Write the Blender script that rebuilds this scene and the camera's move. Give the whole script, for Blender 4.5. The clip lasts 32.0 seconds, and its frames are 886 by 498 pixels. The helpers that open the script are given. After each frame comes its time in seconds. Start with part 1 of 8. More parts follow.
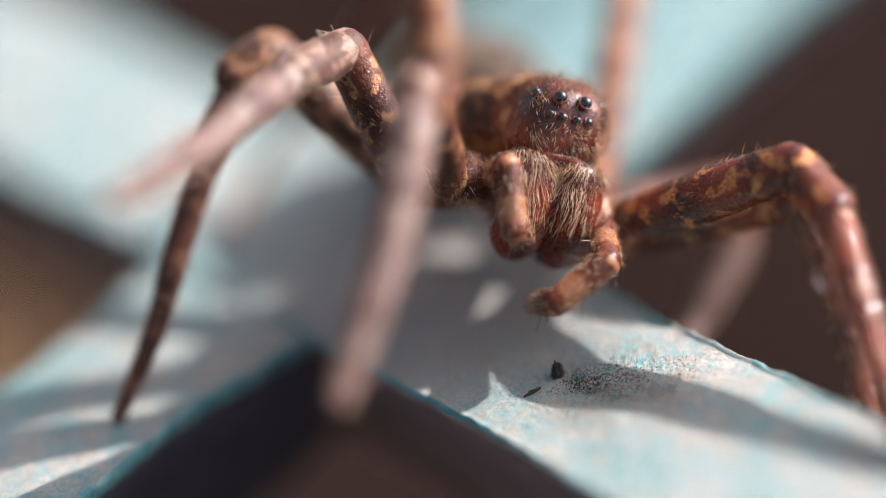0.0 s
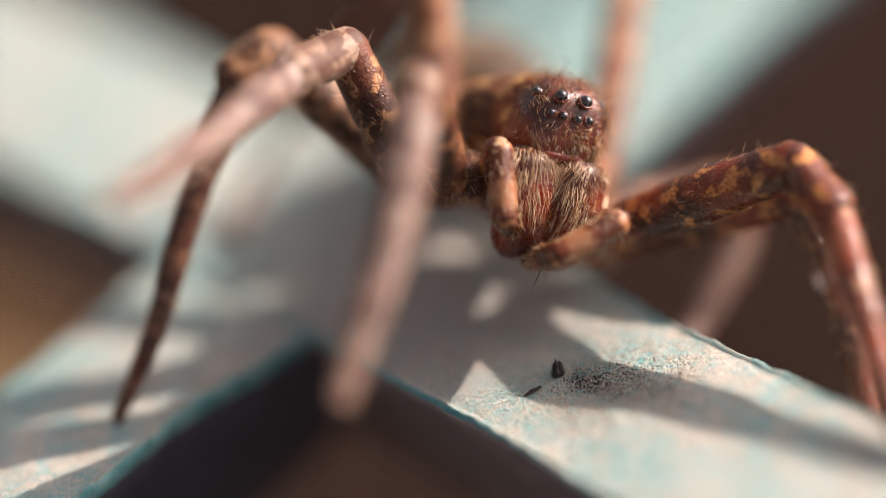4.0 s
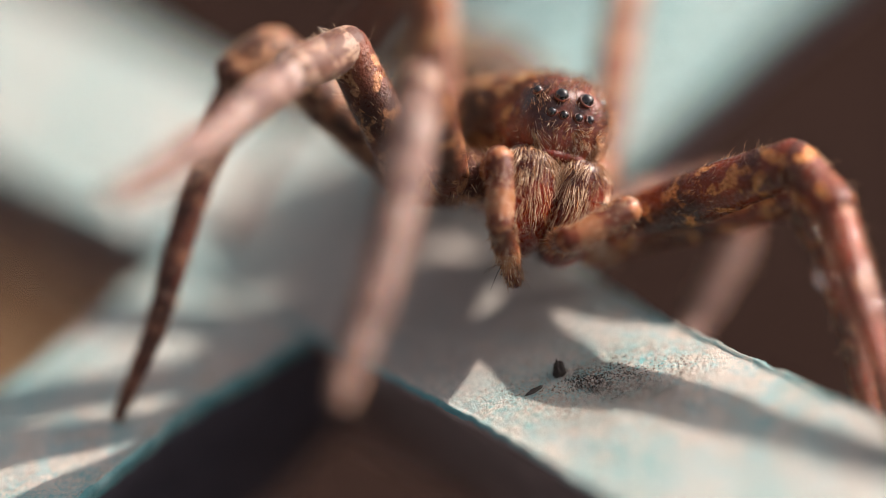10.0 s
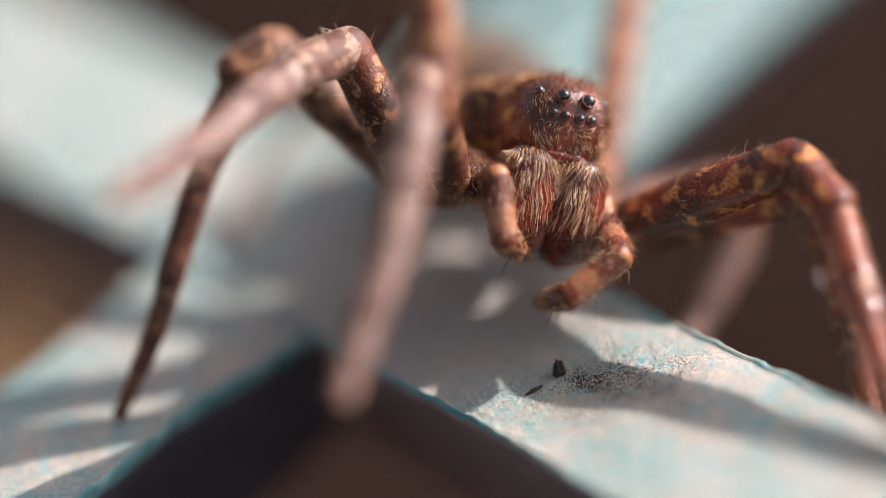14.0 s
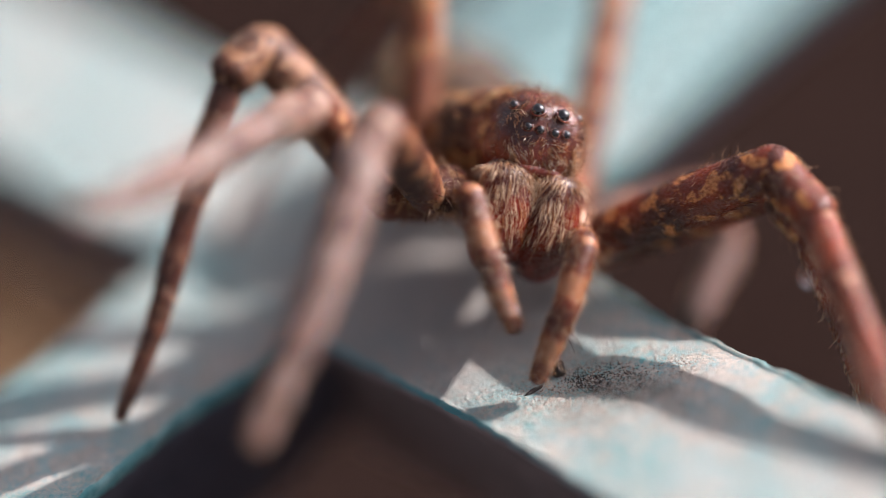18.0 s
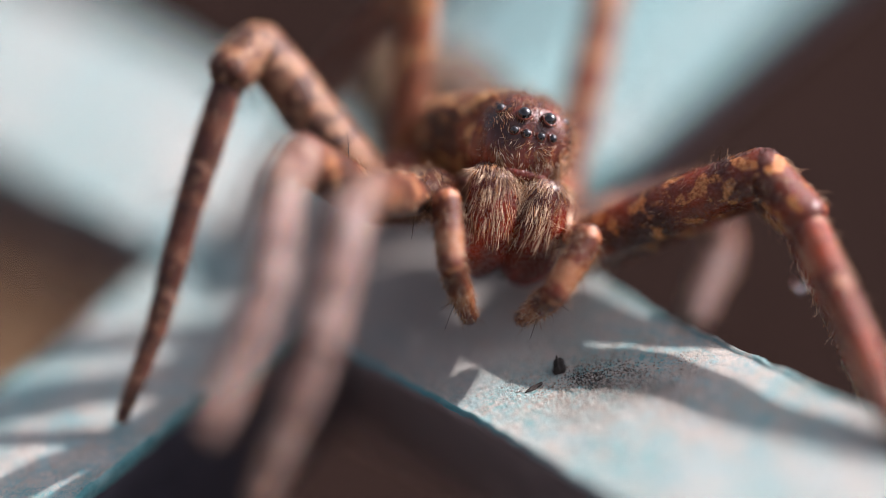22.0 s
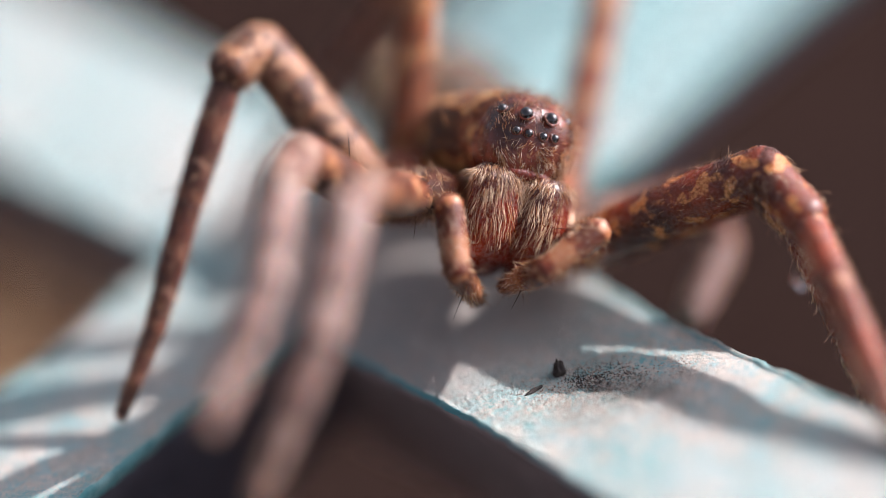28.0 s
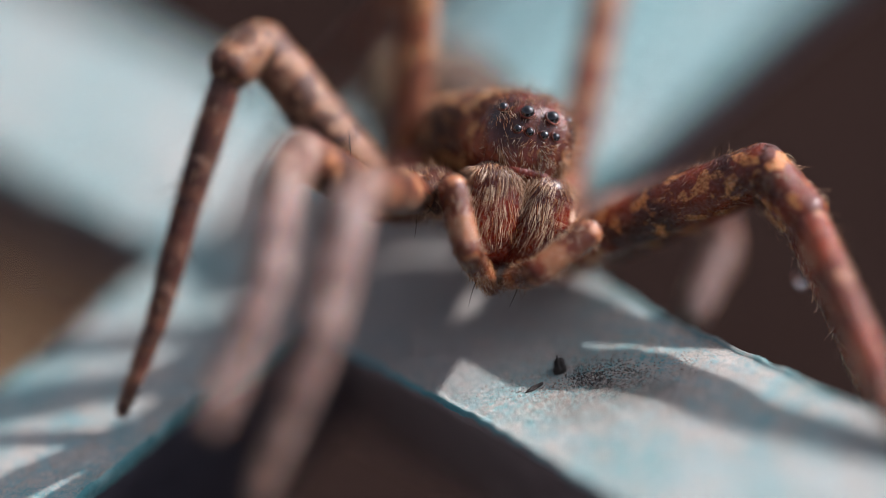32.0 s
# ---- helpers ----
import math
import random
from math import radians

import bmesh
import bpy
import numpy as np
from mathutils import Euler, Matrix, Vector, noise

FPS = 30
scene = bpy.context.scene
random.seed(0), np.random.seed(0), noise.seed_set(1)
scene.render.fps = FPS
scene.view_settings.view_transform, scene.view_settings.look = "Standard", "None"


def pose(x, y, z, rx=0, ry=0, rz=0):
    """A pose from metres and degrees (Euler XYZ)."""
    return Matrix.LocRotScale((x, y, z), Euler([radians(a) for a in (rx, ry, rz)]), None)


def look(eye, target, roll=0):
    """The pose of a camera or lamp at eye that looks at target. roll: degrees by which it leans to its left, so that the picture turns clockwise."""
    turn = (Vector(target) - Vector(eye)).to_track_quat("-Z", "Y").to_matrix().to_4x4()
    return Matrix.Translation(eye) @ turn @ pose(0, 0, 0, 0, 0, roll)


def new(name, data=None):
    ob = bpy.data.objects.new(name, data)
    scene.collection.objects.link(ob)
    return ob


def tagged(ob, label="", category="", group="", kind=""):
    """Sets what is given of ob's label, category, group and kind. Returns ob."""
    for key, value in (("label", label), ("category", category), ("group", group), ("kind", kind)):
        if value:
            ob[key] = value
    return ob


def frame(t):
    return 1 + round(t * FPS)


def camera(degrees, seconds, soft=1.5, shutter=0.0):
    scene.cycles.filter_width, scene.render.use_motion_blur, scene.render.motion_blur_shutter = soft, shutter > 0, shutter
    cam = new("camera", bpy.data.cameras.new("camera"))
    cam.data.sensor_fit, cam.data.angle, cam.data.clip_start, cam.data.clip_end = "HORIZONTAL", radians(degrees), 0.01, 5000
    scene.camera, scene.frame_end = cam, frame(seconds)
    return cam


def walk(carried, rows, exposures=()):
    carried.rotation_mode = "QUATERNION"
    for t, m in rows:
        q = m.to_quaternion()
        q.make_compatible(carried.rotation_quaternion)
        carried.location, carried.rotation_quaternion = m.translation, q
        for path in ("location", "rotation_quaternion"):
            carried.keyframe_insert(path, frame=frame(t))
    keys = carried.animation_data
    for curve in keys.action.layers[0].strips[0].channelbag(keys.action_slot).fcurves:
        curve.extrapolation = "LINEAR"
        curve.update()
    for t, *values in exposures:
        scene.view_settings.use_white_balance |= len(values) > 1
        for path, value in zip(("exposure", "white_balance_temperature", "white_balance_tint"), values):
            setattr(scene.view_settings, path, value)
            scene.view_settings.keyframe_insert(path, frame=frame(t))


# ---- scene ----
MM = 0.001
EYE = (0, -0.135688, 0.209317)          # 16 cm from the animal, looking 32 degrees down
cam = camera(12.0, 32.0, soft=0.8, shutter=0.9)
cam.data.dof.use_dof = True
cam.data.dof.focus_distance = 0.1603
cam.data.dof.aperture_fstop = 7.0
walk(cam, [
    (0, look(EYE, (0.000064, 0.000034, 0.124585))),
    (3.5, look(EYE, (0.000043, 0.000023, 0.124566))),
    (5.5, look(EYE, (0.000043, -0.000023, 0.124494))),
    (7, look(EYE, (0.000000, 0.000011, 0.124548))),
    (13, look(EYE, (0.000000, 0.000000, 0.124530))),
    (19, look(EYE, (0.000000, 0.000000, 0.124530))),
    (19.5, look(EYE, (0.000000, -0.000057, 0.124439))),
    (22, look(EYE, (0.000000, -0.000057, 0.124439))),
    (25.5, look(EYE, (0.000000, -0.000034, 0.124475))),
    (28, look(EYE, (0.000000, 0.000000, 0.124530))),
    (30, look(EYE, (0.000000, -0.000023, 0.124494))),
    (32, look(EYE, (-0.000021, -0.000057, 0.124439))),
], exposures=[
    (0, 0.38, 6180, 17), (0.6, 0.48, 6330, 18), (1.0, 0.64, 6580, 19), (2.0, 0.72, 6980, 20), (3.0, 0.48, 7180, 21), (6, 0.26, 7230, 21), (9, 0.27, 7110, 21),
    (13, 0.28, 6750, 22), (19, 0.25, 6280, 22), (23, 0.25, 6180, 22), (24, 0.34, 6180, 22), (25, 0.44, 6180, 22), (28, 0.48, 6180, 22), (30, 0.42, 6130, 21), (31, 0.26, 6080, 20), (32, -0.04, 5930, 18)])

# ---- light ----
SUN_AZIMUTH, SUN_ELEVATION = 21, 40      # degrees from +x towards +y; above the horizon
world = bpy.data.worlds.new("sky")
scene.world = world
world.use_nodes = True
wn = world.node_tree.nodes
sky = wn.new("ShaderNodeTexSky")
sky.sky_type = "NISHITA"
sky.sun_disc = False
sky.air_density = 0.7
sky.dust_density = 6.0
sky.ozone_density = 0.6
sky.sun_elevation = radians(SUN_ELEVATION)
sky.sun_rotation = radians(90 - SUN_AZIMUTH)
haze = wn.new("ShaderNodeHueSaturation")           # a hazy, whitish sky
haze.inputs["Saturation"].default_value = 0.3
world.node_tree.links.new(sky.outputs[0], haze.inputs["Color"])
world.node_tree.links.new(haze.outputs[0], wn["Background"].inputs[0])
wn["Background"].inputs[1].default_value = 0.12
sun = new("sun", bpy.data.lights.new("sun", "SUN"))
sun.data.energy = 5.6
sun.data.angle = radians(0.6)
sun.data.color = (1.0, 0.92, 0.82)
sa, se = radians(SUN_AZIMUTH), radians(SUN_ELEVATION)
sun.matrix_world = look((0.3 * math.cos(sa) * math.cos(se), 0.3 * math.sin(sa) * math.cos(se), 0.12 + 0.3 * math.sin(se)), (0, 0, 0.12))


# ---- materials ----
class Nodes:
    """A material's node tree with short calls."""

    def __init__(self, name):
        self.m = bpy.data.materials.new(name)
        self.m.use_nodes = True
        self.t = self.m.node_tree
        self.p = self.t.nodes["Principled BSDF"]
        self.co = self.t.nodes.new("ShaderNodeTexCoord").outputs["Object"]

    def put(self, socket, value):
        if hasattr(value, "is_linked"):
            self.t.links.new(value, socket)
        elif isinstance(value, tuple) and len(value) == 3 and socket.type == "RGBA":
            socket.default_value = (*value, 1)
        else:
            socket.default_value = value

    def noise(self, per_mm, detail=4, rough=0.55, distortion=0.0):
        n = self.t.nodes.new("ShaderNodeTexNoise")
        self.put(n.inputs["Vector"], self.co)
        n.inputs["Scale"].default_value = per_mm * 1000
        n.inputs["Detail"].default_value = detail
        n.inputs["Roughness"].default_value = rough
        n.inputs["Distortion"].default_value = distortion
        return n.outputs["Fac"]

    def cells(self, per_mm, feature="F1"):
        n = self.t.nodes.new("ShaderNodeTexVoronoi")
        n.feature = feature
        self.put(n.inputs["Vector"], self.co)
        n.inputs["Scale"].default_value = per_mm * 1000
        return n.outputs["Distance"]

    def ramp(self, value, lo, hi, a=0.0, b=1.0):
        n = self.t.nodes.new("ShaderNodeMapRange")
        n.interpolation_type = "SMOOTHSTEP"
        for i, v in enumerate((value, lo, hi, a, b)):
            self.put(n.inputs[i], v)
        return n.outputs[0]

    def mix(self, fac, a, b):
        n = self.t.nodes.new("ShaderNodeMix")
        n.data_type = "RGBA"
        self.put(n.inputs[0], fac)
        self.put(n.inputs[6], a)
        self.put(n.inputs[7], b)
        return n.outputs[2]

    def maths(self, op, a, b):
        n = self.t.nodes.new("ShaderNodeMath")
        n.operation = op
        self.put(n.inputs[0], a)
        self.put(n.inputs[1], b)
        return n.outputs[0]

    def axis(self, which):
        n = self.t.nodes.new("ShaderNodeSeparateXYZ")
        self.put(n.inputs[0], self.co)
        return n.outputs[which]

    def upward(self):
        g = self.t.nodes.new("ShaderNodeNewGeometry")
        n = self.t.nodes.new("ShaderNodeSeparateXYZ")
        self.put(n.inputs[0], g.outputs["Normal"])
        return n.outputs[2]

    def bump(self, height, mm, strength=0.6):
        n = self.t.nodes.new("ShaderNodeBump")
        n.inputs["Strength"].default_value = strength
        n.inputs["Distance"].default_value = mm * MM
        self.put(n.inputs["Height"], height)
        self.put(self.p.inputs["Normal"], n.outputs[0])

    def done(self, colour, rough=0.5, **more):
        self.put(self.p.inputs["Base Color"], colour)
        self.put(self.p.inputs["Roughness"], rough)
        for key, value in more.items():
            self.put(self.p.inputs[key.replace("_", " ")], value)
        return self.m


def weathered_paint(name):
    """Chalked turquoise paint, dusty on its upward faces."""
    n = Nodes(name)
    fine, mid, wide = n.noise(6, 6, 0.7), n.noise(0.9, 5, 0.6, 0.4), n.noise(0.16, 4, 0.6, 0.6)
    streak = n.noise(1.9, 6, 0.7, 1.2)
    teal = n.mix(n.ramp(mid, 0.35, 0.7), (0.13, 0.48, 0.52), (0.36, 0.70, 0.71))
    chalk = n.mix(n.ramp(fine, 0.3, 0.7), (0.56, 0.58, 0.56), (0.83, 0.79, 0.73))
    dust = n.mix(n.ramp(fine, 0.35, 0.65), (0.42, 0.34, 0.28), (0.74, 0.66, 0.56))
    up = n.ramp(n.upward(), 0.80, 0.985)
    worn = n.maths("MULTIPLY", up, n.ramp(n.maths("ADD", n.maths("MULTIPLY", streak, 0.65), n.maths("MULTIPLY", wide, 0.5)), 0.46, 0.66))
    # 1 near, falling along +x+y: far stretch has less chalk and dust
    near_part = n.ramp(n.maths("ADD", n.axis(0), n.axis(1)), 0.018, 0.034, 1.0, 0.25)
    worn = n.maths("MULTIPLY", worn, near_part)
    dusty = n.maths("MULTIPLY", up, n.ramp(n.maths("ADD", n.maths("MULTIPLY", fine, 0.45), n.maths("MULTIPLY", mid, 0.65)), 0.48, 0.66))
    dusty = n.maths("MULTIPLY", dusty, near_part)
    colour = n.mix(n.maths("MULTIPLY", dusty, 0.68), n.mix(n.maths("MULTIPLY", worn, 0.86), teal, chalk), dust)
    blotch = n.noise(0.75, 5, 0.7, 0.9)
    colour = n.mix(n.maths("MULTIPLY", n.maths("MULTIPLY", up, near_part), n.ramp(blotch, 0.54, 0.62, 0.0, 0.55)), colour, (0.80, 0.73, 0.65))
    colour = n.mix(n.maths("MULTIPLY", up, n.ramp(blotch, 0.38, 0.48, 0.6, 0.0)), colour, (0.28, 0.63, 0.67))
    flaking = n.maths("MULTIPLY", up, n.ramp(n.noise(3.0, 6, 0.75, 0.6), 0.53, 0.57))
    # far stretch pulled to a mid teal
    colour = n.mix(n.ramp(near_part, 0.25, 1.0, 0.5, 0.0), colour, (0.31, 0.49, 0.49))
    colour = n.mix(n.maths("MULTIPLY", flaking, 0.7), colour, n.mix(n.ramp(wide, 0.4, 0.6), (0.14, 0.52, 0.54), (0.83, 0.79, 0.73)))
    reach = n.maths("POWER", n.maths("ADD", n.maths("POWER", n.maths("ADD", n.axis(0), 0.001), 2.0), n.maths("POWER", n.maths("SUBTRACT", n.axis(1), 0.008), 2.0)), 0.5)
    film = n.ramp(n.maths("ADD", reach, n.maths("MULTIPLY", n.maths("SUBTRACT", mid, 0.5), 0.006)), 0.0050, 0.0105, 0.72, 0.0)   # brown dust caught where the bars cross
    colour = n.mix(n.maths("MULTIPLY", film, up), colour, n.mix(n.ramp(fine, 0.35, 0.65), (0.50, 0.43, 0.39), (0.76, 0.68, 0.62)))
    pits = n.ramp(n.noise(2.3, 5, 0.75), 0.62, 0.72)
    colour = n.mix(n.maths("MULTIPLY", pits, 0.55), colour, (0.22, 0.20, 0.18))
    n.bump(n.maths("ADD", fine, n.maths("MULTIPLY", n.noise(13, 3, 0.7), 0.9)), 0.17, 1.0)
    return n.done(colour, n.ramp(worn, 0, 1, 0.5, 0.85))


def chitin(name, dark, mid, pale, amount, rough=0.38, size=0.9, down=0.15, relief_by=0.7, gloss=0.0, bands=None):
    """Mottled spider cuticle: dark ground, redder middle tone, pale patches where scale hairs lie; bands: (per mm, share, tone) of rings along a limb."""
    n = Nodes(name)
    fine, spots, wide = n.noise(7, 5, 0.65), n.noise(size, 3, 0.5, 0.25), n.noise(0.4, 3, 0.5)
    base = n.mix(n.ramp(wide, 0.35, 0.65), dark, mid)
    base = n.mix(n.ramp(n.noise(2.6, 4, 0.6), 0.45, 0.65, 0.0, 0.35), base, dark)
    if bands:
        rate, share, tone = bands
        along = n.maths("ADD", n.maths("MULTIPLY", n.axis(2), rate * 1000), n.maths("MULTIPLY", wide, 1.1))
        ring = n.maths("SINE", n.maths("MULTIPLY", along, 2 * math.pi), 0.0)
        base = n.mix(n.ramp(ring, share - 0.25, share + 0.25), base, tone)
    patch = n.maths("MULTIPLY", n.ramp(spots, 0.68 - amount, 0.73 - amount), n.ramp(fine, 0.3, 0.6))
    colour = n.mix(patch, base, pale)
    n.bump(n.maths("ADD", n.maths("ADD", fine, n.noise(22, 2, 0.6)), n.cells(9)), 0.03, relief_by)
    return n.done(colour, n.ramp(fine, 0.3, 0.7, rough - 0.08, rough + 0.14), Specular_IOR_Level=0.42, Coat_Weight=gloss, Coat_Roughness=0.12, Sheen_Weight=down, Sheen_Roughness=0.45, Sheen_Tint=(0.95, 0.82, 0.74),
                  Subsurface_Weight=0.35, Subsurface_Radius=(0.0006, 0.0002, 0.0001), Subsurface_Scale=1.0)


def hair_material(name, a, b):
    n = Nodes(name)
    g = n.t.nodes.new("ShaderNodeNewGeometry")
    return n.done(n.mix(g.outputs["Random Per Island"], a, b), 0.2, Specular_IOR_Level=0.9)


def soil():
    n = Nodes("soil")
    fine, wide = n.noise(0.25, 6, 0.65), n.noise(0.02, 4, 0.6)
    colour = n.mix(n.ramp(wide, 0.35, 0.65), (0.019, 0.0116, 0.0098), (0.030, 0.0185, 0.0156))
    colour = n.mix(n.ramp(fine, 0.5, 0.75), colour, (0.036, 0.024, 0.019))
    n.bump(fine, 4, 0.8)
    return n.done(colour, 1.0, Specular_IOR_Level=0.0)


def straw(name, a, b):
    n = Nodes(name)
    return n.done(n.mix(n.ramp(n.noise(0.5, 5, 0.6), 0.3, 0.7), a, b), 0.7)


PAINT = weathered_paint("weathered_turquoise_paint")
SOIL = soil()
LEAF = straw("dry_leaf", (0.42, 0.26, 0.13), (0.58, 0.40, 0.22))
CARAPACE = chitin("carapace_cuticle", (0.034, 0.009, 0.005), (0.22, 0.038, 0.013), (0.50, 0.22, 0.08), 0.07, 0.16, 0.9, 0.0, 0.6, 0.8)
THORAX = chitin("thorax_cuticle", (0.030, 0.011, 0.007), (0.24, 0.062, 0.020), (0.66, 0.38, 0.16), 0.17, 0.4, 0.6, 0.0)
FANG_BASE = chitin("chelicera_cuticle", (0.050, 0.010, 0.006), (0.20, 0.026, 0.011), (0.24, 0.08, 0.04), 0.03, 0.24, 0.9, 0.0, 0.7, 0.3)
FEMUR = chitin("leg_cuticle", (0.050, 0.010, 0.004), (0.28, 0.044, 0.012), (0.66, 0.28, 0.085), 0.135, 0.24, 1.0, 0.0, 0.9, 0.35)
GREY_FEMUR = chitin("grey_leg_cuticle", (0.055, 0.017, 0.010), (0.20, 0.057, 0.026), (0.50, 0.25, 0.12), 0.14, 0.32, 1.1, 0.05)
SHANK = chitin("shank_cuticle", (0.070, 0.022, 0.014), (0.14, 0.042, 0.026), (0.40, 0.23, 0.16), 0.14, 0.4, 0.9, 0.15, bands=(0.34, 0.75, (0.19, 0.075, 0.045)))
PINK_SHANK = chitin("pale_shank_cuticle", (0.115, 0.060, 0.050), (0.20, 0.118, 0.102), (0.48, 0.37, 0.33), 0.17, 0.5, 0.9, 0.1, bands=(0.40, 0.45, (0.28, 0.18, 0.156)))
RUST = chitin("rust_shank_cuticle", (0.12, 0.020, 0.008), (0.38, 0.062, 0.018), (0.58, 0.29, 0.17), 0.13, 0.24, 0.9, 0.0, 0.9, 0.4)
PALP = chitin("palp_cuticle", (0.080, 0.019, 0.010), (0.26, 0.058, 0.022), (0.58, 0.36, 0.21), 0.13, 0.2, 1.0, 0.0, 0.8, 0.3, (0.40, 0.3, (0.38, 0.160, 0.075)))
TAN = chitin("tan_cuticle", (0.19, 0.085, 0.048), (0.35, 0.170, 0.098), (0.60, 0.42, 0.30), 0.16, 0.34, 0.8, 0.05)
REAR = chitin("rear_leg_cuticle", (0.13, 0.036, 0.018), (0.28, 0.085, 0.042), (0.52, 0.30, 0.17), 0.16, 0.4, 0.6, 0.1)
OCHRE = chitin("ochre_leg_cuticle", (0.14, 0.042, 0.016), (0.31, 0.105, 0.038), (0.52, 0.26, 0.11), 0.15, 0.4, 0.6, 0.05)
RED_LEG = chitin("red_leg_cuticle", (0.12, 0.030, 0.016), (0.24, 0.056, 0.028), (0.36, 0.17, 0.10), 0.12, 0.4, 0.8, 0.05)
BANDED = chitin("banded_leg_cuticle", (0.060, 0.022, 0.013), (0.15, 0.058, 0.030), (0.42, 0.22, 0.12), 0.16, 0.36, 1.3, 0.1, bands=(0.50, 0.45, (0.24, 0.110, 0.056)))
ABDOMEN = chitin("abdomen_cuticle", (0.045, 0.030, 0.022), (0.12, 0.075, 0.045), (0.80, 0.52, 0.24), 0.18, 0.7, 0.26)
KNEE = chitin("pale_knee_cuticle", (0.090, 0.036, 0.024), (0.19, 0.090, 0.064), (0.44, 0.30, 0.23), 0.17, 0.45, 1.1, 0.1)
DULL = chitin("dull_shank_cuticle", (0.085, 0.042, 0.034), (0.15, 0.082, 0.066), (0.34, 0.23, 0.18), 0.16, 0.5, 0.8, 0.05)
MEMBRANE = chitin("joint_membrane", (0.12, 0.026, 0.010), (0.36, 0.080, 0.024), (0.54, 0.26, 0.10), 0.12, 0.3, 0.9, 0.0)


def jaw_cuticle():
    """Jaw skin: brown near the face, glossy red towards the fangs."""
    n = Nodes("jaw_cuticle")
    fine, wide = n.noise(7, 5, 0.65), n.noise(0.5, 3, 0.5)
    red = n.mix(n.ramp(wide, 0.35, 0.65), (0.090, 0.012, 0.006), (0.36, 0.036, 0.012))
    colour = n.mix(n.ramp(n.axis(2), -0.0024, -0.0010), red, (0.070, 0.020, 0.012))
    colour = n.mix(n.ramp(fine, 0.5, 0.75, 0.0, 0.4), colour, (0.030, 0.008, 0.005))
    n.bump(n.maths("ADD", fine, n.noise(22, 2, 0.6)), 0.03, 0.8)
    return n.done(colour, n.ramp(fine, 0.3, 0.7, 0.2, 0.36), Specular_IOR_Level=0.5, Coat_Weight=0.2, Coat_Roughness=0.15,
                  Subsurface_Weight=0.25, Subsurface_Radius=(0.0006, 0.0002, 0.0001), Subsurface_Scale=1.0)


JAW = jaw_cuticle()
PALE_HAIR = hair_material("pale_hair", (0.32, 0.16, 0.08), (0.98, 0.73, 0.50))
FINE_HAIR = hair_material("fine_golden_hair", (0.045, 0.012, 0.005), (0.62, 0.27, 0.10))
DARK_HAIR = hair_material("dark_hair", (0.03, 0.018, 0.012), (0.12, 0.07, 0.045))
eye_nodes = Nodes("eye_lens")
LENS = eye_nodes.done((0.004, 0.004, 0.005), 0.13, Specular_IOR_Level=0.8, Coat_Weight=1.0, Coat_Roughness=0.11)
water_nodes = Nodes("water")
WATER = water_nodes.done((1, 1, 1), 0.02, Transmission_Weight=1.0, IOR=1.33)
CRUMB = straw("dark_crumb", (0.010, 0.008, 0.007), (0.035, 0.026, 0.02))
GRIT = hair_material("grit", (0.008, 0.007, 0.006), (0.085, 0.068, 0.058))
# tones for the bars' webs and near sides, with their shade put into the colour
WEB_SHADE_BLUE = straw("web_shade_blue", (0.10, 0.108, 0.145), (0.16, 0.17, 0.215))
WEB_SHADE_GREY = straw("web_shade_grey", (0.34, 0.28, 0.275), (0.60, 0.51, 0.49))
SAND = hair_material("sand", (0.30, 0.25, 0.20), (0.85, 0.80, 0.72))


# ---- building helpers ----
def part(name, bm, material, parent, label=""):
    """Links a bmesh as one mesh object under a thing or a part."""
    me = bpy.data.meshes.new(name)
    bm.to_mesh(me)
    bm.free()
    for m in material if isinstance(material, (list, tuple)) else [material]:
        me.materials.append(m)
    for poly in me.polygons:
        poly.use_smooth = True
    ob = new(name, me)
    ob.parent = parent
    return tagged(ob, label)


def squared(v, power):
    return math.copysign(abs(v) ** power, v)


def tube(bm, rings, sides=14, lump=0.0, seed=0.0, index=0, power=1.0):
    """Closed skin over rings (centre, half width, upper radius, lower radius, x axis, z axis)."""
    loops = []
    for c, w, zt, zb, ax, az in rings:
        loop = []
        for k in range(sides):
            a = 2 * math.pi * k / sides
            s = math.sin(a)
            q = c + ax * (w * squared(math.cos(a), power)) + az * ((zt if s > 0 else zb) * squared(s, power))
            if lump:
                d = noise.noise(Vector((q.x / MM * 0.9 + seed, q.y / MM * 0.9, q.z / MM * 0.9)))
                q = q + (q - c) * (lump * d)
            loop.append(bm.verts.new(q))
        loops.append(loop)
    for a, b in zip(loops, loops[1:]):
        for k in range(sides):
            f = bm.faces.new((a[k], a[(k + 1) % sides], b[(k + 1) % sides], b[k]))
            f.material_index = index
    bm.faces.new(loops[0][::-1]).material_index = index
    bm.faces.new(loops[-1]).material_index = index
    return loops


def hair(bm, root, way, length, radius, droop=Vector((0, 0, 0)), index=1, steps=((0, 1.0), (0.5, 0.75))):
    """A tapered, bent bristle of three sides."""
    way = way.normalized()
    side = way.orthogonal().normalized()
    other = way.cross(side)
    rows = []
    for s, r in steps:
        c = root + way * (length * s) + droop * (length * s * s)
        rows.append([bm.verts.new(c + (side * math.cos(k * 2.0944) + other * math.sin(k * 2.0944)) * radius * r) for k in range(3)])
    tip = bm.verts.new(root + way * length + droop * length)
    for a, b in zip(rows, rows[1:]):
        for k in range(3):
            bm.faces.new((a[k], a[(k + 1) % 3], b[(k + 1) % 3], b[k])).material_index = index
    for k in range(3):
        bm.faces.new((rows[-1][k], rows[-1][(k + 1) % 3], tip)).material_index = index


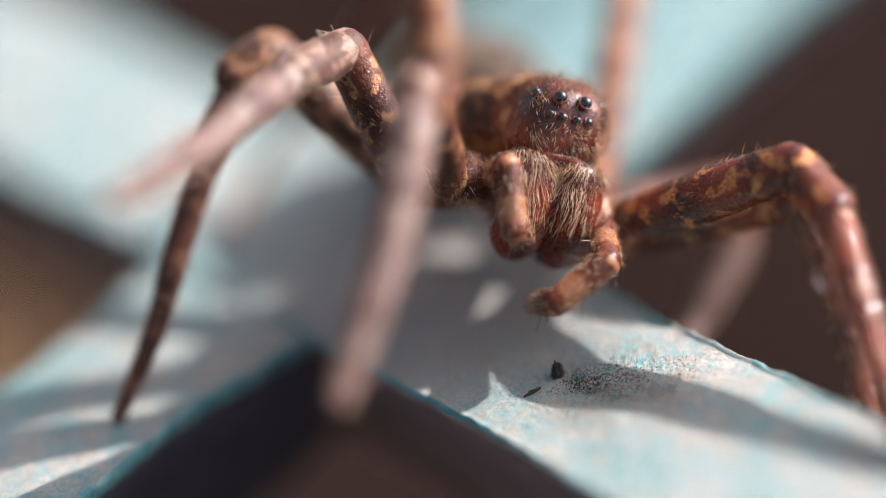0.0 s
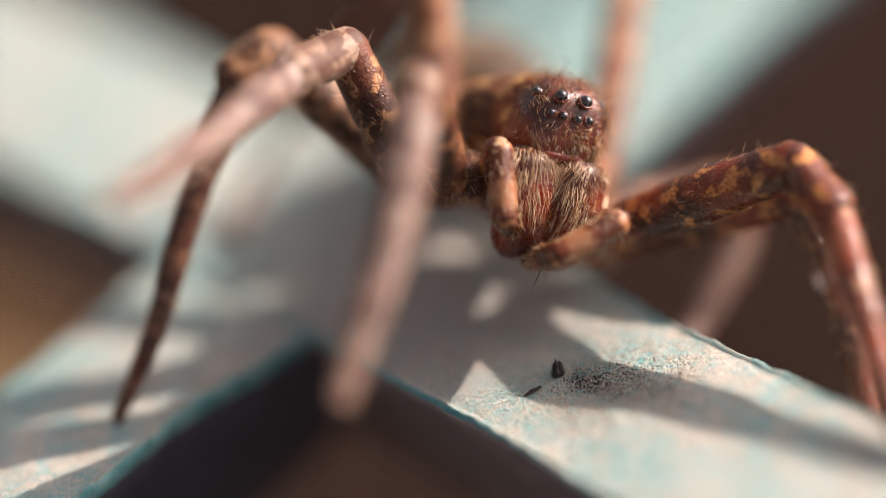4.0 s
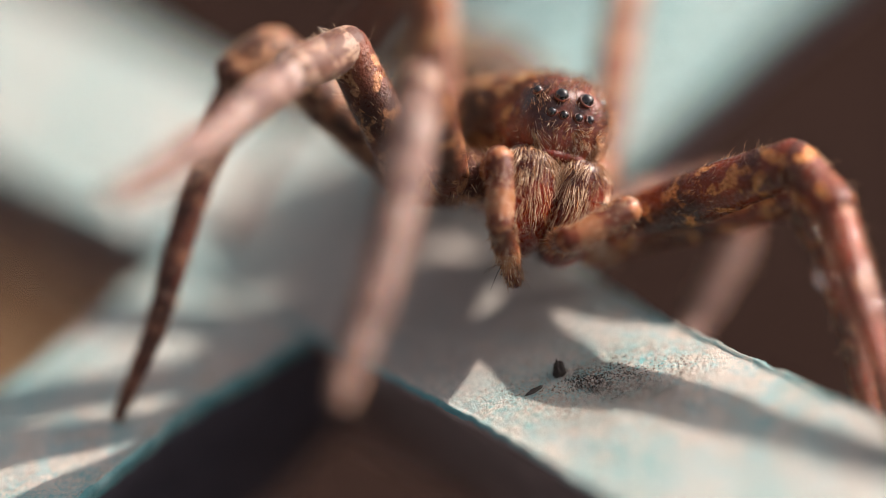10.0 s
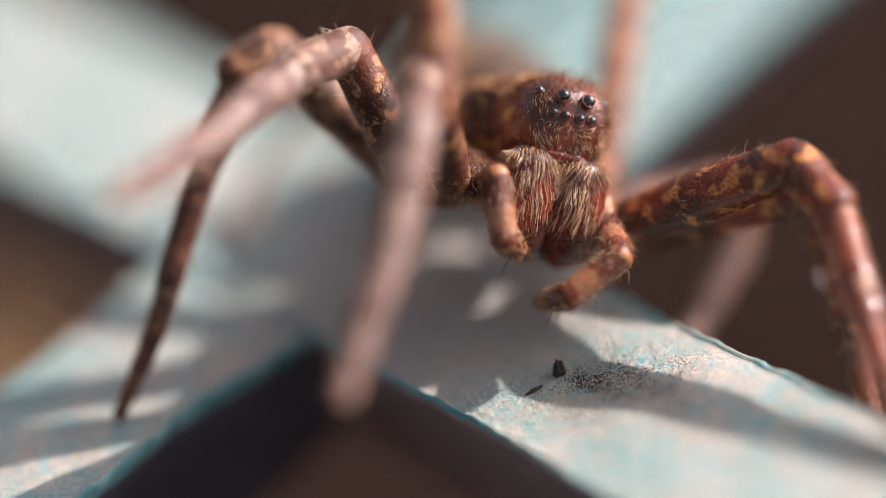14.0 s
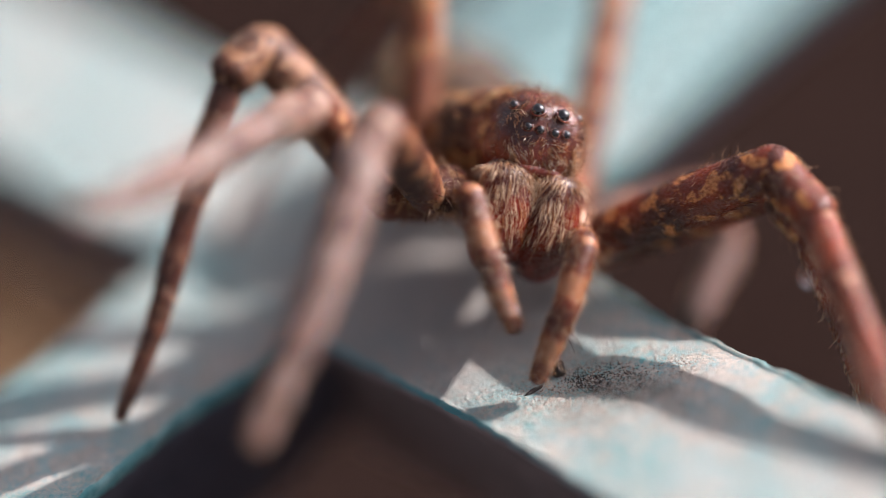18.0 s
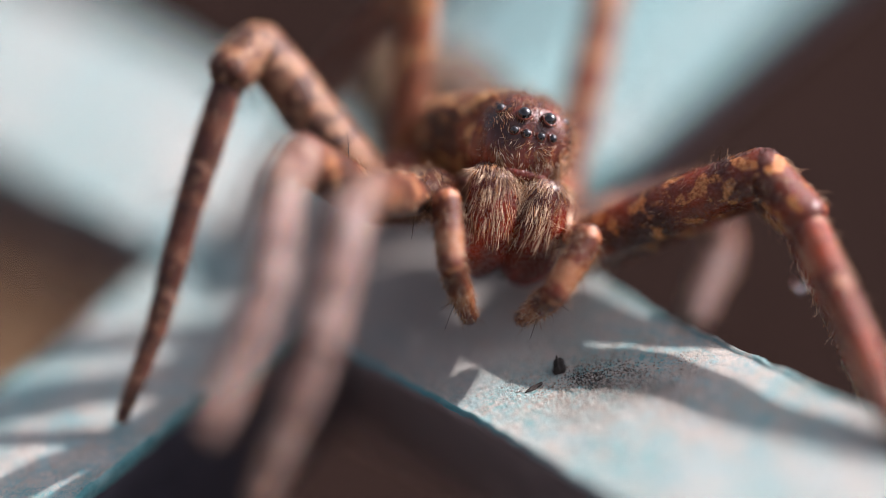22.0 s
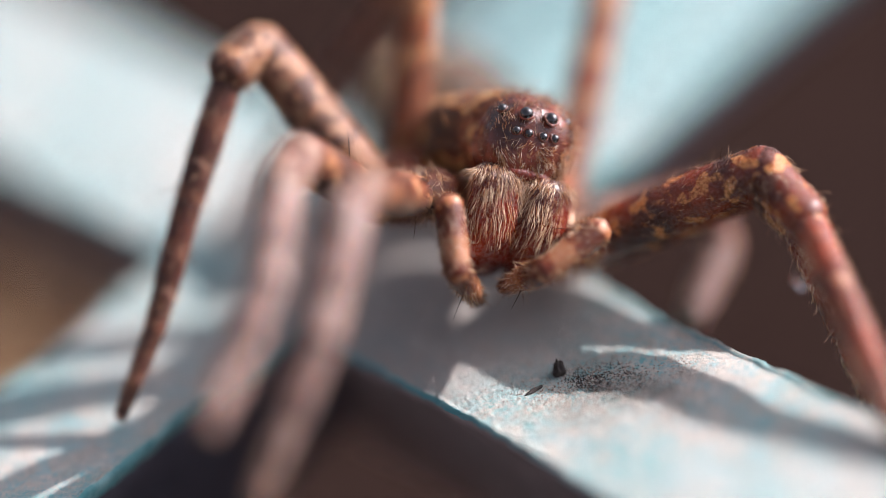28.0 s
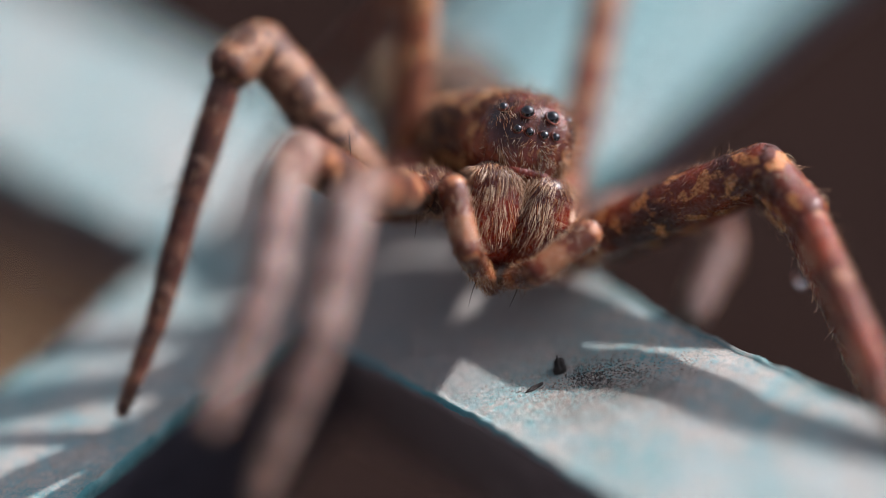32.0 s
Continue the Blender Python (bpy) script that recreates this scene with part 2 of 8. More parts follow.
CURL = ((0, 1.0), (0.3, 0.9), (0.6, 0.7), (0.85, 0.45))


def bend(amount):
    """A random sideways bend for a hair."""
    return Vector((rng.uniform(-amount, amount), rng.uniform(-amount, amount), rng.uniform(-amount, amount)))


rng = random.Random(7)


def limb(length, r0, r1, swell, rng, hairs=60, hair_len=0.35, spines=0, lean=0.6, hair_r=0.012):
    """A leg segment along +z from the joint at its origin, in millimetres: skin, hairs and dark spines."""
    bm = bmesh.new()
    X, Y = Vector((1, 0, 0)), Vector((0, 1, 0))

    def radius(s):
        s = min(1, max(0, s))
        return (r0 + (r1 - r0) * s) * (1 + swell * math.sin(math.pi * s))

    rings = []
    for i in range(5):
        a = math.pi / 2 * (0.12 + 0.88 * i / 5)
        r = r0 * math.sin(a) * MM
        rings.append((Vector((0, 0, -r0 * 0.85 * math.cos(a) * MM)), r, r, r, X, Y))
    for i in range(13):
        s = i / 12
        r = radius(s) * MM
        rings.append((Vector((0, 0, s * length * MM)), r, r, r, X, Y))
    for i in range(4, -1, -1):
        a = math.pi / 2 * (0.12 + 0.88 * i / 5)
        r = r1 * math.sin(a) * MM
        rings.append((Vector((0, 0, (length + r1 * 0.85 * math.cos(a)) * MM)), r, r, r, X, Y))
    tube(bm, rings, 16, 0.07, rng.random() * 50)
    fur = bmesh.new()
    for kind, count in (("coat", hairs * 2), ("down", hairs * 2 // 3), ("long", hairs // 9), ("spine", spines)):
        for _ in range(count):
            s, a = rng.uniform(0.0, 0.99), rng.uniform(0, 2 * math.pi)
            out = Vector((math.cos(a), math.sin(a), 0))
            root = out * (radius(s) * 0.97 * MM) + Vector((0, 0, s * length * MM))
            if kind == "coat":
                hair(fur, root, out * 0.3 + Vector((0, 0, 0.8)) + bend(0.35), rng.uniform(0.45, 1.0) * hair_len * MM, rng.uniform(0.009, 0.014) * MM, out * -0.12, 2 if rng.random() < 0.86 else 0)
            elif kind == "down":
                way = out * (0.75 - lean + rng.uniform(0, 0.35)) + Vector((rng.uniform(-.2, .2), rng.uniform(-.2, .2), lean))
                hair(fur, root, way, hair_len * rng.uniform(0.5, 1.1) * MM, hair_r * 0.9 * MM, Vector((0, 0, 0.2)) + bend(0.2), 0, CURL)
            elif kind == "long":
                hair(fur, root, out + Vector((0, 0, 0.45)) + bend(0.3), hair_len * rng.uniform(0.9, 1.7) * MM, 0.0095 * MM, Vector((0, 0, 0.35)) + bend(0.3), 0, CURL)
            else:
                hair(fur, root, out + Vector((0, 0, 0.5)), rng.uniform(0.8, 1.5) * hair_len * 2.2 * MM, 0.022 * MM, Vector((0, 0, 0.2)), 1, CURL)
    return bm, fur


UP, DOWN = Vector((0, 0, 1)), Vector((0, 0, -1))


def aim(ax, ay, az, bx, by, bz, ref):
    """Pose of a limb in the animal's space, millimetres: joint at a, pointing at b; ref steadies its roll."""
    way = Vector((bx - ax, by - ay, bz - az)).normalized()
    turn = ref.rotation_difference(way)
    if ref.z < 0:
        turn = turn @ Euler((math.pi, 0, 0)).to_quaternion()
    return Matrix.Translation(Vector((ax, ay, az)) * MM) @ turn.to_matrix().to_4x4()


def body(x, y, z):
    """Pose of the whole animal, millimetres."""
    return pose(x * MM, y * MM, z * MM, -23.49, 19.24, 8.37)


# ---- ground ----
def build_ground():
    bm = bmesh.new()
    n = 60
    cell = {}
    for i in range(n + 1):
        for j in range(n + 1):
            u, v = i / n * 2 - 1, j / n * 2 - 1
            x, y = 0.35 * u + 40 * u ** 7, 0.2 + 0.35 * v + 40 * v ** 7
            z = 0.006 * (noise.noise(Vector((x * 25, y * 25, 0))) - 1) if max(abs(u), abs(v)) < 0.8 else -0.006
            cell[i, j] = bm.verts.new((x, y, z))
    for i in range(n):
        for j in range(n):
            bm.faces.new((cell[i, j], cell[i + 1, j], cell[i + 1, j + 1], cell[i, j + 1]))
    tagged(part("ground", bm, SOIL, None), "dark brown bare soil, out of focus far below the bars", "ground", kind="structure")


build_ground()


# ---- the crossing bars ----
LATTICE = pose(0, -0.003321, 0.119215, 0, -9.6, 0)   # the crossing leans a little, 12 cm over the soil


def relief(x, y, seed):
    """Unevenness of a bar's upper face, millimetres."""
    return 0.12 * noise.noise(Vector((x * 0.35 + seed, y * 0.35, 0))) + 0.045 * noise.noise(Vector((x * 2.2, y * 2.2, seed)))


def bar_mesh(angle, knots, top, seed, bare):
    """A flat bar with rounded edges along a direction; knots: (distance along, offset across, half width, depth of the
    web); bare: last profile face in the shade-toned material.
    """
    dx, dy = math.cos(radians(angle)), math.sin(radians(angle))
    along, across = Vector((dx, dy, 0)), Vector((-dy, dx, 0))
    ks = np.array(knots, float)
    stations = list(np.arange(-150, -45, 7.0)) + list(np.arange(-45, -12, 0.6)) + list(np.arange(-12, 14, 0.16)) + list(np.arange(14, 40, 0.6)) + list(np.arange(40, 151, 7.0))
    bm = bmesh.new()
    loops = []
    for s in stations:
        off, hw, deep = (np.interp(s, ks[:, 0], ks[:, i]) for i in (1, 2, 3))
        prof = []
        r = 0.28
        for k in range(46):
            prof.append((-(hw - r) + 2 * (hw - r) * k / 45, 0.0, 1))
        for k in range(1, 7):
            a = math.pi / 2 * (1 - k / 6)
            prof.append((hw - r + r * math.cos(a), r * math.sin(a) - r, 0))
        foot = hw - 2.8
        for a, b in ((hw - 0.3, -0.9), (foot + 0.1, -4.0), (foot - 0.4, -4.4), (foot - 1.0, -deep), (-foot + 1.0, -deep), (-foot + 0.4, -4.4), (-foot - 0.1, -4.0), (-hw + 0.3, -0.9)):
            prof.append((a, b, 0))
        for k in range(0, 6):
            a = math.pi / 2 * (k / 6)
            prof.append((-(hw - r) - r * math.cos(a), r * math.sin(a) - r, 0))
        loop = []
        for q, h, flat in prof:
            e = 0.10 * noise.noise(Vector((s * 0.5 + seed, 3.1, h))) + 0.10 * noise.noise(Vector((s * 1.7 + seed, 7.7, h))) + 0.05 * noise.noise(Vector((s * 5 + seed, 1.3, h)))
            q2 = off + q + (e if q > 0 else -e) * min(1, abs(q) / hw) ** 4
            p = along * s + across * q2
            z = top + h
            z += relief(p.x, p.y, seed)
            z -= 0.14 * (abs(q) / hw) ** 4 * flat
            loop.append(bm.verts.new(Vector((p.x, p.y, z)) * MM))
        loops.append(loop)
    m = len(loops[0])
    for a, b in zip(loops, loops[1:]):
        for k in range(m):
            face = bm.faces.new((a[k], b[k], b[(k + 1) % m], a[(k + 1) % m]))
            # web and side faces get the material that has shade in its colour
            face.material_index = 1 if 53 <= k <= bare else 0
    bm.faces.new(loops[0])
    bm.faces.new(loops[-1][::-1])
    return bm


def post_mesh(x, y):
    """A square post under a bar's end, down into the soil."""
    bm = bmesh.new()
    w, length = 2.2, (119.2 + x * math.sin(radians(9.6))) / math.cos(radians(9.6)) + 6
    rows = []
    for z, g in ((-4.5, w), (-length + 14, w), (-length + 12, w + 0.8), (-length, w + 1.2)):
        rows.append([bm.verts.new(Vector((x + a * g, y + c * g, z)) * MM) for a, c in ((-1, -1), (1, -1), (1, 1), (-1, 1))])
    for a, c in zip(rows, rows[1:]):
        for k in range(4):
            bm.faces.new((a[k], c[k], c[(k + 1) % 4], a[(k + 1) % 4]))
    bm.faces.new(rows[0])
    bm.faces.new(rows[-1][::-1])
    return bm


BAR_A = (-50, [(-150, 5.9, 5.35, 9), (-22, 5.9, 5.35, 9), (-5, 5.3, 4.9, 9), (2, 5.09, 4.67, 9), (9, 5.09, 4.85, 9), (15, 5.0, 4.9, 9), (150, 5.2, 5.2, 9)])
BAR_B = (53, [(-150, 14.2, 4.0, 9), (-4, 14.15, 4.05, 9), (3, 13.45, 4.75, 9), (12, 11.9, 5.9, 5), (19, 11.0, 6.6, 5), (30, 12.4, 7.4, 5), (150, 12.6, 7.4, 5)])
lattice = tagged(new("bar_lattice"), "weathered turquoise painted bars crossing, chalky and dusty", "lattice")
lattice.matrix_basis = LATTICE
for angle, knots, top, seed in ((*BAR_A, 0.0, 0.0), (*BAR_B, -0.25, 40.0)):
    part("bar", bar_mesh(angle, knots, top, seed, 60 if angle < 0 else 58), [PAINT, WEB_SHADE_GREY if angle < 0 else WEB_SHADE_BLUE], lattice)
    for s, row in ((-144, knots[0]), (144, knots[-1])):
        dx, dy = math.cos(radians(angle)), math.sin(radians(angle))
        part("post", post_mesh(dx * s - dy * row[1], dy * s + dx * row[1]), PAINT, lattice)

# ---- the spider ----
spider = tagged(new("spider"), "hairy reddish-brown spider with tan mottling, gripping the crossing bars", "spider")
spider.matrix_basis = body(4.71, 2.76, 128.01)


def head_profile(y):
    """Half width, top and bottom of the prosoma at a distance behind the face."""
    rows = np.array([(-0.42, 0.40, 0.45, 0.40), (-0.36, 0.97, 0.90, 1.0), (-0.2, 1.42, 1.30, 1.30), (0.1, 1.70, 1.68, 1.46), (0.8, 1.92, 2.0, 1.75),
                     (2.0, 2.2, 2.02, 2.0), (3.5, 2.8, 1.75, 2.2), (5.0, 3.1, 1.35, 2.2), (6.5, 2.6, 0.8, 1.9), (7.6, 1.6, 0.3, 1.4), (8.3, 0.7, -0.1, 0.8)])
    return [float(np.interp(y, rows[:, 0], rows[:, i])) for i in (1, 2, 3)]


def cephalothorax_mesh():
    bm = bmesh.new()
    rings = []
    for y in list(np.linspace(-0.42, 0.8, 12)) + list(np.linspace(1.2, 8.3, 16)):
        w, zt, zb = head_profile(y)
        rings.append((Vector((0, y * MM, 0)), w * MM, zt * MM, zb * MM, Vector((-1, 0, 0)), Vector((0, 0, 1))))
    tube(bm, rings, 32, 0.05, power=0.9)
    for face in bm.faces:
        if face.calc_center_median().y > 1.1 * MM:
            face.material_index = 1
    return bm


GAZE = -0.11                             # the eye group sits a little to the animal's right
EYES = [(x * side + GAZE, y, z, r) for x, y, z, r in ((0.51, -0.22, 1.36, 0.27), (1.31, 0.36, 1.32, 0.19), (0.30, -0.42, 0.66, 0.175), (0.78, -0.35, 0.68, 0.18)) for side in (-1, 1)]


def lay(p, seed):
    """A slowly turning sideways lean, so that neighbouring hairs lie together."""
    return Vector((noise.noise(p * 1.6 + Vector((seed, 0, 0))), noise.noise(p * 1.6 + Vector((0, seed, 9))), noise.noise(p * 1.6 + Vector((5, 3, seed)))))


def head_hairs():
    bm = bmesh.new()
    for _ in range(3000):
        y = rng.choice((rng.uniform(-0.42, 0.6), rng.uniform(-0.42, 0.3), rng.uniform(-0.42, -0.1), rng.uniform(-0.4, 7.5)))
        a = rng.uniform(-0.4, math.pi + 0.4) if rng.random() < 0.5 else rng.uniform(-math.pi * 0.95, -0.05)
        if y > 0.6 and math.sin(a) < -0.3:
            continue
        w, zt, zb = head_profile(y)
        k = math.sqrt(rng.random()) if y < -0.3 else 1
        s = math.sin(a)
        root = Vector((w * squared(math.cos(a), 0.9) * k, y, (zt if s > 0 else zb) * squared(s, 0.9) * k))
        if any((root - Vector((ex, ey, ez))).length < er * 1.35 for ex, ey, ez, er in EYES):
            continue
        if y < 0.3 and root.z > 0.45 and rng.random() < 0.6:
            continue
        out = Vector((root.x, -1.2 if y < 0.3 else 0.0, root.z)).normalized()
        length = rng.uniform(0.16, 0.38)
        if y < 0.3 and root.z < 0.5:                 # clypeus: dense pale hairs combed down and to the middle
            way = out * 0.22 + Vector((-0.45 * root.x, -0.1, -0.45)) + lay(root, 2.0) * 0.9 + bend(0.2)
            length = rng.uniform(0.2, 0.46)
        elif y < 0.2:
            way = out * 0.4 + Vector((0, -0.15, 0.45)) + lay(root, 4.0) * 0.8 + bend(0.25)
        else:
            way = out * 0.4 + Vector((0, -0.8, 0.1)) + lay(root, 6.0) * 0.6 + bend(0.2)
        hair(bm, root * 0.985 * MM, way, length * MM, rng.uniform(0.010, 0.016) * MM, bend(0.25), 0 if rng.random() < 0.4 else 1)
    for _ in range(900):                            # longer fur over the thorax
        y, a = rng.uniform(0.9, 7.6), rng.uniform(-0.5, math.pi + 0.5)
        w, zt, zb = head_profile(y)
        s = math.sin(a)
        root = Vector((w * squared(math.cos(a), 0.9), y, (zt if s > 0 else zb) * squared(s, 0.9)))
        out = Vector((root.x, 0, root.z)).normalized()
        hair(bm, root * 0.985 * MM, out * 0.55 + Vector((0, -0.5, 0.1)) + lay(root, 7.0) * 0.9 + bend(0.3), rng.uniform(0.3, 0.7) * MM, rng.uniform(0.013, 0.022) * MM, bend(0.3), 0 if rng.random() < 0.15 else 1)
    for _ in range(70):                              # a crest of longer curled hairs over the eyes
        x = rng.uniform(-1.5, 1.5)
        root = Vector((x, rng.uniform(0.2, 1.2), 1.75 - 0.28 * x * x))
        hair(bm, root * MM, Vector((0.2 * x, -0.5, 0.6)) + bend(0.5), rng.uniform(0.35, 0.65) * MM, rng.uniform(0.009, 0.013) * MM, Vector((0, -0.3, -0.2)) + bend(0.4), 0, CURL)
    return bm


head = part("cephalothorax", cephalothorax_mesh(), [CARAPACE, THORAX], spider, "dark glossy brown carapace with pale hairs")
tagged(part("hair", head_hairs(), [PALE_HAIR, FINE_HAIR], head), kind="stuff")


def eye_mesh(r):
    bm = bmesh.new()
    bmesh.ops.create_uvsphere(bm, u_segments=16, v_segments=12, radius=r * MM)
    return bm


def rim_mesh(r):
    """A raised ring of cuticle round an eye, in the plane across z."""
    bm = bmesh.new()
    loops = []
    for i in range(18):
        a = 2 * math.pi * i / 18
        way = Vector((math.cos(a), math.sin(a), 0))
        loops.append([bm.verts.new((way * (r * (1.02 + 0.2 * math.cos(b))) + Vector((0, 0, r * 0.2 * math.sin(b)))) * MM) for b in (k * math.pi / 3 for k in range(6))])
    for i in range(18):
        a, b = loops[i], loops[(i + 1) % 18]
        for k in range(6):
            bm.faces.new((a[k], b[k], b[(k + 1) % 6], a[(k + 1) % 6]))
    return bm


for x, y, z, r in EYES:
    rim = part("eye_rim", rim_mesh(r), CARAPACE, head, "dark glossy rim round an eye")
    outward = Vector((x * 0.7, -1.0 if y < 0 else -0.5, z * 0.75))
    rim.matrix_basis = Matrix.Translation(Vector((x, y, z)) * MM) @ outward.to_track_quat("Z", "Y").to_matrix().to_4x4()
    e = part("eye", eye_mesh(r), LENS, head, "glossy black eye")
    e.location = Vector((x, y, z)) * MM


def clypeus_mesh():
    """The bare red fold between the face and the jaws."""
    bm = bmesh.new()
    rings = []
    for i in range(17):
        x = -1.75 + 3.5 * i / 16
        r = 0.20 * math.sqrt(max(0.04, 1 - (x / 1.8) ** 4))
        rings.append((Vector((x, -0.27 + 0.20 * x * x, -0.90)) * MM, r * MM, r * 1.1 * MM, r * 1.2 * MM, Vector((0, -1, 0)), Vector((0, 0, 1))))
    tube(bm, rings, 12, 0.06, 2.0)
    return bm


part("clypeus", clypeus_mesh(), FANG_BASE, spider, "bare glossy red fold above the jaws")


def abdomen_mesh():
    bm = bmesh.new()
    rings = []
    for i in range(19):
        a = math.pi * (0.03 + 0.94 * i / 18)
        k = math.sin(a) ** 0.75
        rings.append((Vector((0, (12.6 - 4.6 * math.cos(a)) * MM, -0.2 * MM)), 3.2 * k * MM, 2.9 * k * MM, 3.3 * k * MM, Vector((-1, 0, 0)), Vector((0, 0, 1))))
    loops = tube(bm, rings, 24, 0.07, 9.0)
    fur = bmesh.new()
    for _ in range(380):
        i, k = rng.randrange(1, 17), rng.randrange(24)
        root = loops[i][k].co.lerp(loops[i + 1][(k + 1) % 24].co, rng.random())
        hair(fur, root, (root - Vector((0, 12.6 * MM, 0))).normalized() + Vector((0, 0.6, 0)), rng.uniform(0.4, 0.8) * MM, 0.018 * MM, index=0)
    return bm, fur


belly, belly_fur = abdomen_mesh()
abdomen = part("abdomen", belly, ABDOMEN, spider, "tan and brown furry abdomen")
tagged(part("hair", belly_fur, PALE_HAIR, abdomen), kind="stuff")


def sternum_mesh():
    bm = bmesh.new()
    rings = [(Vector((0, y * MM, (-2.3 - 0.1 * y) * MM)), w * MM, 1.2 * MM, h * MM, Vector((-1, 0, 0)), Vector((0, 0, 1)))
             for y, w, h in ((0.9, 0.7, 0.5), (1.6, 1.7, 1.0), (3.2, 2.5, 1.5), (5.2, 2.6, 1.6), (7, 2.0, 1.3), (8.2, 0.8, 0.6))]
    tube(bm, rings, 16, 0.05)
    return bm


part("sternum", sternum_mesh(), FEMUR, spider)


def pedicel_mesh():
    bm = bmesh.new()
    rings = [(Vector((0, y * MM, -0.3 * MM)), 0.7 * MM, 0.5 * MM, 0.5 * MM, Vector((-1, 0, 0)), Vector((0, 0, 1))) for y in (7.2, 7.8, 8.4, 9.0)]
    tube(bm, rings, 12)
    return bm


part("pedicel", pedicel_mesh(), MEMBRANE, spider)


def chelicera(side):
    """Stout jaw hanging below the face: swollen base, bristles, fang."""
    cx, top, length = 1.02, -0.72, 4.5

    def ring(s):
        z = top - s * length
        w = 0.86 + 0.24 * math.sin(math.pi * min(1, 0.12 + 0.6 * s))
        if s > 0.72:
            w *= math.sqrt(max(0.05, 1 - ((s - 0.72) / 0.29) ** 2))
        y = 0.44 - 0.95 * math.sin(math.pi * min(1, s * 0.8 + 0.15)) * 0.75 + 0.5 * s * s
        return Vector((side * (cx - 0.10 * s) - 0.10 + 0.30 * s, y, z)), w

    bm = bmesh.new()
    rings = []
    for i in range(29):
        s = i / 28
        c, w = ring(s)
        k = math.sqrt(max(0.02, 1 - (1 - s / 0.12) ** 2)) if s < 0.12 else 1
        rings.append((c * MM, w * k * MM, w * k * 0.72 * MM, w * k * 0.9 * MM, Vector((1, 0, 0)), Vector((0, -1, 0))))
    tube(bm, rings, 24, 0.05, 3.0 * side, power=0.97)
    jaw = part("chelicera", bm, JAW, spider, "red-brown bristly jaw")
    hb = bmesh.new()
    def skin(s, a):
        c, w = ring(s)
        k = math.sqrt(max(0.1, 1 - (1 - s / 0.12) ** 2)) if s < 0.12 else 1
        out = Vector((math.sin(a), -math.cos(a) * 0.72, 0))
        return c + out * w * k * 0.98, out

    for _ in range(620):                             # long pale hairs combed down the front
        s, a = rng.choice((rng.uniform(0.015, 0.56), rng.uniform(0.015, 0.3))), rng.gauss(0, 0.85)
        if side * math.sin(a) < -0.6 and s > 0.3 and rng.random() < 0.6:
            continue                                 # the inner faces stay bare and red
        root, out = skin(s, a)
        way = out * (0.22 if s > 0.1 else 0.5) + Vector((-side * 0.12, -0.05, -1)) + lay(root, 8.0) * 0.4 + bend(0.12)
        hair(hb, root * MM, way, rng.uniform(0.4, 1.1) * MM, rng.uniform(0.008, 0.0135) * MM, Vector((-side * 0.06, 0.10, 0)) + bend(0.2), rng.choice((0, 0, 0, 1)), CURL)
    for _ in range(330):                             # the rounded tops are furry too
        s, a = rng.uniform(0.0, 0.13), rng.uniform(-2.0, 2.0)
        root, out = skin(s, a)
        hair(hb, root * MM, out * 0.45 + Vector((0, -0.35, -0.25)) + lay(root, 5.0) * 0.5 + bend(0.2), rng.uniform(0.25, 0.6) * MM, rng.uniform(0.009, 0.014) * MM, Vector((0, 0, -0.45)) + bend(0.2), rng.choice((0, 0, 1)), CURL)
    for _ in range(300):
        s, a = rng.choice((rng.uniform(0.01, 0.2), rng.uniform(0.02, 0.7))), rng.uniform(-1.4, 1.4)
        root, out = skin(s, a)
        hair(hb, root * MM, out * 0.25 + Vector((0, -0.1, -0.9)) + lay(root, 3.0) * 0.4 + bend(0.25), rng.uniform(0.15, 0.42) * MM, rng.uniform(0.008, 0.012) * MM, Vector((0, 0.1, -0.1)) + bend(0.2), rng.choice((0, 1)))
    tagged(part("bristles", hb, [PALE_HAIR, FINE_HAIR], jaw, "pale golden bristles"), kind="stuff")
    fb = bmesh.new()
    fr = []
    for i in range(8):
        s = i / 7
        fr.append((Vector((side * (0.95 - 0.55 * s), 0.5 + 0.9 * s, -4.75 - 0.25 * math.sin(s * 2.4))) * MM, 0.26 * (1 - 0.85 * s) * MM, 0.26 * (1 - 0.85 * s) * MM, 0.26 * (1 - 0.85 * s) * MM, Vector((0, 0, 1)), Vector((0, 1, 0))))
    tube(fb, fr, 10)
    part("fang", fb, CRUMB, jaw, "black curved fang")


for side in (-1, 1):
    chelicera(side)



def segment(name, meshes, tone, base):
    """A limb's segment and the hair on it, which go together."""
    skin, fur = meshes
    return part(name, skin, tone, base), tagged(part("hair", fur, [PALE_HAIR, DARK_HAIR, FINE_HAIR], base), kind="stuff")


SEGMENTS = ("femur", "patella", "tibia", "metatarsus", "tarsus")
SEG_RADII = ((0.78, 0.80, 0.10), (0.80, 0.76, 0.04), (0.76, 0.68, 0.04), (0.66, 0.52, 0.03), (0.50, 0.30, 0.04))


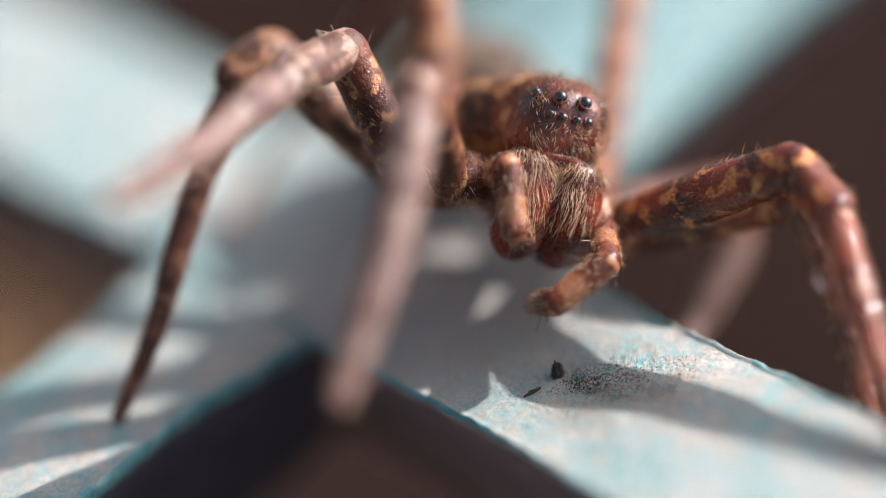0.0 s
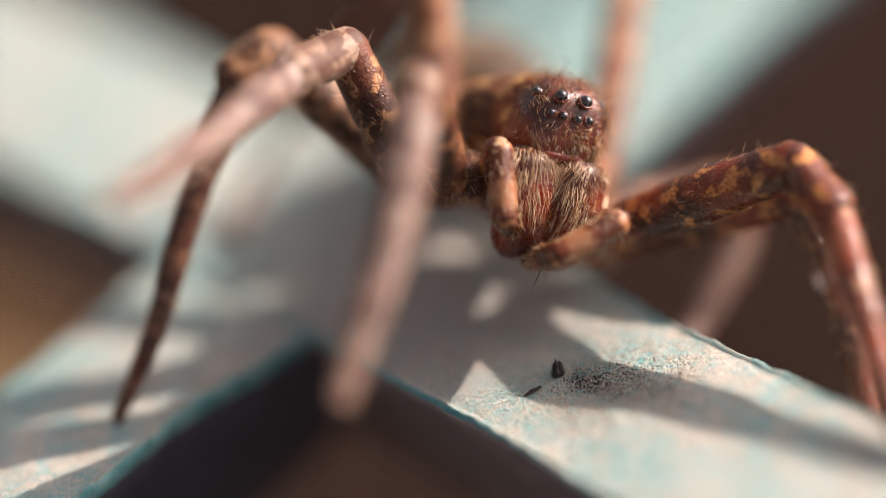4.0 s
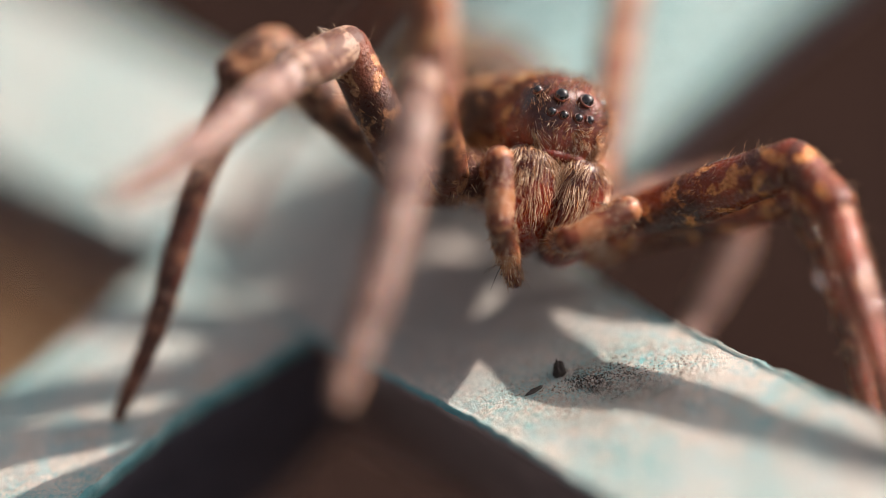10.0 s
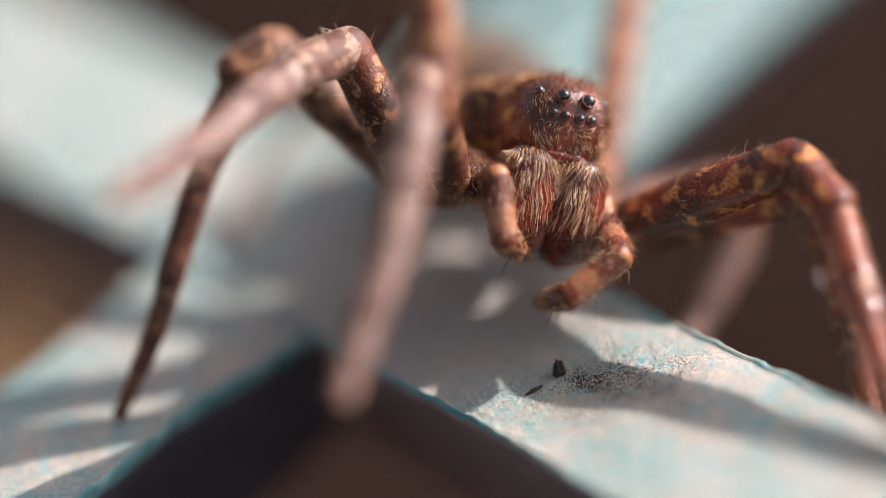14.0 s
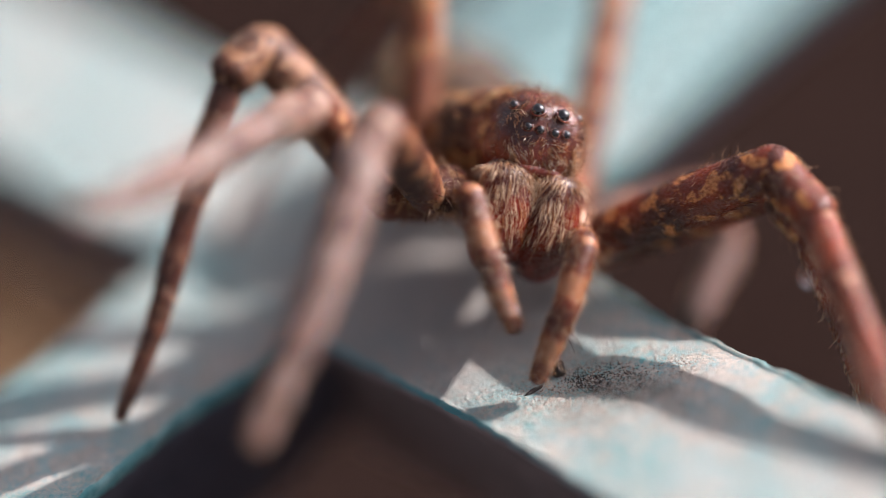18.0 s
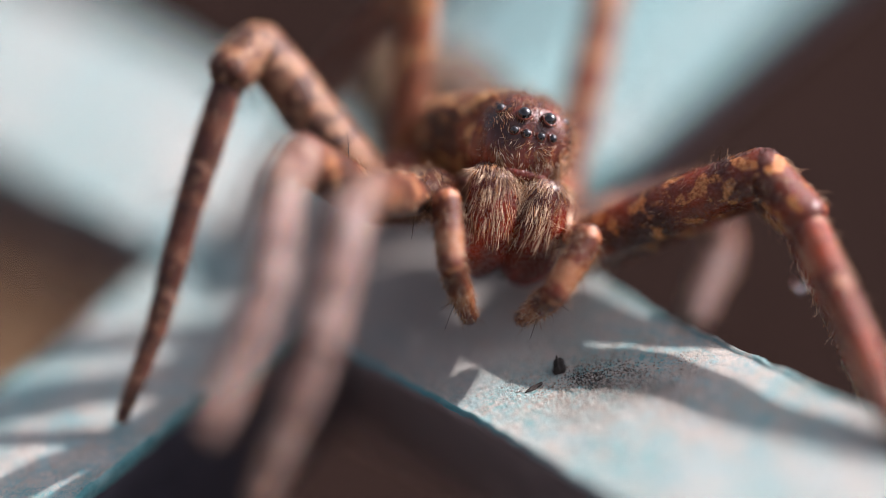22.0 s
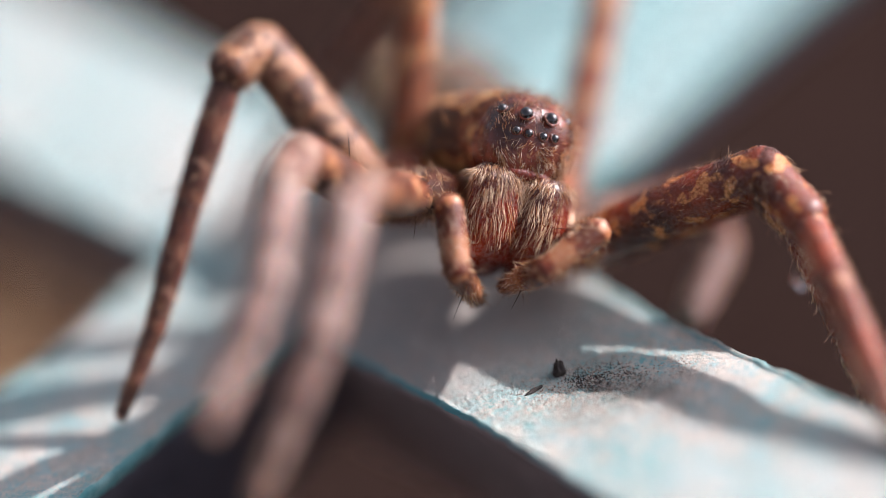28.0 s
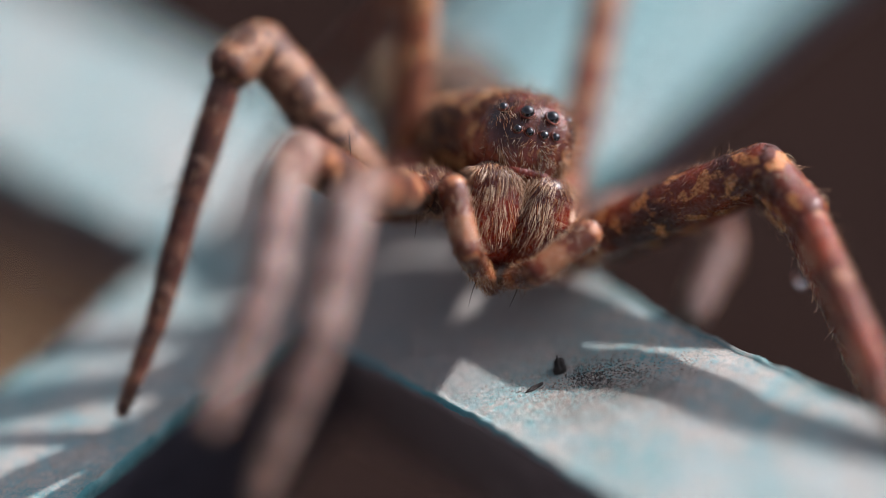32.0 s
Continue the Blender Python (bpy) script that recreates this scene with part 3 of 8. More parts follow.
def leg(coxa, trochanter, lengths, thick, tone, shank, hairs, slim=1.0, joint=MEMBRANE, knee=None):
    """Coxa fixed to the body; five jointed segments under it."""
    a, b = Vector(coxa), Vector(trochanter)
    way = (b - a).normalized()
    ax = way.orthogonal().normalized()
    az = way.cross(ax)
    bm = bmesh.new()
    rings = []
    for i in range(9):
        s = i / 8
        r = 1.12 * thick * (0.86 - 0.12 * math.cos(2 * math.pi * s)) * (0.75 + 0.25 * math.sin(math.pi * min(1, max(0, s))))
        rings.append((a.lerp(b, s * 1.06) * MM, r * MM, r * MM, r * MM, ax, az))
    tube(bm, rings, 14, 0.05)
    base = part("leg", bm, [joint], spider, "jointed, mottled brown leg")
    fur = bmesh.new()
    for _ in range(int(hairs * 2.5)):
        s, g = rng.uniform(0.35, 1.08), rng.uniform(0, 2 * math.pi)
        out = ax * math.cos(g) + az * math.sin(g)
        fine = rng.random() < 0.7
        hair(fur, (a.lerp(b, s) + out * thick * (0.76 if s < 0.95 else 0.55)) * MM, out * (0.4 if fine else 0.9) + way * 0.6 + bend(0.3),
             (rng.uniform(0.12, 0.3) if fine else rng.uniform(0.35, 0.8)) * MM, rng.uniform(0.011, 0.017) * MM, bend(0.35), rng.choice((0, 1)) if fine else 0, CURL)
    tagged(part("hair", fur, [PALE_HAIR, FINE_HAIR], base), kind="stuff")
    out = []
    for i, (name, length) in enumerate(zip(SEGMENTS, lengths)):
        r0, r1, swell = SEG_RADII[i]
        k = thick if i < 2 else thick * slim
        mesh = limb(length, r0 * k, r1 * k, swell, rng, int(hairs * (1, .6, .9, .8, .7)[i]), 0.34, (7, 2, 5, 3, 0)[i])
        out.append(segment(name, mesh, tone if i == 0 else (knee or tone) if i == 1 else shank, base))
    return out


left_legs = [
    leg((2.4, 2.72, -3.58), (3.34, 1.21, -3.15), (8.03, 2.58, 4.95, 5.08, 2.62), 1.17, FEMUR, RUST, 260, 0.82, TAN),
    leg((2.73, 4.03, -4.17), (3.97, 3.26, -3.89), (8.04, 2.14, 4.22, 3.32, 1.79), 0.99, FEMUR, RUST, 200, 0.9),
    leg((2.46, 5.45, -3.28), (3.91, 5.24, -3.05), (5.93, 2.23, 3.7, 2.72, 1.71), 0.95, SHANK, DULL, 60),
    leg((2.74, 6.29, -2.41), (4.02, 7.01, -1.77), (9.22, 2.84, 7.9, 8.74, 3.24), 0.92, REAR, REAR, 60)]
right_legs = [
    leg((-1.74, 1.89, -2.32), (-3.78, 0.9, -2.74), (6.44, 2.07, 4.85, 4.29, 2.17), 1.0, GREY_FEMUR, PINK_SHANK, 220, 1.18, GREY_FEMUR, KNEE),
    leg((-1.74, 3.47, -2.31), (-4.74, 2.18, -3.46), (6.04, 3.14, 4.4, 4.2, 3.04), 1.08, GREY_FEMUR, PINK_SHANK, 220, 1.0, GREY_FEMUR, KNEE),
    leg((-1.49, 4.46, -2.16), (-4.48, 4.76, -3.09), (6.99, 1.73, 5.17, 5.24, 3.6), 1.25, BANDED, SHANK, 140, 0.68),
    leg((-0.71, 6.41, -1.1), (-2.85, 7.04, -1.43), (6.93, 2.68, 6.41, 3.9, 4.14), 0.92, OCHRE, RED_LEG, 80, 0.55, SHANK)]


def droplet_mesh(at):
    """A hanging drop of water, at a place on the limb's own axes."""
    bm = bmesh.new()
    bmesh.ops.create_uvsphere(bm, u_segments=14, v_segments=12, radius=1.0)
    for v in bm.verts:
        k = 1 - 0.35 * max(0, v.co.z)
        v.co = at + Vector((v.co.x * 0.21 * k, v.co.y * 0.21 * k, v.co.z * 0.42)) * MM
    return bm


shin = left_legs[0][2]
on_shin = aim(8.98, -6, -0.15, 9.68, -9.88, -3.5, DOWN).inverted() @ (Vector((8.34, -7.61, -2.51)) * MM)
left_legs[0][2] = (*shin, part("droplet", droplet_mesh(on_shin), WATER, shin[0].parent, "clear drop of water"))


def spine_mesh(at, way, length):
    """One stiff dark bristle."""
    bm = bmesh.new()
    hair(bm, at * MM, way, length * MM, 0.026 * MM, Vector((0, 0, 0.12)), 0, CURL)
    return bm


thigh = right_legs[1][0]
for along, turn, length in ((2.55, 0.0, 1.25), (2.2, 0.5, 0.7), (3.3, -0.3, 0.8)):
    side_way = Vector((math.cos(0.96 + turn), math.sin(0.96 + turn), 0))
    thigh = (*thigh, part("spine", spine_mesh(side_way * 0.84 + Vector((0, 0, along)), side_way + Vector((0, 0, 0.35)), length), CRUMB, thigh[0].parent, "stiff black spine"))
right_legs[1][0] = thigh


def palp(coxa, root):
    """A pedipalp: fixed base, femur, tibia, furry tarsus."""
    a, b = Vector(coxa), Vector(root)
    way = (b - a).normalized()
    ax = way.orthogonal().normalized()
    az = way.cross(ax)
    bm = bmesh.new()
    tube(bm, [(a.lerp(b, s) * MM, r * MM, r * MM, r * MM, ax, az) for s, r in ((-0.35, 0.5), (0, 0.85), (0.35, 0.92), (0.75, 0.8), (1.0, 0.62), (1.15, 0.3))], 14, 0.05)
    base = part("pedipalp", bm, TAN, spider, "short furry feeler beside the jaws")
    out = []
    for name, length, r0, r1, swell, hairs, hl, tone in (("femur", 2.9, 0.48, 0.54, 0.05, 110, 0.36, PALP), ("tibia", 2.5, 0.55, 0.52, 0.06, 120, 0.36, PALP), ("tarsus", 2.9, 0.52, 0.32, 0.14, 190, 0.38, PALP)):
        out.append(segment(name, limb(length, r0, r1, swell, rng, hairs, hl, 4, 0.62), tone, base))
    return out


left_palp = palp((1.2, 1.2, -2.3), (2.38, 0.26, -2.94))
right_palp = palp((-1.1, 2.2, -2.2), (-2.09, 1.64, -2.85))

# ---- small things on the bar and the soil ----
def crumb_mesh(w, d, h, seed):
    bm = bmesh.new()
    bmesh.ops.create_icosphere(bm, subdivisions=3, radius=1.0)
    for v in bm.verts:
        k = 1 + 0.5 * noise.noise(v.co * 1.4 + Vector((seed, 0, 0)))
        taper = 1 - 0.45 * v.co.z
        v.co = Vector((v.co.x * w * k * taper, v.co.y * d * k * taper, (v.co.z + 0.75) * h * k)) * MM
    return bm


def grains(count, spots, seed, small, large):
    r = random.Random(seed)
    bm = bmesh.new()
    for _ in range(count):
        x, y, sx, sy = r.choice(spots)
        ca, sa2 = math.cos(radians(-50)), math.sin(radians(-50))
        p, q = r.gauss(0, sx), r.gauss(0, sy)
        s = r.uniform(small, large)
        gx, gy = x + ca * p - sa2 * q, y + sa2 * p + ca * q
        across = (-sa2 * gx + ca * gy - 4.97) / 4.7
        if abs(across) > 0.97:
            continue
        c = Vector((gx, gy, relief(gx, gy, 0.0) - 0.25 * across ** 4 + s * 0.4))
        pts = [bm.verts.new((c + Vector(o) * s * r.uniform(0.6, 1.3)) * MM) for o in ((1, 0, 0), (-1, 0, 0), (0, 1, 0), (0, -1, 0), (0, 0, 1), (0, 0, -1))]
        for a, b in ((0, 2), (2, 1), (1, 3), (3, 0)):
            bm.faces.new((pts[a], pts[b], pts[4]))
            bm.faces.new((pts[b], pts[a], pts[5]))
    return bm


crumb = tagged(part("dirt_crumb", crumb_mesh(0.24, 0.22, 0.36, 1.0), CRUMB, None), "small black crumb of dirt standing on the painted bar", "dirt crumb")
crumb.matrix_basis = LATTICE @ Matrix.Translation(Vector((4.5, 1.65, relief(4.5, 1.65, 0.0) - 0.02)) * MM)
flake = tagged(part("dirt_flake", crumb_mesh(0.36, 0.10, 0.07, 4.0), CRUMB, None), "thin black flake of dirt lying on the bar", "dirt flake")
flake.matrix_basis = LATTICE @ Matrix.Translation(Vector((3.5, 0.75, relief(3.5, 0.75, 0.0))) * MM) @ Matrix.Rotation(radians(35), 4, "Z")
mote = tagged(part("dirt_mote", crumb_mesh(0.10, 0.08, 0.06, 6.0), CRUMB, None), "tiny dark speck of dirt near the bar's edge", "dirt flake")
mote.matrix_basis = LATTICE @ Matrix.Translation(Vector((1.5, -0.75, -0.25)) * MM)
sand = tagged(part("sand_grains", grains(7500, [(4.7, -0.6, 1.2, 0.7), (7.3, 0.0, 1.8, 0.7), (10.1, 1.1, 1.4, 0.6), (6, 0, 3, 2), (10.2, 2.6, 2.2, 0.12)], 3, 0.014, 0.050), SAND, None),
       "pale sand grains stuck to the dusty paint", "sand", kind="stuff")
grit = tagged(part("dark_grit", grains(2400, [(6.3, 0.3, 1.0, 0.4), (7.7, 0.2, 1.2, 0.35), (5.6, 0.7, 0.6, 0.4)], 5, 0.012, 0.040), GRIT, None),
       "black grit scattered over the bar", "grit", kind="stuff")
sand.matrix_basis = grit.matrix_basis = LATTICE


def leaf_mesh():
    bm = bmesh.new()
    rows = []
    for i in range(13):
        s = i / 12
        w = 18 * math.sin(math.pi * (0.04 + 0.92 * s)) ** 0.8
        rows.append([bm.verts.new(Vector((w * k, (s - 0.5) * 60, 3 + 2.5 * abs(k) + 2 * math.sin(s * 5 + k))) * MM) for k in (-1, -0.6, -0.2, 0, 0.2, 0.6, 1)])
    for a, b in zip(rows, rows[1:]):
        for k in range(6):
            bm.faces.new((a[k], a[k + 1], b[k + 1], b[k]))
    bmesh.ops.solidify(bm, geom=bm.faces[:], thickness=0.4 * MM)
    return bm


leaf = tagged(part("dry_leaf", leaf_mesh(), LEAF, None), "dry tan leaf lying on the dark soil", "leaf")
leaf.matrix_basis = pose(-0.058, 0.172, -0.007, 0, 0, 72)


def motions():
    # body, limbs and palps over the clip
    walk(spider, [
        (0, body(4.73, 3.19, 127.75)),
        (3.5, body(4.73, 3.19, 127.75)),
        (5.5, body(4.73, 3.2, 127.77)),
        (7, body(4.75, 3.22, 127.79)),
        (9, body(4.71, 3.23, 127.82)),
        (11, body(4.75, 3.19, 127.74)),
        (13, body(4.77, 3.2, 127.77)),
        (16.5, body(4.81, 3.14, 127.66)),
        (16.8, body(4.77, 3.25, 127.84)),
        (16.9, body(4.77, 3.36, 128.03)),
        (16.967, body(4.72, 3.38, 128.06)),
        (17, body(5.25, 2.95, 127.38)),
        (17.033, body(5.68, 2.66, 126.9)),
        (17.1, body(4.88, 2.84, 127.19)),
        (17.5, body(4.49, 2.86, 127.22)),
        (18, body(3.82, 2.9, 127.28)),
        (18.5, body(3.04, 2.83, 127.17)),
        (19, body(3.32, 2.74, 127.02)),
        (19.5, body(3.34, 2.69, 126.95)),
        (19.8, body(3.35, 2.7, 126.97)),
        (20, body(2.87, 2.7, 126.97)),
        (20.2, body(3.32, 2.72, 127)),
        (21, body(3.37, 2.72, 127)),
        (22, body(3.3, 2.77, 127.08)),
        (22.5, body(3.19, 2.84, 127.19)),
        (23, body(3.26, 2.86, 127.21)),
        (23.5, body(3.19, 2.92, 127.31)),
        (24, body(3.24, 2.86, 127.22)),
        (25, body(3.3, 2.83, 127.18)),
        (25.5, body(3.32, 2.84, 127.19)),
        (27.5, body(3.37, 2.85, 127.21)),
        (28, body(3.37, 2.83, 127.17)),
        (29, body(3.41, 2.79, 127.11)),
        (30, body(3.41, 2.82, 127.15)),
        (32, body(3.39, 2.8, 127.13)),
    ])
    for ob in left_legs[0][0]:
        walk(ob, [
            (0, aim(3.34, 1.21, -3.15, 7.67, -4.12, 1.03, UP)),
            (16.5, aim(3.34, 1.21, -3.15, 7.58, -4.1, 1.13, UP)),
            (17, aim(3.34, 1.21, -3.15, 7.01, -4.02, 1.72, UP)),
            (17.2, aim(3.34, 1.21, -3.15, 7.39, -3.88, 1.57, UP)),
            (17.5, aim(3.34, 1.21, -3.15, 7.55, -3.8, 1.51, UP)),
            (17.8, aim(3.34, 1.21, -3.15, 7.76, -3.66, 1.47, UP)),
            (18, aim(3.34, 1.21, -3.15, 7.9, -3.56, 1.43, UP)),
            (18.2, aim(3.34, 1.21, -3.15, 8.03, -3.44, 1.43, UP)),
            (18.4, aim(3.34, 1.21, -3.15, 8.15, -3.31, 1.43, UP)),
            (18.6, aim(3.34, 1.21, -3.15, 8.17, -3.25, 1.47, UP)),
            (19, aim(3.34, 1.21, -3.15, 8.02, -3.24, 1.63, UP)),
            (20, aim(3.34, 1.21, -3.15, 8.18, -3.14, 1.56, UP)),
            (20.2, aim(3.34, 1.21, -3.15, 8.01, -3.24, 1.65, UP)),
            (23.5, aim(3.34, 1.21, -3.15, 8.21, -3.34, 1.34, UP)),
            (28, aim(3.34, 1.21, -3.15, 8.07, -3.31, 1.51, UP)),
            (32, aim(3.34, 1.21, -3.15, 8.04, -3.3, 1.55, UP)),
        ])
    for ob in left_legs[0][1]:
        walk(ob, [
            (0, aim(7.67, -4.12, 1.03, 8.98, -6, -0.15, DOWN)),
            (16.5, aim(7.58, -4.1, 1.13, 8.88, -5.98, -0.07, DOWN)),
            (17, aim(7.01, -4.02, 1.72, 8.24, -5.79, 0.31, DOWN)),
            (17.2, aim(7.39, -3.88, 1.57, 8.74, -5.77, 0.45, DOWN)),
            (17.5, aim(7.55, -3.8, 1.51, 8.94, -5.67, 0.41, DOWN)),
            (17.8, aim(7.76, -3.66, 1.47, 9.2, -5.44, 0.28, DOWN)),
            (18, aim(7.9, -3.56, 1.43, 9.37, -5.29, 0.19, DOWN)),
            (18.2, aim(8.03, -3.44, 1.43, 9.55, -5.15, 0.25, DOWN)),
            (18.4, aim(8.15, -3.31, 1.43, 9.73, -5.01, 0.3, DOWN)),
            (18.6, aim(8.17, -3.25, 1.47, 9.77, -4.93, 0.34, DOWN)),
            (19, aim(8.02, -3.24, 1.63, 9.57, -4.89, 0.39, DOWN)),
            (20, aim(8.18, -3.14, 1.56, 9.85, -4.87, 0.63, DOWN)),
            (20.2, aim(8.01, -3.24, 1.65, 9.56, -4.88, 0.41, DOWN)),
            (23.5, aim(8.21, -3.34, 1.34, 9.76, -4.98, 0.09, DOWN)),
            (28, aim(8.07, -3.31, 1.51, 9.59, -4.93, 0.19, DOWN)),
            (32, aim(8.04, -3.3, 1.55, 9.56, -4.92, 0.23, DOWN)),
        ])
    for ob in left_legs[0][2]:
        walk(ob, [
            (0, aim(8.98, -6, -0.15, 9.99, -9.14, -3.56, DOWN)),
            (16.5, aim(8.88, -5.98, -0.07, 9.89, -9.11, -3.48, DOWN)),
            (17, aim(8.24, -5.79, 0.31, 9.17, -9.03, -3.09, DOWN)),
            (17.2, aim(8.74, -5.77, 0.45, 9.71, -9.12, -2.92, DOWN)),
            (17.5, aim(8.94, -5.67, 0.41, 9.91, -9.19, -2.9, DOWN)),
            (17.8, aim(9.2, -5.44, 0.28, 10.21, -9.16, -2.9, DOWN)),
            (18, aim(9.37, -5.29, 0.19, 10.4, -9.15, -2.91, DOWN)),
            (18.2, aim(9.55, -5.15, 0.25, 10.65, -9.04, -2.79, DOWN)),
            (18.4, aim(9.73, -5.01, 0.3, 10.9, -8.93, -2.67, DOWN)),
            (18.6, aim(9.77, -4.93, 0.34, 10.96, -8.86, -2.6, DOWN)),
            (19, aim(9.57, -4.89, 0.39, 10.74, -8.83, -2.56, DOWN)),
            (20, aim(9.85, -4.87, 0.63, 11.11, -8.8, -2.29, DOWN)),
            (20.2, aim(9.56, -4.88, 0.41, 10.73, -8.83, -2.54, DOWN)),
            (23.5, aim(9.76, -4.98, 0.09, 10.93, -8.92, -2.86, DOWN)),
            (28, aim(9.59, -4.93, 0.19, 10.74, -8.87, -2.76, DOWN)),
            (32, aim(9.56, -4.92, 0.23, 10.71, -8.86, -2.72, DOWN)),
        ])
    for ob in left_legs[0][3]:
        walk(ob, [
            (0, aim(9.99, -9.14, -3.56, 11.07, -12.63, -6.97, DOWN)),
            (16.5, aim(9.89, -9.11, -3.48, 10.97, -12.6, -6.9, DOWN)),
            (17, aim(9.17, -9.03, -3.09, 10.23, -12.56, -6.51, DOWN)),
            (17.2, aim(9.71, -9.12, -2.92, 10.78, -12.69, -6.32, DOWN)),
            (17.5, aim(9.91, -9.19, -2.9, 11.01, -12.82, -6.27, DOWN)),
            (17.8, aim(10.21, -9.16, -2.9, 11.4, -12.85, -6.26, DOWN)),
            (18, aim(10.4, -9.15, -2.91, 11.66, -12.86, -6.24, DOWN)),
            (18.2, aim(10.65, -9.04, -2.79, 11.98, -12.74, -6.11, DOWN)),
            (18.4, aim(10.9, -8.93, -2.67, 12.3, -12.61, -5.98, DOWN)),
            (18.6, aim(10.96, -8.86, -2.6, 12.4, -12.54, -5.91, DOWN)),
            (19, aim(10.74, -8.83, -2.56, 12.17, -12.51, -5.87, DOWN)),
            (20, aim(11.11, -8.8, -2.29, 12.54, -12.49, -5.59, DOWN)),
            (20.2, aim(10.73, -8.83, -2.54, 12.17, -12.5, -5.84, DOWN)),
            (23.5, aim(10.93, -8.92, -2.86, 12.36, -12.6, -6.17, DOWN)),
            (28, aim(10.74, -8.87, -2.76, 12.18, -12.55, -6.06, DOWN)),
            (32, aim(10.71, -8.86, -2.72, 12.15, -12.54, -6.03, DOWN)),
        ])
    for ob in left_legs[0][4]:
        walk(ob, [
            (0, aim(11.07, -12.63, -6.97, 11.64, -14.53, -8.59, DOWN)),
            (16.5, aim(10.97, -12.6, -6.9, 11.54, -14.5, -8.52, DOWN)),
            (17, aim(10.23, -12.56, -6.51, 10.78, -14.5, -8.1, DOWN)),
            (17.2, aim(10.78, -12.69, -6.32, 11.33, -14.65, -7.92, DOWN)),
            (17.5, aim(11.01, -12.82, -6.27, 11.56, -14.82, -7.87, DOWN)),
            (17.8, aim(11.4, -12.85, -6.26, 11.97, -14.89, -7.84, DOWN)),
            (18, aim(11.66, -12.86, -6.24, 12.24, -14.93, -7.82, DOWN)),
            (18.2, aim(11.98, -12.74, -6.11, 12.58, -14.8, -7.7, DOWN)),
            (18.4, aim(12.3, -12.61, -5.98, 12.93, -14.67, -7.57, DOWN)),
            (18.6, aim(12.4, -12.54, -5.91, 13.04, -14.6, -7.49, DOWN)),
            (19, aim(12.17, -12.51, -5.87, 12.81, -14.57, -7.45, DOWN)),
            (20, aim(12.54, -12.49, -5.59, 13.19, -14.54, -7.18, DOWN)),
            (20.2, aim(12.17, -12.5, -5.84, 12.8, -14.57, -7.42, DOWN)),
            (23.5, aim(12.36, -12.6, -6.17, 13, -14.66, -7.75, DOWN)),
            (28, aim(12.18, -12.55, -6.06, 12.81, -14.62, -7.64, DOWN)),
            (32, aim(12.15, -12.54, -6.03, 12.78, -14.61, -7.6, DOWN)),
        ])
    for ob in left_legs[1][0]:
        walk(ob, [
            (0, aim(3.97, 3.26, -3.89, 9.43, -1, -0.25, UP)),
            (16.5, aim(3.97, 3.26, -3.89, 9.36, -0.99, -0.14, UP)),
            (17, aim(3.97, 3.26, -3.89, 8.56, -2.45, -1.27, UP)),
            (17.2, aim(3.97, 3.26, -3.89, 9.52, -1.74, -1.23, UP)),
            (17.5, aim(3.97, 3.26, -3.89, 9.63, -1.35, -0.54, UP)),
            (17.8, aim(3.97, 3.26, -3.89, 8.99, -1.35, 0.51, UP)),
            (18, aim(3.97, 3.26, -3.89, 8.99, -1.4, 0.58, UP)),
            (18.2, aim(3.97, 3.26, -3.89, 8.97, -1.42, 0.66, UP)),
            (18.4, aim(3.97, 3.26, -3.89, 8.96, -1.46, 0.74, UP)),
            (18.6, aim(3.97, 3.26, -3.89, 8.96, -1.38, 0.82, UP)),
            (19, aim(3.97, 3.26, -3.89, 8.8, -1.37, 0.98, UP)),
            (20, aim(3.97, 3.26, -3.89, 8.95, -1.29, 0.9, UP)),
            (20.2, aim(3.97, 3.26, -3.89, 8.79, -1.37, 0.99, UP)),
            (23.5, aim(3.97, 3.26, -3.89, 9, -1.46, 0.69, UP)),
            (28, aim(3.97, 3.26, -3.89, 8.86, -1.44, 0.86, UP)),
            (32, aim(3.97, 3.26, -3.89, 8.84, -1.43, 0.9, UP)),
        ])
    for ob in left_legs[1][1]:
        walk(ob, [
            (0, aim(9.43, -1, -0.25, 10.94, -1.2, -1.68, DOWN)),
            (16.5, aim(9.36, -0.99, -0.14, 10.84, -1.16, -1.6, DOWN)),
            (17, aim(8.56, -2.45, -1.27, 10.17, -2.89, -2.54, DOWN)),
            (17.2, aim(9.52, -1.74, -1.23, 11.07, -2.35, -2.5, DOWN)),
            (17.5, aim(9.63, -1.35, -0.54, 10.92, -2.58, -1.86, DOWN)),
            (17.8, aim(8.99, -1.35, 0.51, 10.39, -2.33, -0.76, DOWN)),
            (18, aim(8.99, -1.4, 0.58, 10.35, -2.58, -0.65, DOWN)),
            (18.2, aim(8.97, -1.42, 0.66, 10.35, -2.82, -0.44, DOWN)),
            (18.4, aim(8.96, -1.46, 0.74, 10.33, -3.07, -0.24, DOWN)),
            (18.6, aim(8.96, -1.38, 0.82, 10.32, -3.04, -0.13, DOWN)),
            (19, aim(8.8, -1.37, 0.98, 10.13, -2.99, -0.07, DOWN)),
            (20, aim(8.95, -1.29, 0.9, 10.38, -3.01, 0.16, DOWN)),
            (20.2, aim(8.79, -1.37, 0.99, 10.12, -2.98, -0.05, DOWN)),
            (23.5, aim(9, -1.46, 0.69, 10.32, -3.07, -0.37, DOWN)),
            (28, aim(8.86, -1.44, 0.86, 10.15, -3.01, -0.27, DOWN)),
            (32, aim(8.84, -1.43, 0.9, 10.12, -3, -0.23, DOWN)),
        ])
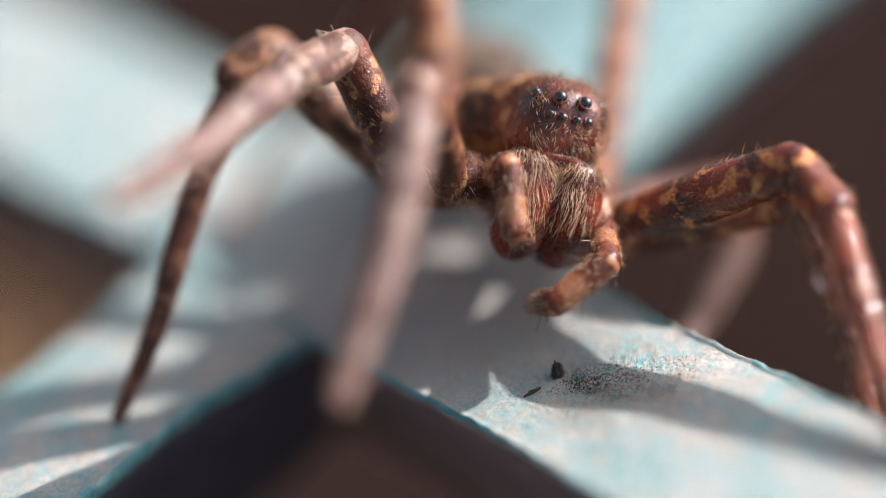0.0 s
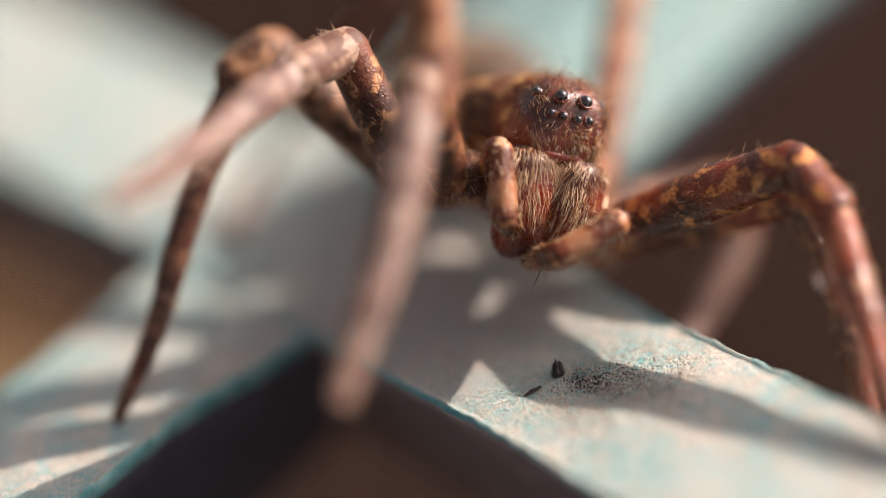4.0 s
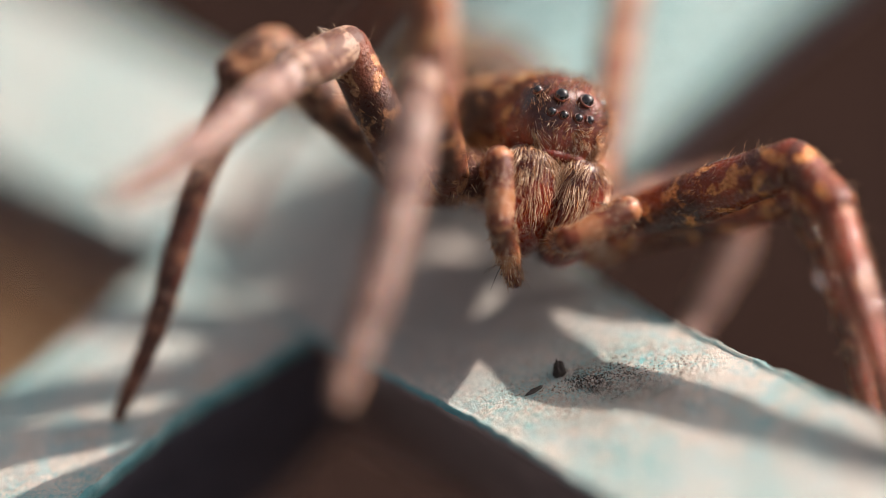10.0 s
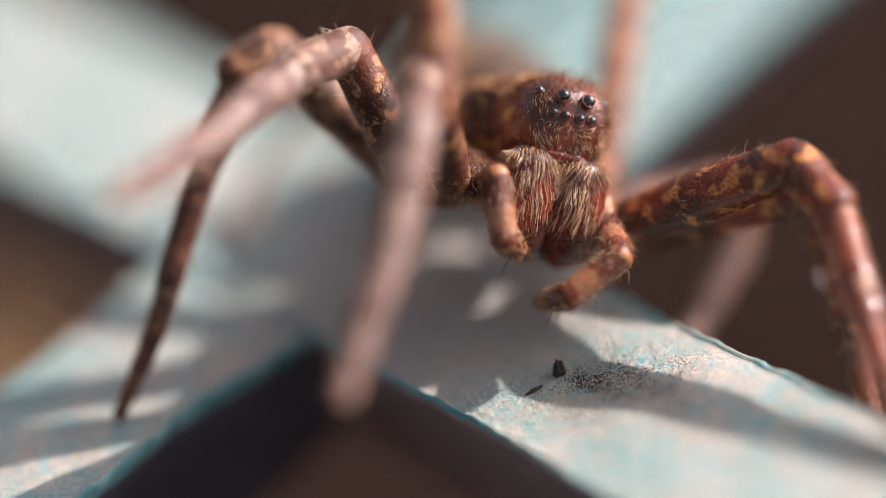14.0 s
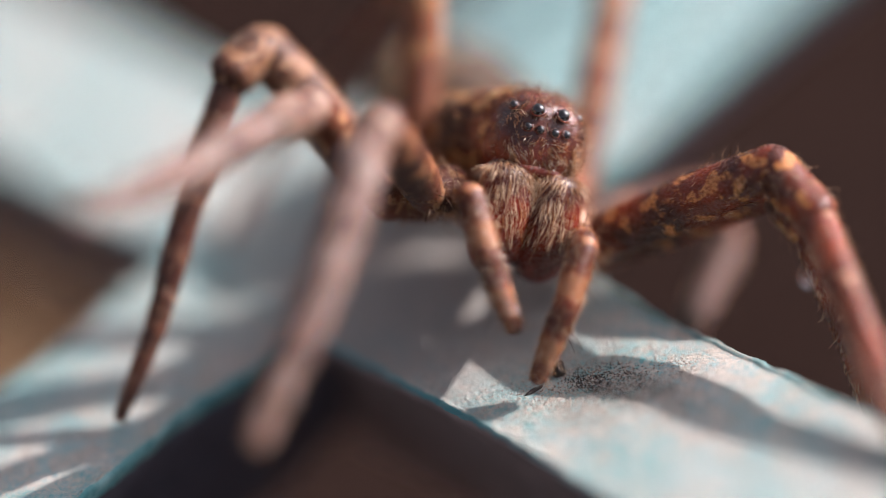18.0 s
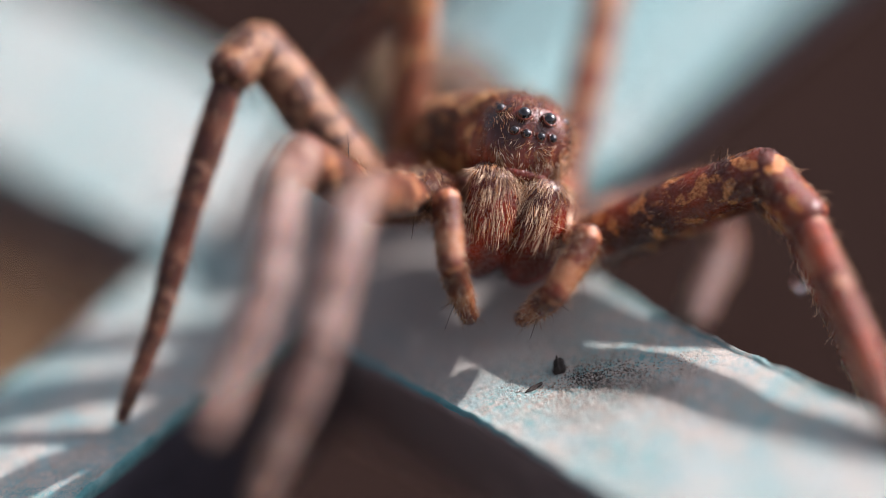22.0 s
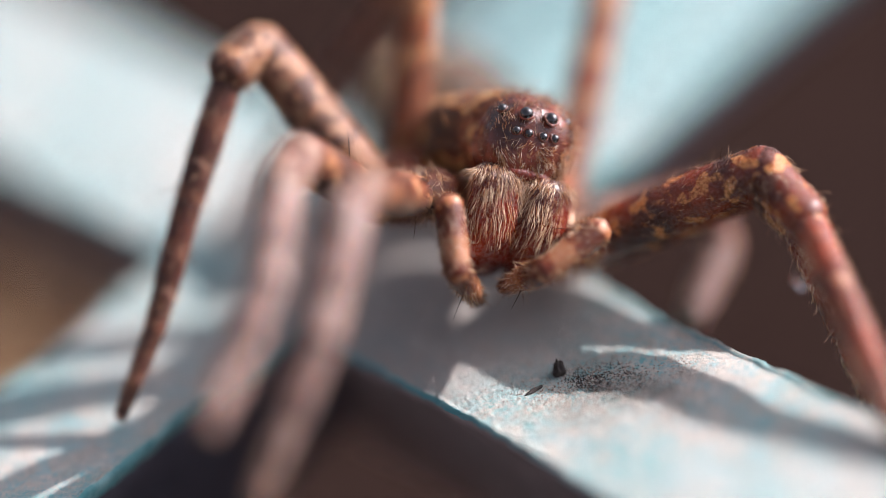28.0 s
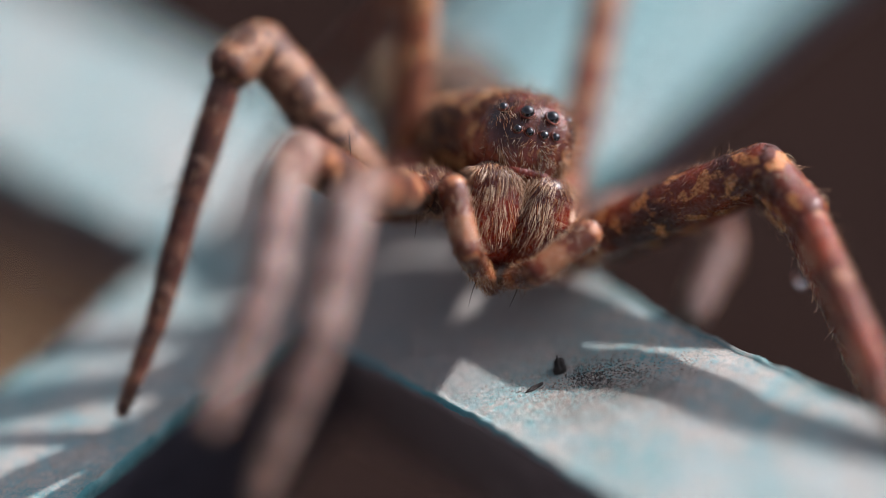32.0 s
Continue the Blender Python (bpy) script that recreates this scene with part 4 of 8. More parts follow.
    for ob in left_legs[1][2]:
        walk(ob, [
            (0, aim(10.94, -1.2, -1.68, 12.67, -2.78, -5.24, DOWN)),
            (16.5, aim(10.84, -1.16, -1.6, 12.57, -2.74, -5.16, DOWN)),
            (17, aim(10.17, -2.89, -2.54, 12.58, -1.78, -5.38, DOWN)),
            (17.2, aim(11.07, -2.35, -2.5, 11.38, -6.25, -4.87, DOWN)),
            (17.5, aim(10.92, -2.58, -1.86, 13.18, -2.56, -5.15, DOWN)),
            (17.8, aim(10.39, -2.33, -0.76, 12.25, -4.11, -4.14, DOWN)),
            (18, aim(10.35, -2.58, -0.65, 12.27, -4.41, -3.96, DOWN)),
            (18.2, aim(10.35, -2.82, -0.44, 12.32, -4.7, -3.7, DOWN)),
            (18.4, aim(10.33, -3.07, -0.24, 12.35, -5, -3.42, DOWN)),
            (18.6, aim(10.32, -3.04, -0.13, 12.36, -4.99, -3.28, DOWN)),
            (19, aim(10.13, -2.99, -0.07, 12.16, -4.92, -3.25, DOWN)),
            (20, aim(10.38, -3.01, 0.16, 12.48, -4.98, -2.95, DOWN)),
            (20.2, aim(10.12, -2.98, -0.05, 12.15, -4.92, -3.22, DOWN)),
            (23.5, aim(10.32, -3.07, -0.37, 12.35, -5.01, -3.54, DOWN)),
            (28, aim(10.15, -3.01, -0.27, 12.17, -4.95, -3.45, DOWN)),
            (32, aim(10.12, -3, -0.23, 12.14, -4.94, -3.41, DOWN)),
        ])
    for ob in left_legs[1][3]:
        walk(ob, [
            (0, aim(12.67, -2.78, -5.24, 13.66, -3.88, -8.21, DOWN)),
            (16.5, aim(12.57, -2.74, -5.16, 13.56, -3.84, -8.13, DOWN)),
            (17, aim(12.58, -1.78, -5.38, 12.8, -4.28, -7.58, DOWN)),
            (17.2, aim(11.38, -6.25, -4.87, 13.12, -5.09, -7.39, DOWN)),
            (17.5, aim(13.18, -2.56, -5.15, 13.59, -4.8, -7.6, DOWN)),
            (17.8, aim(12.25, -4.11, -4.14, 13.51, -5.31, -6.94, DOWN)),
            (18, aim(12.27, -4.41, -3.96, 13.64, -5.62, -6.7, DOWN)),
            (18.2, aim(12.32, -4.7, -3.7, 13.78, -5.93, -6.38, DOWN)),
            (18.4, aim(12.35, -5, -3.42, 13.89, -6.24, -6.04, DOWN)),
            (18.6, aim(12.36, -4.99, -3.28, 13.96, -6.23, -5.87, DOWN)),
            (19, aim(12.16, -4.92, -3.25, 13.75, -6.17, -5.84, DOWN)),
            (20, aim(12.48, -4.98, -2.95, 14.08, -6.22, -5.53, DOWN)),
            (20.2, aim(12.15, -4.92, -3.22, 13.74, -6.16, -5.81, DOWN)),
            (23.5, aim(12.35, -5.01, -3.54, 13.94, -6.25, -6.13, DOWN)),
            (28, aim(12.17, -4.95, -3.45, 13.76, -6.19, -6.04, DOWN)),
            (32, aim(12.14, -4.94, -3.41, 13.73, -6.18, -6, DOWN)),
        ])
    for ob in left_legs[1][4]:
        walk(ob, [
            (0, aim(13.66, -3.88, -8.21, 14.42, -4.25, -9.79, DOWN)),
            (16.5, aim(13.56, -3.84, -8.13, 14.32, -4.22, -9.71, DOWN)),
            (17, aim(12.8, -4.28, -7.58, 13.55, -4.42, -9.19, DOWN)),
            (17.2, aim(13.12, -5.09, -7.39, 13.87, -5.24, -9.01, DOWN)),
            (17.5, aim(13.59, -4.8, -7.6, 14.26, -5.29, -9.18, DOWN)),
            (17.8, aim(13.51, -5.31, -6.94, 14.25, -5.75, -8.49, DOWN)),
            (18, aim(13.64, -5.62, -6.7, 14.37, -6.1, -8.25, DOWN)),
            (18.2, aim(13.78, -5.93, -6.38, 14.49, -6.43, -7.91, DOWN)),
            (18.4, aim(13.89, -6.24, -6.04, 14.61, -6.76, -7.56, DOWN)),
            (18.6, aim(13.96, -6.23, -5.87, 14.67, -6.76, -7.39, DOWN)),
            (19, aim(13.75, -6.17, -5.84, 14.46, -6.69, -7.36, DOWN)),
            (20, aim(14.08, -6.22, -5.53, 14.8, -6.75, -7.05, DOWN)),
            (20.2, aim(13.74, -6.16, -5.81, 14.45, -6.69, -7.33, DOWN)),
            (23.5, aim(13.94, -6.25, -6.13, 14.65, -6.78, -7.66, DOWN)),
            (28, aim(13.76, -6.19, -6.04, 14.46, -6.72, -7.56, DOWN)),
            (32, aim(13.73, -6.18, -6, 14.44, -6.71, -7.53, DOWN)),
        ])
    for ob in left_legs[2][0]:
        walk(ob, [
            (0, aim(3.91, 5.24, -3.05, 9.33, 6.48, -0.99, UP)),
            (16.5, aim(3.91, 5.24, -3.05, 9.28, 6.54, -0.89, UP)),
            (17, aim(3.91, 5.24, -3.05, 8.89, 6.89, -0.28, UP)),
            (17.2, aim(3.91, 5.24, -3.05, 9.06, 6.55, -0.41, UP)),
            (17.5, aim(3.91, 5.24, -3.05, 9.13, 6.36, -0.46, UP)),
            (17.8, aim(3.91, 5.24, -3.05, 9.21, 6.06, -0.52, UP)),
            (18, aim(3.91, 5.24, -3.05, 9.26, 5.86, -0.57, UP)),
            (18.2, aim(3.91, 5.24, -3.05, 9.27, 5.67, -0.56, UP)),
            (18.4, aim(3.91, 5.24, -3.05, 9.28, 5.49, -0.55, UP)),
            (18.6, aim(3.91, 5.24, -3.05, 9.27, 5.43, -0.51, UP)),
            (19, aim(3.91, 5.24, -3.05, 9.19, 5.51, -0.36, UP)),
            (20, aim(3.91, 5.24, -3.05, 9.2, 5.39, -0.38, UP)),
            (20.2, aim(3.91, 5.24, -3.05, 9.18, 5.52, -0.34, UP)),
            (23.5, aim(3.91, 5.24, -3.05, 9.34, 5.43, -0.67, UP)),
            (28, aim(3.91, 5.24, -3.05, 9.26, 5.5, -0.5, UP)),
            (32, aim(3.91, 5.24, -3.05, 9.24, 5.51, -0.46, UP)),
        ])
    for ob in left_legs[2][1]:
        walk(ob, [
            (0, aim(9.33, 6.48, -0.99, 10.21, 5.85, -2.93, DOWN)),
            (16.5, aim(9.28, 6.54, -0.89, 10.11, 5.89, -2.85, DOWN)),
            (17, aim(8.89, 6.89, -0.28, 9.4, 6.17, -2.33, DOWN)),
            (17.2, aim(9.06, 6.55, -0.41, 9.97, 5.92, -2.34, DOWN)),
            (17.5, aim(9.13, 6.36, -0.46, 10.12, 5.75, -2.36, DOWN)),
            (17.8, aim(9.21, 6.06, -0.52, 10.25, 5.47, -2.4, DOWN)),
            (18, aim(9.26, 5.86, -0.57, 10.34, 5.28, -2.43, DOWN)),
            (18.2, aim(9.27, 5.67, -0.56, 10.48, 5.12, -2.35, DOWN)),
            (18.4, aim(9.28, 5.49, -0.55, 10.61, 4.97, -2.26, DOWN)),
            (18.6, aim(9.27, 5.43, -0.51, 10.62, 4.91, -2.2, DOWN)),
            (19, aim(9.19, 5.51, -0.36, 10.4, 4.98, -2.15, DOWN)),
            (20, aim(9.2, 5.39, -0.38, 10.75, 4.89, -1.91, DOWN)),
            (20.2, aim(9.18, 5.52, -0.34, 10.4, 4.98, -2.13, DOWN)),
            (23.5, aim(9.34, 5.43, -0.67, 10.59, 4.9, -2.44, DOWN)),
            (28, aim(9.26, 5.5, -0.5, 10.4, 4.96, -2.33, DOWN)),
            (32, aim(9.24, 5.51, -0.46, 10.37, 4.97, -2.3, DOWN)),
        ])
    for ob in left_legs[2][2]:
        walk(ob, [
            (0, aim(10.21, 5.85, -2.93, 8.9, 4.69, -6.19, DOWN)),
            (16.5, aim(10.11, 5.89, -2.85, 8.79, 4.73, -6.11, DOWN)),
            (17, aim(9.4, 6.17, -2.33, 8.13, 5.01, -5.6, DOWN)),
            (17.2, aim(9.97, 5.92, -2.34, 8.64, 4.7, -5.58, DOWN)),
            (17.5, aim(10.12, 5.75, -2.36, 8.79, 4.41, -5.54, DOWN)),
            (17.8, aim(10.25, 5.47, -2.4, 8.93, 3.88, -5.47, DOWN)),
            (18, aim(10.34, 5.28, -2.43, 9.02, 3.53, -5.42, DOWN)),
            (18.2, aim(10.48, 5.12, -2.35, 9.17, 3.25, -5.27, DOWN)),
            (18.4, aim(10.61, 4.97, -2.26, 9.33, 2.98, -5.11, DOWN)),
            (18.6, aim(10.62, 4.91, -2.2, 9.35, 2.86, -5.02, DOWN)),
            (19, aim(10.4, 4.98, -2.15, 9.11, 2.93, -4.95, DOWN)),
            (20, aim(10.75, 4.89, -1.91, 9.53, 2.85, -4.75, DOWN)),
            (20.2, aim(10.4, 4.98, -2.13, 9.11, 2.94, -4.93, DOWN)),
            (23.5, aim(10.59, 4.9, -2.44, 9.3, 2.85, -5.25, DOWN)),
            (28, aim(10.4, 4.96, -2.33, 9.1, 2.92, -5.13, DOWN)),
            (32, aim(10.37, 4.97, -2.3, 9.07, 2.93, -5.09, DOWN)),
        ])
    for ob in left_legs[2][3]:
        walk(ob, [
            (0, aim(8.9, 4.69, -6.19, 7.77, 3.37, -8.29, DOWN)),
            (16.5, aim(8.79, 4.73, -6.11, 7.67, 3.41, -8.21, DOWN)),
            (17, aim(8.13, 5.01, -5.6, 7.01, 3.7, -7.71, DOWN)),
            (17.2, aim(8.64, 4.7, -5.58, 7.56, 3.52, -7.77, DOWN)),
            (17.5, aim(8.79, 4.41, -5.54, 7.82, 3.55, -7.93, DOWN)),
            (17.8, aim(8.93, 3.88, -5.47, 8.29, 3.86, -8.12, DOWN)),
            (18, aim(9.02, 3.53, -5.42, 8.66, 4.09, -8.05, DOWN)),
            (18.2, aim(9.17, 3.25, -5.27, 9.03, 4.2, -7.81, DOWN)),
            (18.4, aim(9.33, 2.98, -5.11, 9.37, 4.24, -7.52, DOWN)),
            (18.6, aim(9.35, 2.86, -5.02, 9.48, 4.26, -7.35, DOWN)),
            (19, aim(9.11, 2.93, -4.95, 9.24, 4.34, -7.27, DOWN)),
            (20, aim(9.53, 2.85, -4.75, 9.65, 4.22, -7.09, DOWN)),
            (20.2, aim(9.11, 2.94, -4.93, 9.23, 4.34, -7.25, DOWN)),
            (23.5, aim(9.3, 2.85, -5.25, 9.43, 4.25, -7.57, DOWN)),
            (28, aim(9.1, 2.92, -5.13, 9.23, 4.33, -7.45, DOWN)),
            (32, aim(9.07, 2.93, -5.09, 9.2, 4.34, -7.42, DOWN)),
        ])
    for ob in left_legs[2][4]:
        walk(ob, [
            (0, aim(7.77, 3.37, -8.29, 7.64, 2.54, -9.79, DOWN)),
            (16.5, aim(7.67, 3.41, -8.21, 7.54, 2.58, -9.7, DOWN)),
            (17, aim(7.01, 3.7, -7.71, 6.86, 2.87, -9.2, DOWN)),
            (17.2, aim(7.56, 3.52, -7.77, 7.48, 2.68, -9.27, DOWN)),
            (17.5, aim(7.82, 3.55, -7.93, 7.82, 2.66, -9.4, DOWN)),
            (17.8, aim(8.29, 3.86, -8.12, 8.33, 2.75, -9.43, DOWN)),
            (18, aim(8.66, 4.09, -8.05, 8.65, 2.95, -9.33, DOWN)),
            (18.2, aim(9.03, 4.2, -7.81, 8.99, 3.12, -9.14, DOWN)),
            (18.4, aim(9.37, 4.24, -7.52, 9.34, 3.29, -8.94, DOWN)),
            (18.6, aim(9.48, 4.26, -7.35, 9.45, 3.38, -8.82, DOWN)),
            (19, aim(9.24, 4.34, -7.27, 9.21, 3.46, -8.75, DOWN)),
            (20, aim(9.65, 4.22, -7.09, 9.62, 3.36, -8.57, DOWN)),
            (20.2, aim(9.23, 4.34, -7.25, 9.2, 3.46, -8.72, DOWN)),
            (23.5, aim(9.43, 4.25, -7.57, 9.4, 3.38, -9.04, DOWN)),
            (28, aim(9.23, 4.33, -7.45, 9.2, 3.45, -8.92, DOWN)),
            (32, aim(9.2, 4.34, -7.42, 9.17, 3.46, -8.89, DOWN)),
        ])
    for ob in left_legs[3][0]:
        walk(ob, [
            (0, aim(4.02, 7.01, -1.77, 4.86, 11.66, 6.15, UP)),
            (16.5, aim(4.02, 7.01, -1.77, 4.75, 11.66, 6.16, UP)),
            (17, aim(4.02, 7.01, -1.77, 4.06, 11.67, 6.19, UP)),
            (17.2, aim(4.02, 7.01, -1.77, 4.55, 11.42, 6.31, UP)),
            (17.5, aim(4.02, 7.01, -1.77, 4.65, 11.19, 6.43, UP)),
            (17.8, aim(4.02, 7.01, -1.77, 4.68, 10.76, 6.63, UP)),
            (18, aim(4.02, 7.01, -1.77, 4.7, 10.45, 6.76, UP)),
            (18.2, aim(4.02, 7.01, -1.77, 4.79, 10.15, 6.87, UP)),
            (18.4, aim(4.02, 7.01, -1.77, 4.88, 9.85, 6.96, UP)),
            (18.6, aim(4.02, 7.01, -1.77, 4.86, 9.71, 7.01, UP)),
            (19, aim(4.02, 7.01, -1.77, 4.62, 9.77, 7.01, UP)),
            (20, aim(4.02, 7.01, -1.77, 5, 9.62, 7.02, UP)),
            (20.2, aim(4.02, 7.01, -1.77, 4.61, 9.77, 7.01, UP)),
            (23.5, aim(4.02, 7.01, -1.77, 4.83, 9.77, 6.99, UP)),
            (28, aim(4.02, 7.01, -1.77, 4.62, 9.81, 7, UP)),
            (32, aim(4.02, 7.01, -1.77, 4.59, 9.81, 7, UP)),
        ])
    for ob in left_legs[3][1]:
        walk(ob, [
            (0, aim(4.86, 11.66, 6.15, 5.22, 13.81, 7.97, UP)),
            (16.5, aim(4.75, 11.66, 6.16, 5.1, 13.79, 8, UP)),
            (17, aim(4.06, 11.67, 6.19, 4.37, 13.72, 8.13, UP)),
            (17.2, aim(4.55, 11.42, 6.31, 4.9, 13.47, 8.25, UP)),
            (17.5, aim(4.65, 11.19, 6.43, 5.03, 13.24, 8.36, UP)),
            (17.8, aim(4.68, 10.76, 6.63, 5.12, 12.83, 8.53, UP)),
            (18, aim(4.7, 10.45, 6.76, 5.19, 12.53, 8.62, UP)),
            (18.2, aim(4.79, 10.15, 6.87, 5.31, 12.23, 8.73, UP)),
            (18.4, aim(4.88, 9.85, 6.96, 5.42, 11.91, 8.84, UP)),
            (18.6, aim(4.86, 9.71, 7.01, 5.42, 11.76, 8.9, UP)),
            (19, aim(4.62, 9.77, 7.01, 5.17, 11.79, 8.93, UP)),
            (20, aim(5, 9.62, 7.02, 5.55, 11.59, 8.99, UP)),
            (20.2, aim(4.61, 9.77, 7.01, 5.16, 11.78, 8.94, UP)),
            (23.5, aim(4.83, 9.77, 6.99, 5.41, 11.89, 8.79, UP)),
            (28, aim(4.62, 9.81, 7, 5.19, 11.88, 8.85, UP)),
            (32, aim(4.59, 9.81, 7, 5.15, 11.87, 8.87, UP)),
        ])
    for ob in left_legs[3][2]:
        walk(ob, [
            (0, aim(5.22, 13.81, 7.97, 8.25, 20.5, 10.9, UP)),
            (16.5, aim(5.1, 13.79, 8, 8.12, 20.48, 10.96, UP)),
            (17, aim(4.37, 13.72, 8.13, 7.28, 20.38, 11.23, UP)),
            (17.2, aim(4.9, 13.47, 8.25, 7.84, 20.12, 11.34, UP)),
            (17.5, aim(5.03, 13.24, 8.36, 8.04, 19.88, 11.41, UP)),
            (17.8, aim(5.12, 12.83, 8.53, 8.26, 19.43, 11.53, UP)),
            (18, aim(5.19, 12.53, 8.62, 8.4, 19.12, 11.59, UP)),
            (18.2, aim(5.31, 12.23, 8.73, 8.56, 18.79, 11.71, UP)),
            (18.4, aim(5.42, 11.91, 8.84, 8.71, 18.45, 11.82, UP)),
            (18.6, aim(5.42, 11.76, 8.9, 8.72, 18.29, 11.89, UP)),
            (19, aim(5.17, 11.79, 8.93, 8.46, 18.32, 11.94, UP)),
            (20, aim(5.55, 11.59, 8.99, 8.81, 18.1, 12.06, UP)),
            (20.2, aim(5.16, 11.78, 8.94, 8.45, 18.31, 11.96, UP)),
            (23.5, aim(5.41, 11.89, 8.79, 8.75, 18.42, 11.73, UP)),
            (28, aim(5.19, 11.88, 8.85, 8.51, 18.41, 11.82, UP)),
            (32, aim(5.15, 11.87, 8.87, 8.47, 18.4, 11.84, UP)),
        ])
    for ob in left_legs[3][3]:
        walk(ob, [
            (0, aim(8.25, 20.5, 10.9, 12.36, 27.85, 13.22, UP)),
            (16.5, aim(8.12, 20.48, 10.96, 12.22, 27.83, 13.28, UP)),
            (17, aim(7.28, 20.38, 11.23, 11.35, 27.74, 13.61, UP)),
            (17.2, aim(7.84, 20.12, 11.34, 11.93, 27.47, 13.72, UP)),
            (17.5, aim(8.04, 19.88, 11.41, 12.16, 27.21, 13.78, UP)),
            (17.8, aim(8.26, 19.43, 11.53, 12.45, 26.73, 13.88, UP)),
            (18, aim(8.4, 19.12, 11.59, 12.63, 26.39, 13.94, UP)),
            (18.2, aim(8.56, 18.79, 11.71, 12.82, 26.05, 14.06, UP)),
            (18.4, aim(8.71, 18.45, 11.82, 13, 25.69, 14.17, UP)),
            (18.6, aim(8.72, 18.29, 11.89, 13.02, 25.52, 14.25, UP)),
            (19, aim(8.46, 18.32, 11.94, 12.75, 25.55, 14.31, UP)),
            (20, aim(8.81, 18.1, 12.06, 13.1, 25.33, 14.45, UP)),
            (20.2, aim(8.45, 18.31, 11.96, 12.74, 25.54, 14.33, UP)),
            (23.5, aim(8.75, 18.42, 11.73, 13.06, 25.65, 14.07, UP)),
            (28, aim(8.51, 18.41, 11.82, 12.82, 25.64, 14.17, UP)),
            (32, aim(8.47, 18.4, 11.84, 12.77, 25.63, 14.2, UP)),
        ])
    for ob in left_legs[3][4]:
        walk(ob, [
            (0, aim(12.36, 27.85, 13.22, 14.37, 30.39, 13.29, UP)),
            (16.5, aim(12.22, 27.83, 13.28, 14.22, 30.38, 13.38, UP)),
            (17, aim(11.35, 27.74, 13.61, 13.3, 30.32, 13.79, UP)),
            (17.2, aim(11.93, 27.47, 13.72, 13.88, 30.04, 13.89, UP)),
            (17.5, aim(12.16, 27.21, 13.78, 14.13, 29.78, 13.93, UP)),
            (17.8, aim(12.45, 26.73, 13.88, 14.44, 29.29, 13.99, UP)),
            (18, aim(12.63, 26.39, 13.94, 14.63, 28.94, 14.02, UP)),
            (18.2, aim(12.82, 26.05, 14.06, 14.82, 28.6, 14.14, UP)),
            (18.4, aim(13, 25.69, 14.17, 14.99, 28.24, 14.26, UP)),
            (18.6, aim(13.02, 25.52, 14.25, 15.01, 28.07, 14.34, UP)),
            (19, aim(12.75, 25.55, 14.31, 14.74, 28.11, 14.41, UP)),
            (20, aim(13.1, 25.33, 14.45, 15.07, 27.9, 14.58, UP)),
            (20.2, aim(12.74, 25.54, 14.33, 14.72, 28.1, 14.43, UP)),
            (23.5, aim(13.06, 25.65, 14.07, 15.07, 28.2, 14.12, UP)),
            (28, aim(12.82, 25.64, 14.17, 14.81, 28.19, 14.24, UP)),
            (32, aim(12.77, 25.63, 14.2, 14.77, 28.19, 14.28, UP)),
        ])
    for ob in right_legs[0][0]:
        walk(ob, [
            (0, aim(-3.78, 0.9, -2.74, -7.03, -3.27, 0.93, UP)),
            (16.5, aim(-3.78, 0.9, -2.74, -7.09, -3.19, 0.97, UP)),
            (17, aim(-3.78, 0.9, -2.74, -7.5, -2.67, 1.12, UP)),
            (17.2, aim(-3.78, 0.9, -2.74, -7.02, -2.92, 1.31, UP)),
            (17.5, aim(-3.78, 0.9, -2.74, -6.93, -3.02, 1.13, UP)),
            (17.8, aim(-3.78, 0.9, -2.74, -7.49, -3.21, 0.01, UP)),
            (18, aim(-3.78, 0.9, -2.74, -7.44, -3.67, -0.17, UP)),
            (18.2, aim(-3.78, 0.9, -2.74, -8.08, -4.13, -1.43, UP)),
            (18.4, aim(-3.78, 0.9, -2.74, -7.87, -4.35, -2.29, UP)),
            (18.6, aim(-3.78, 0.9, -2.74, -7.59, -4.45, -2.25, UP)),
            (19, aim(-3.78, 0.9, -2.74, -7.26, -4.49, -2.26, UP)),
            (20, aim(-3.78, 0.9, -2.74, -6.9, -4.69, -2.07, UP)),
            (20.2, aim(-3.78, 0.9, -2.74, -7.27, -4.48, -2.24, UP)),
            (23.5, aim(-3.78, 0.9, -2.74, -7.1, -4.61, -2.56, UP)),
            (28, aim(-3.78, 0.9, -2.74, -7.27, -4.5, -2.43, UP)),
            (32, aim(-3.78, 0.9, -2.74, -7.29, -4.48, -2.4, UP)),
        ])
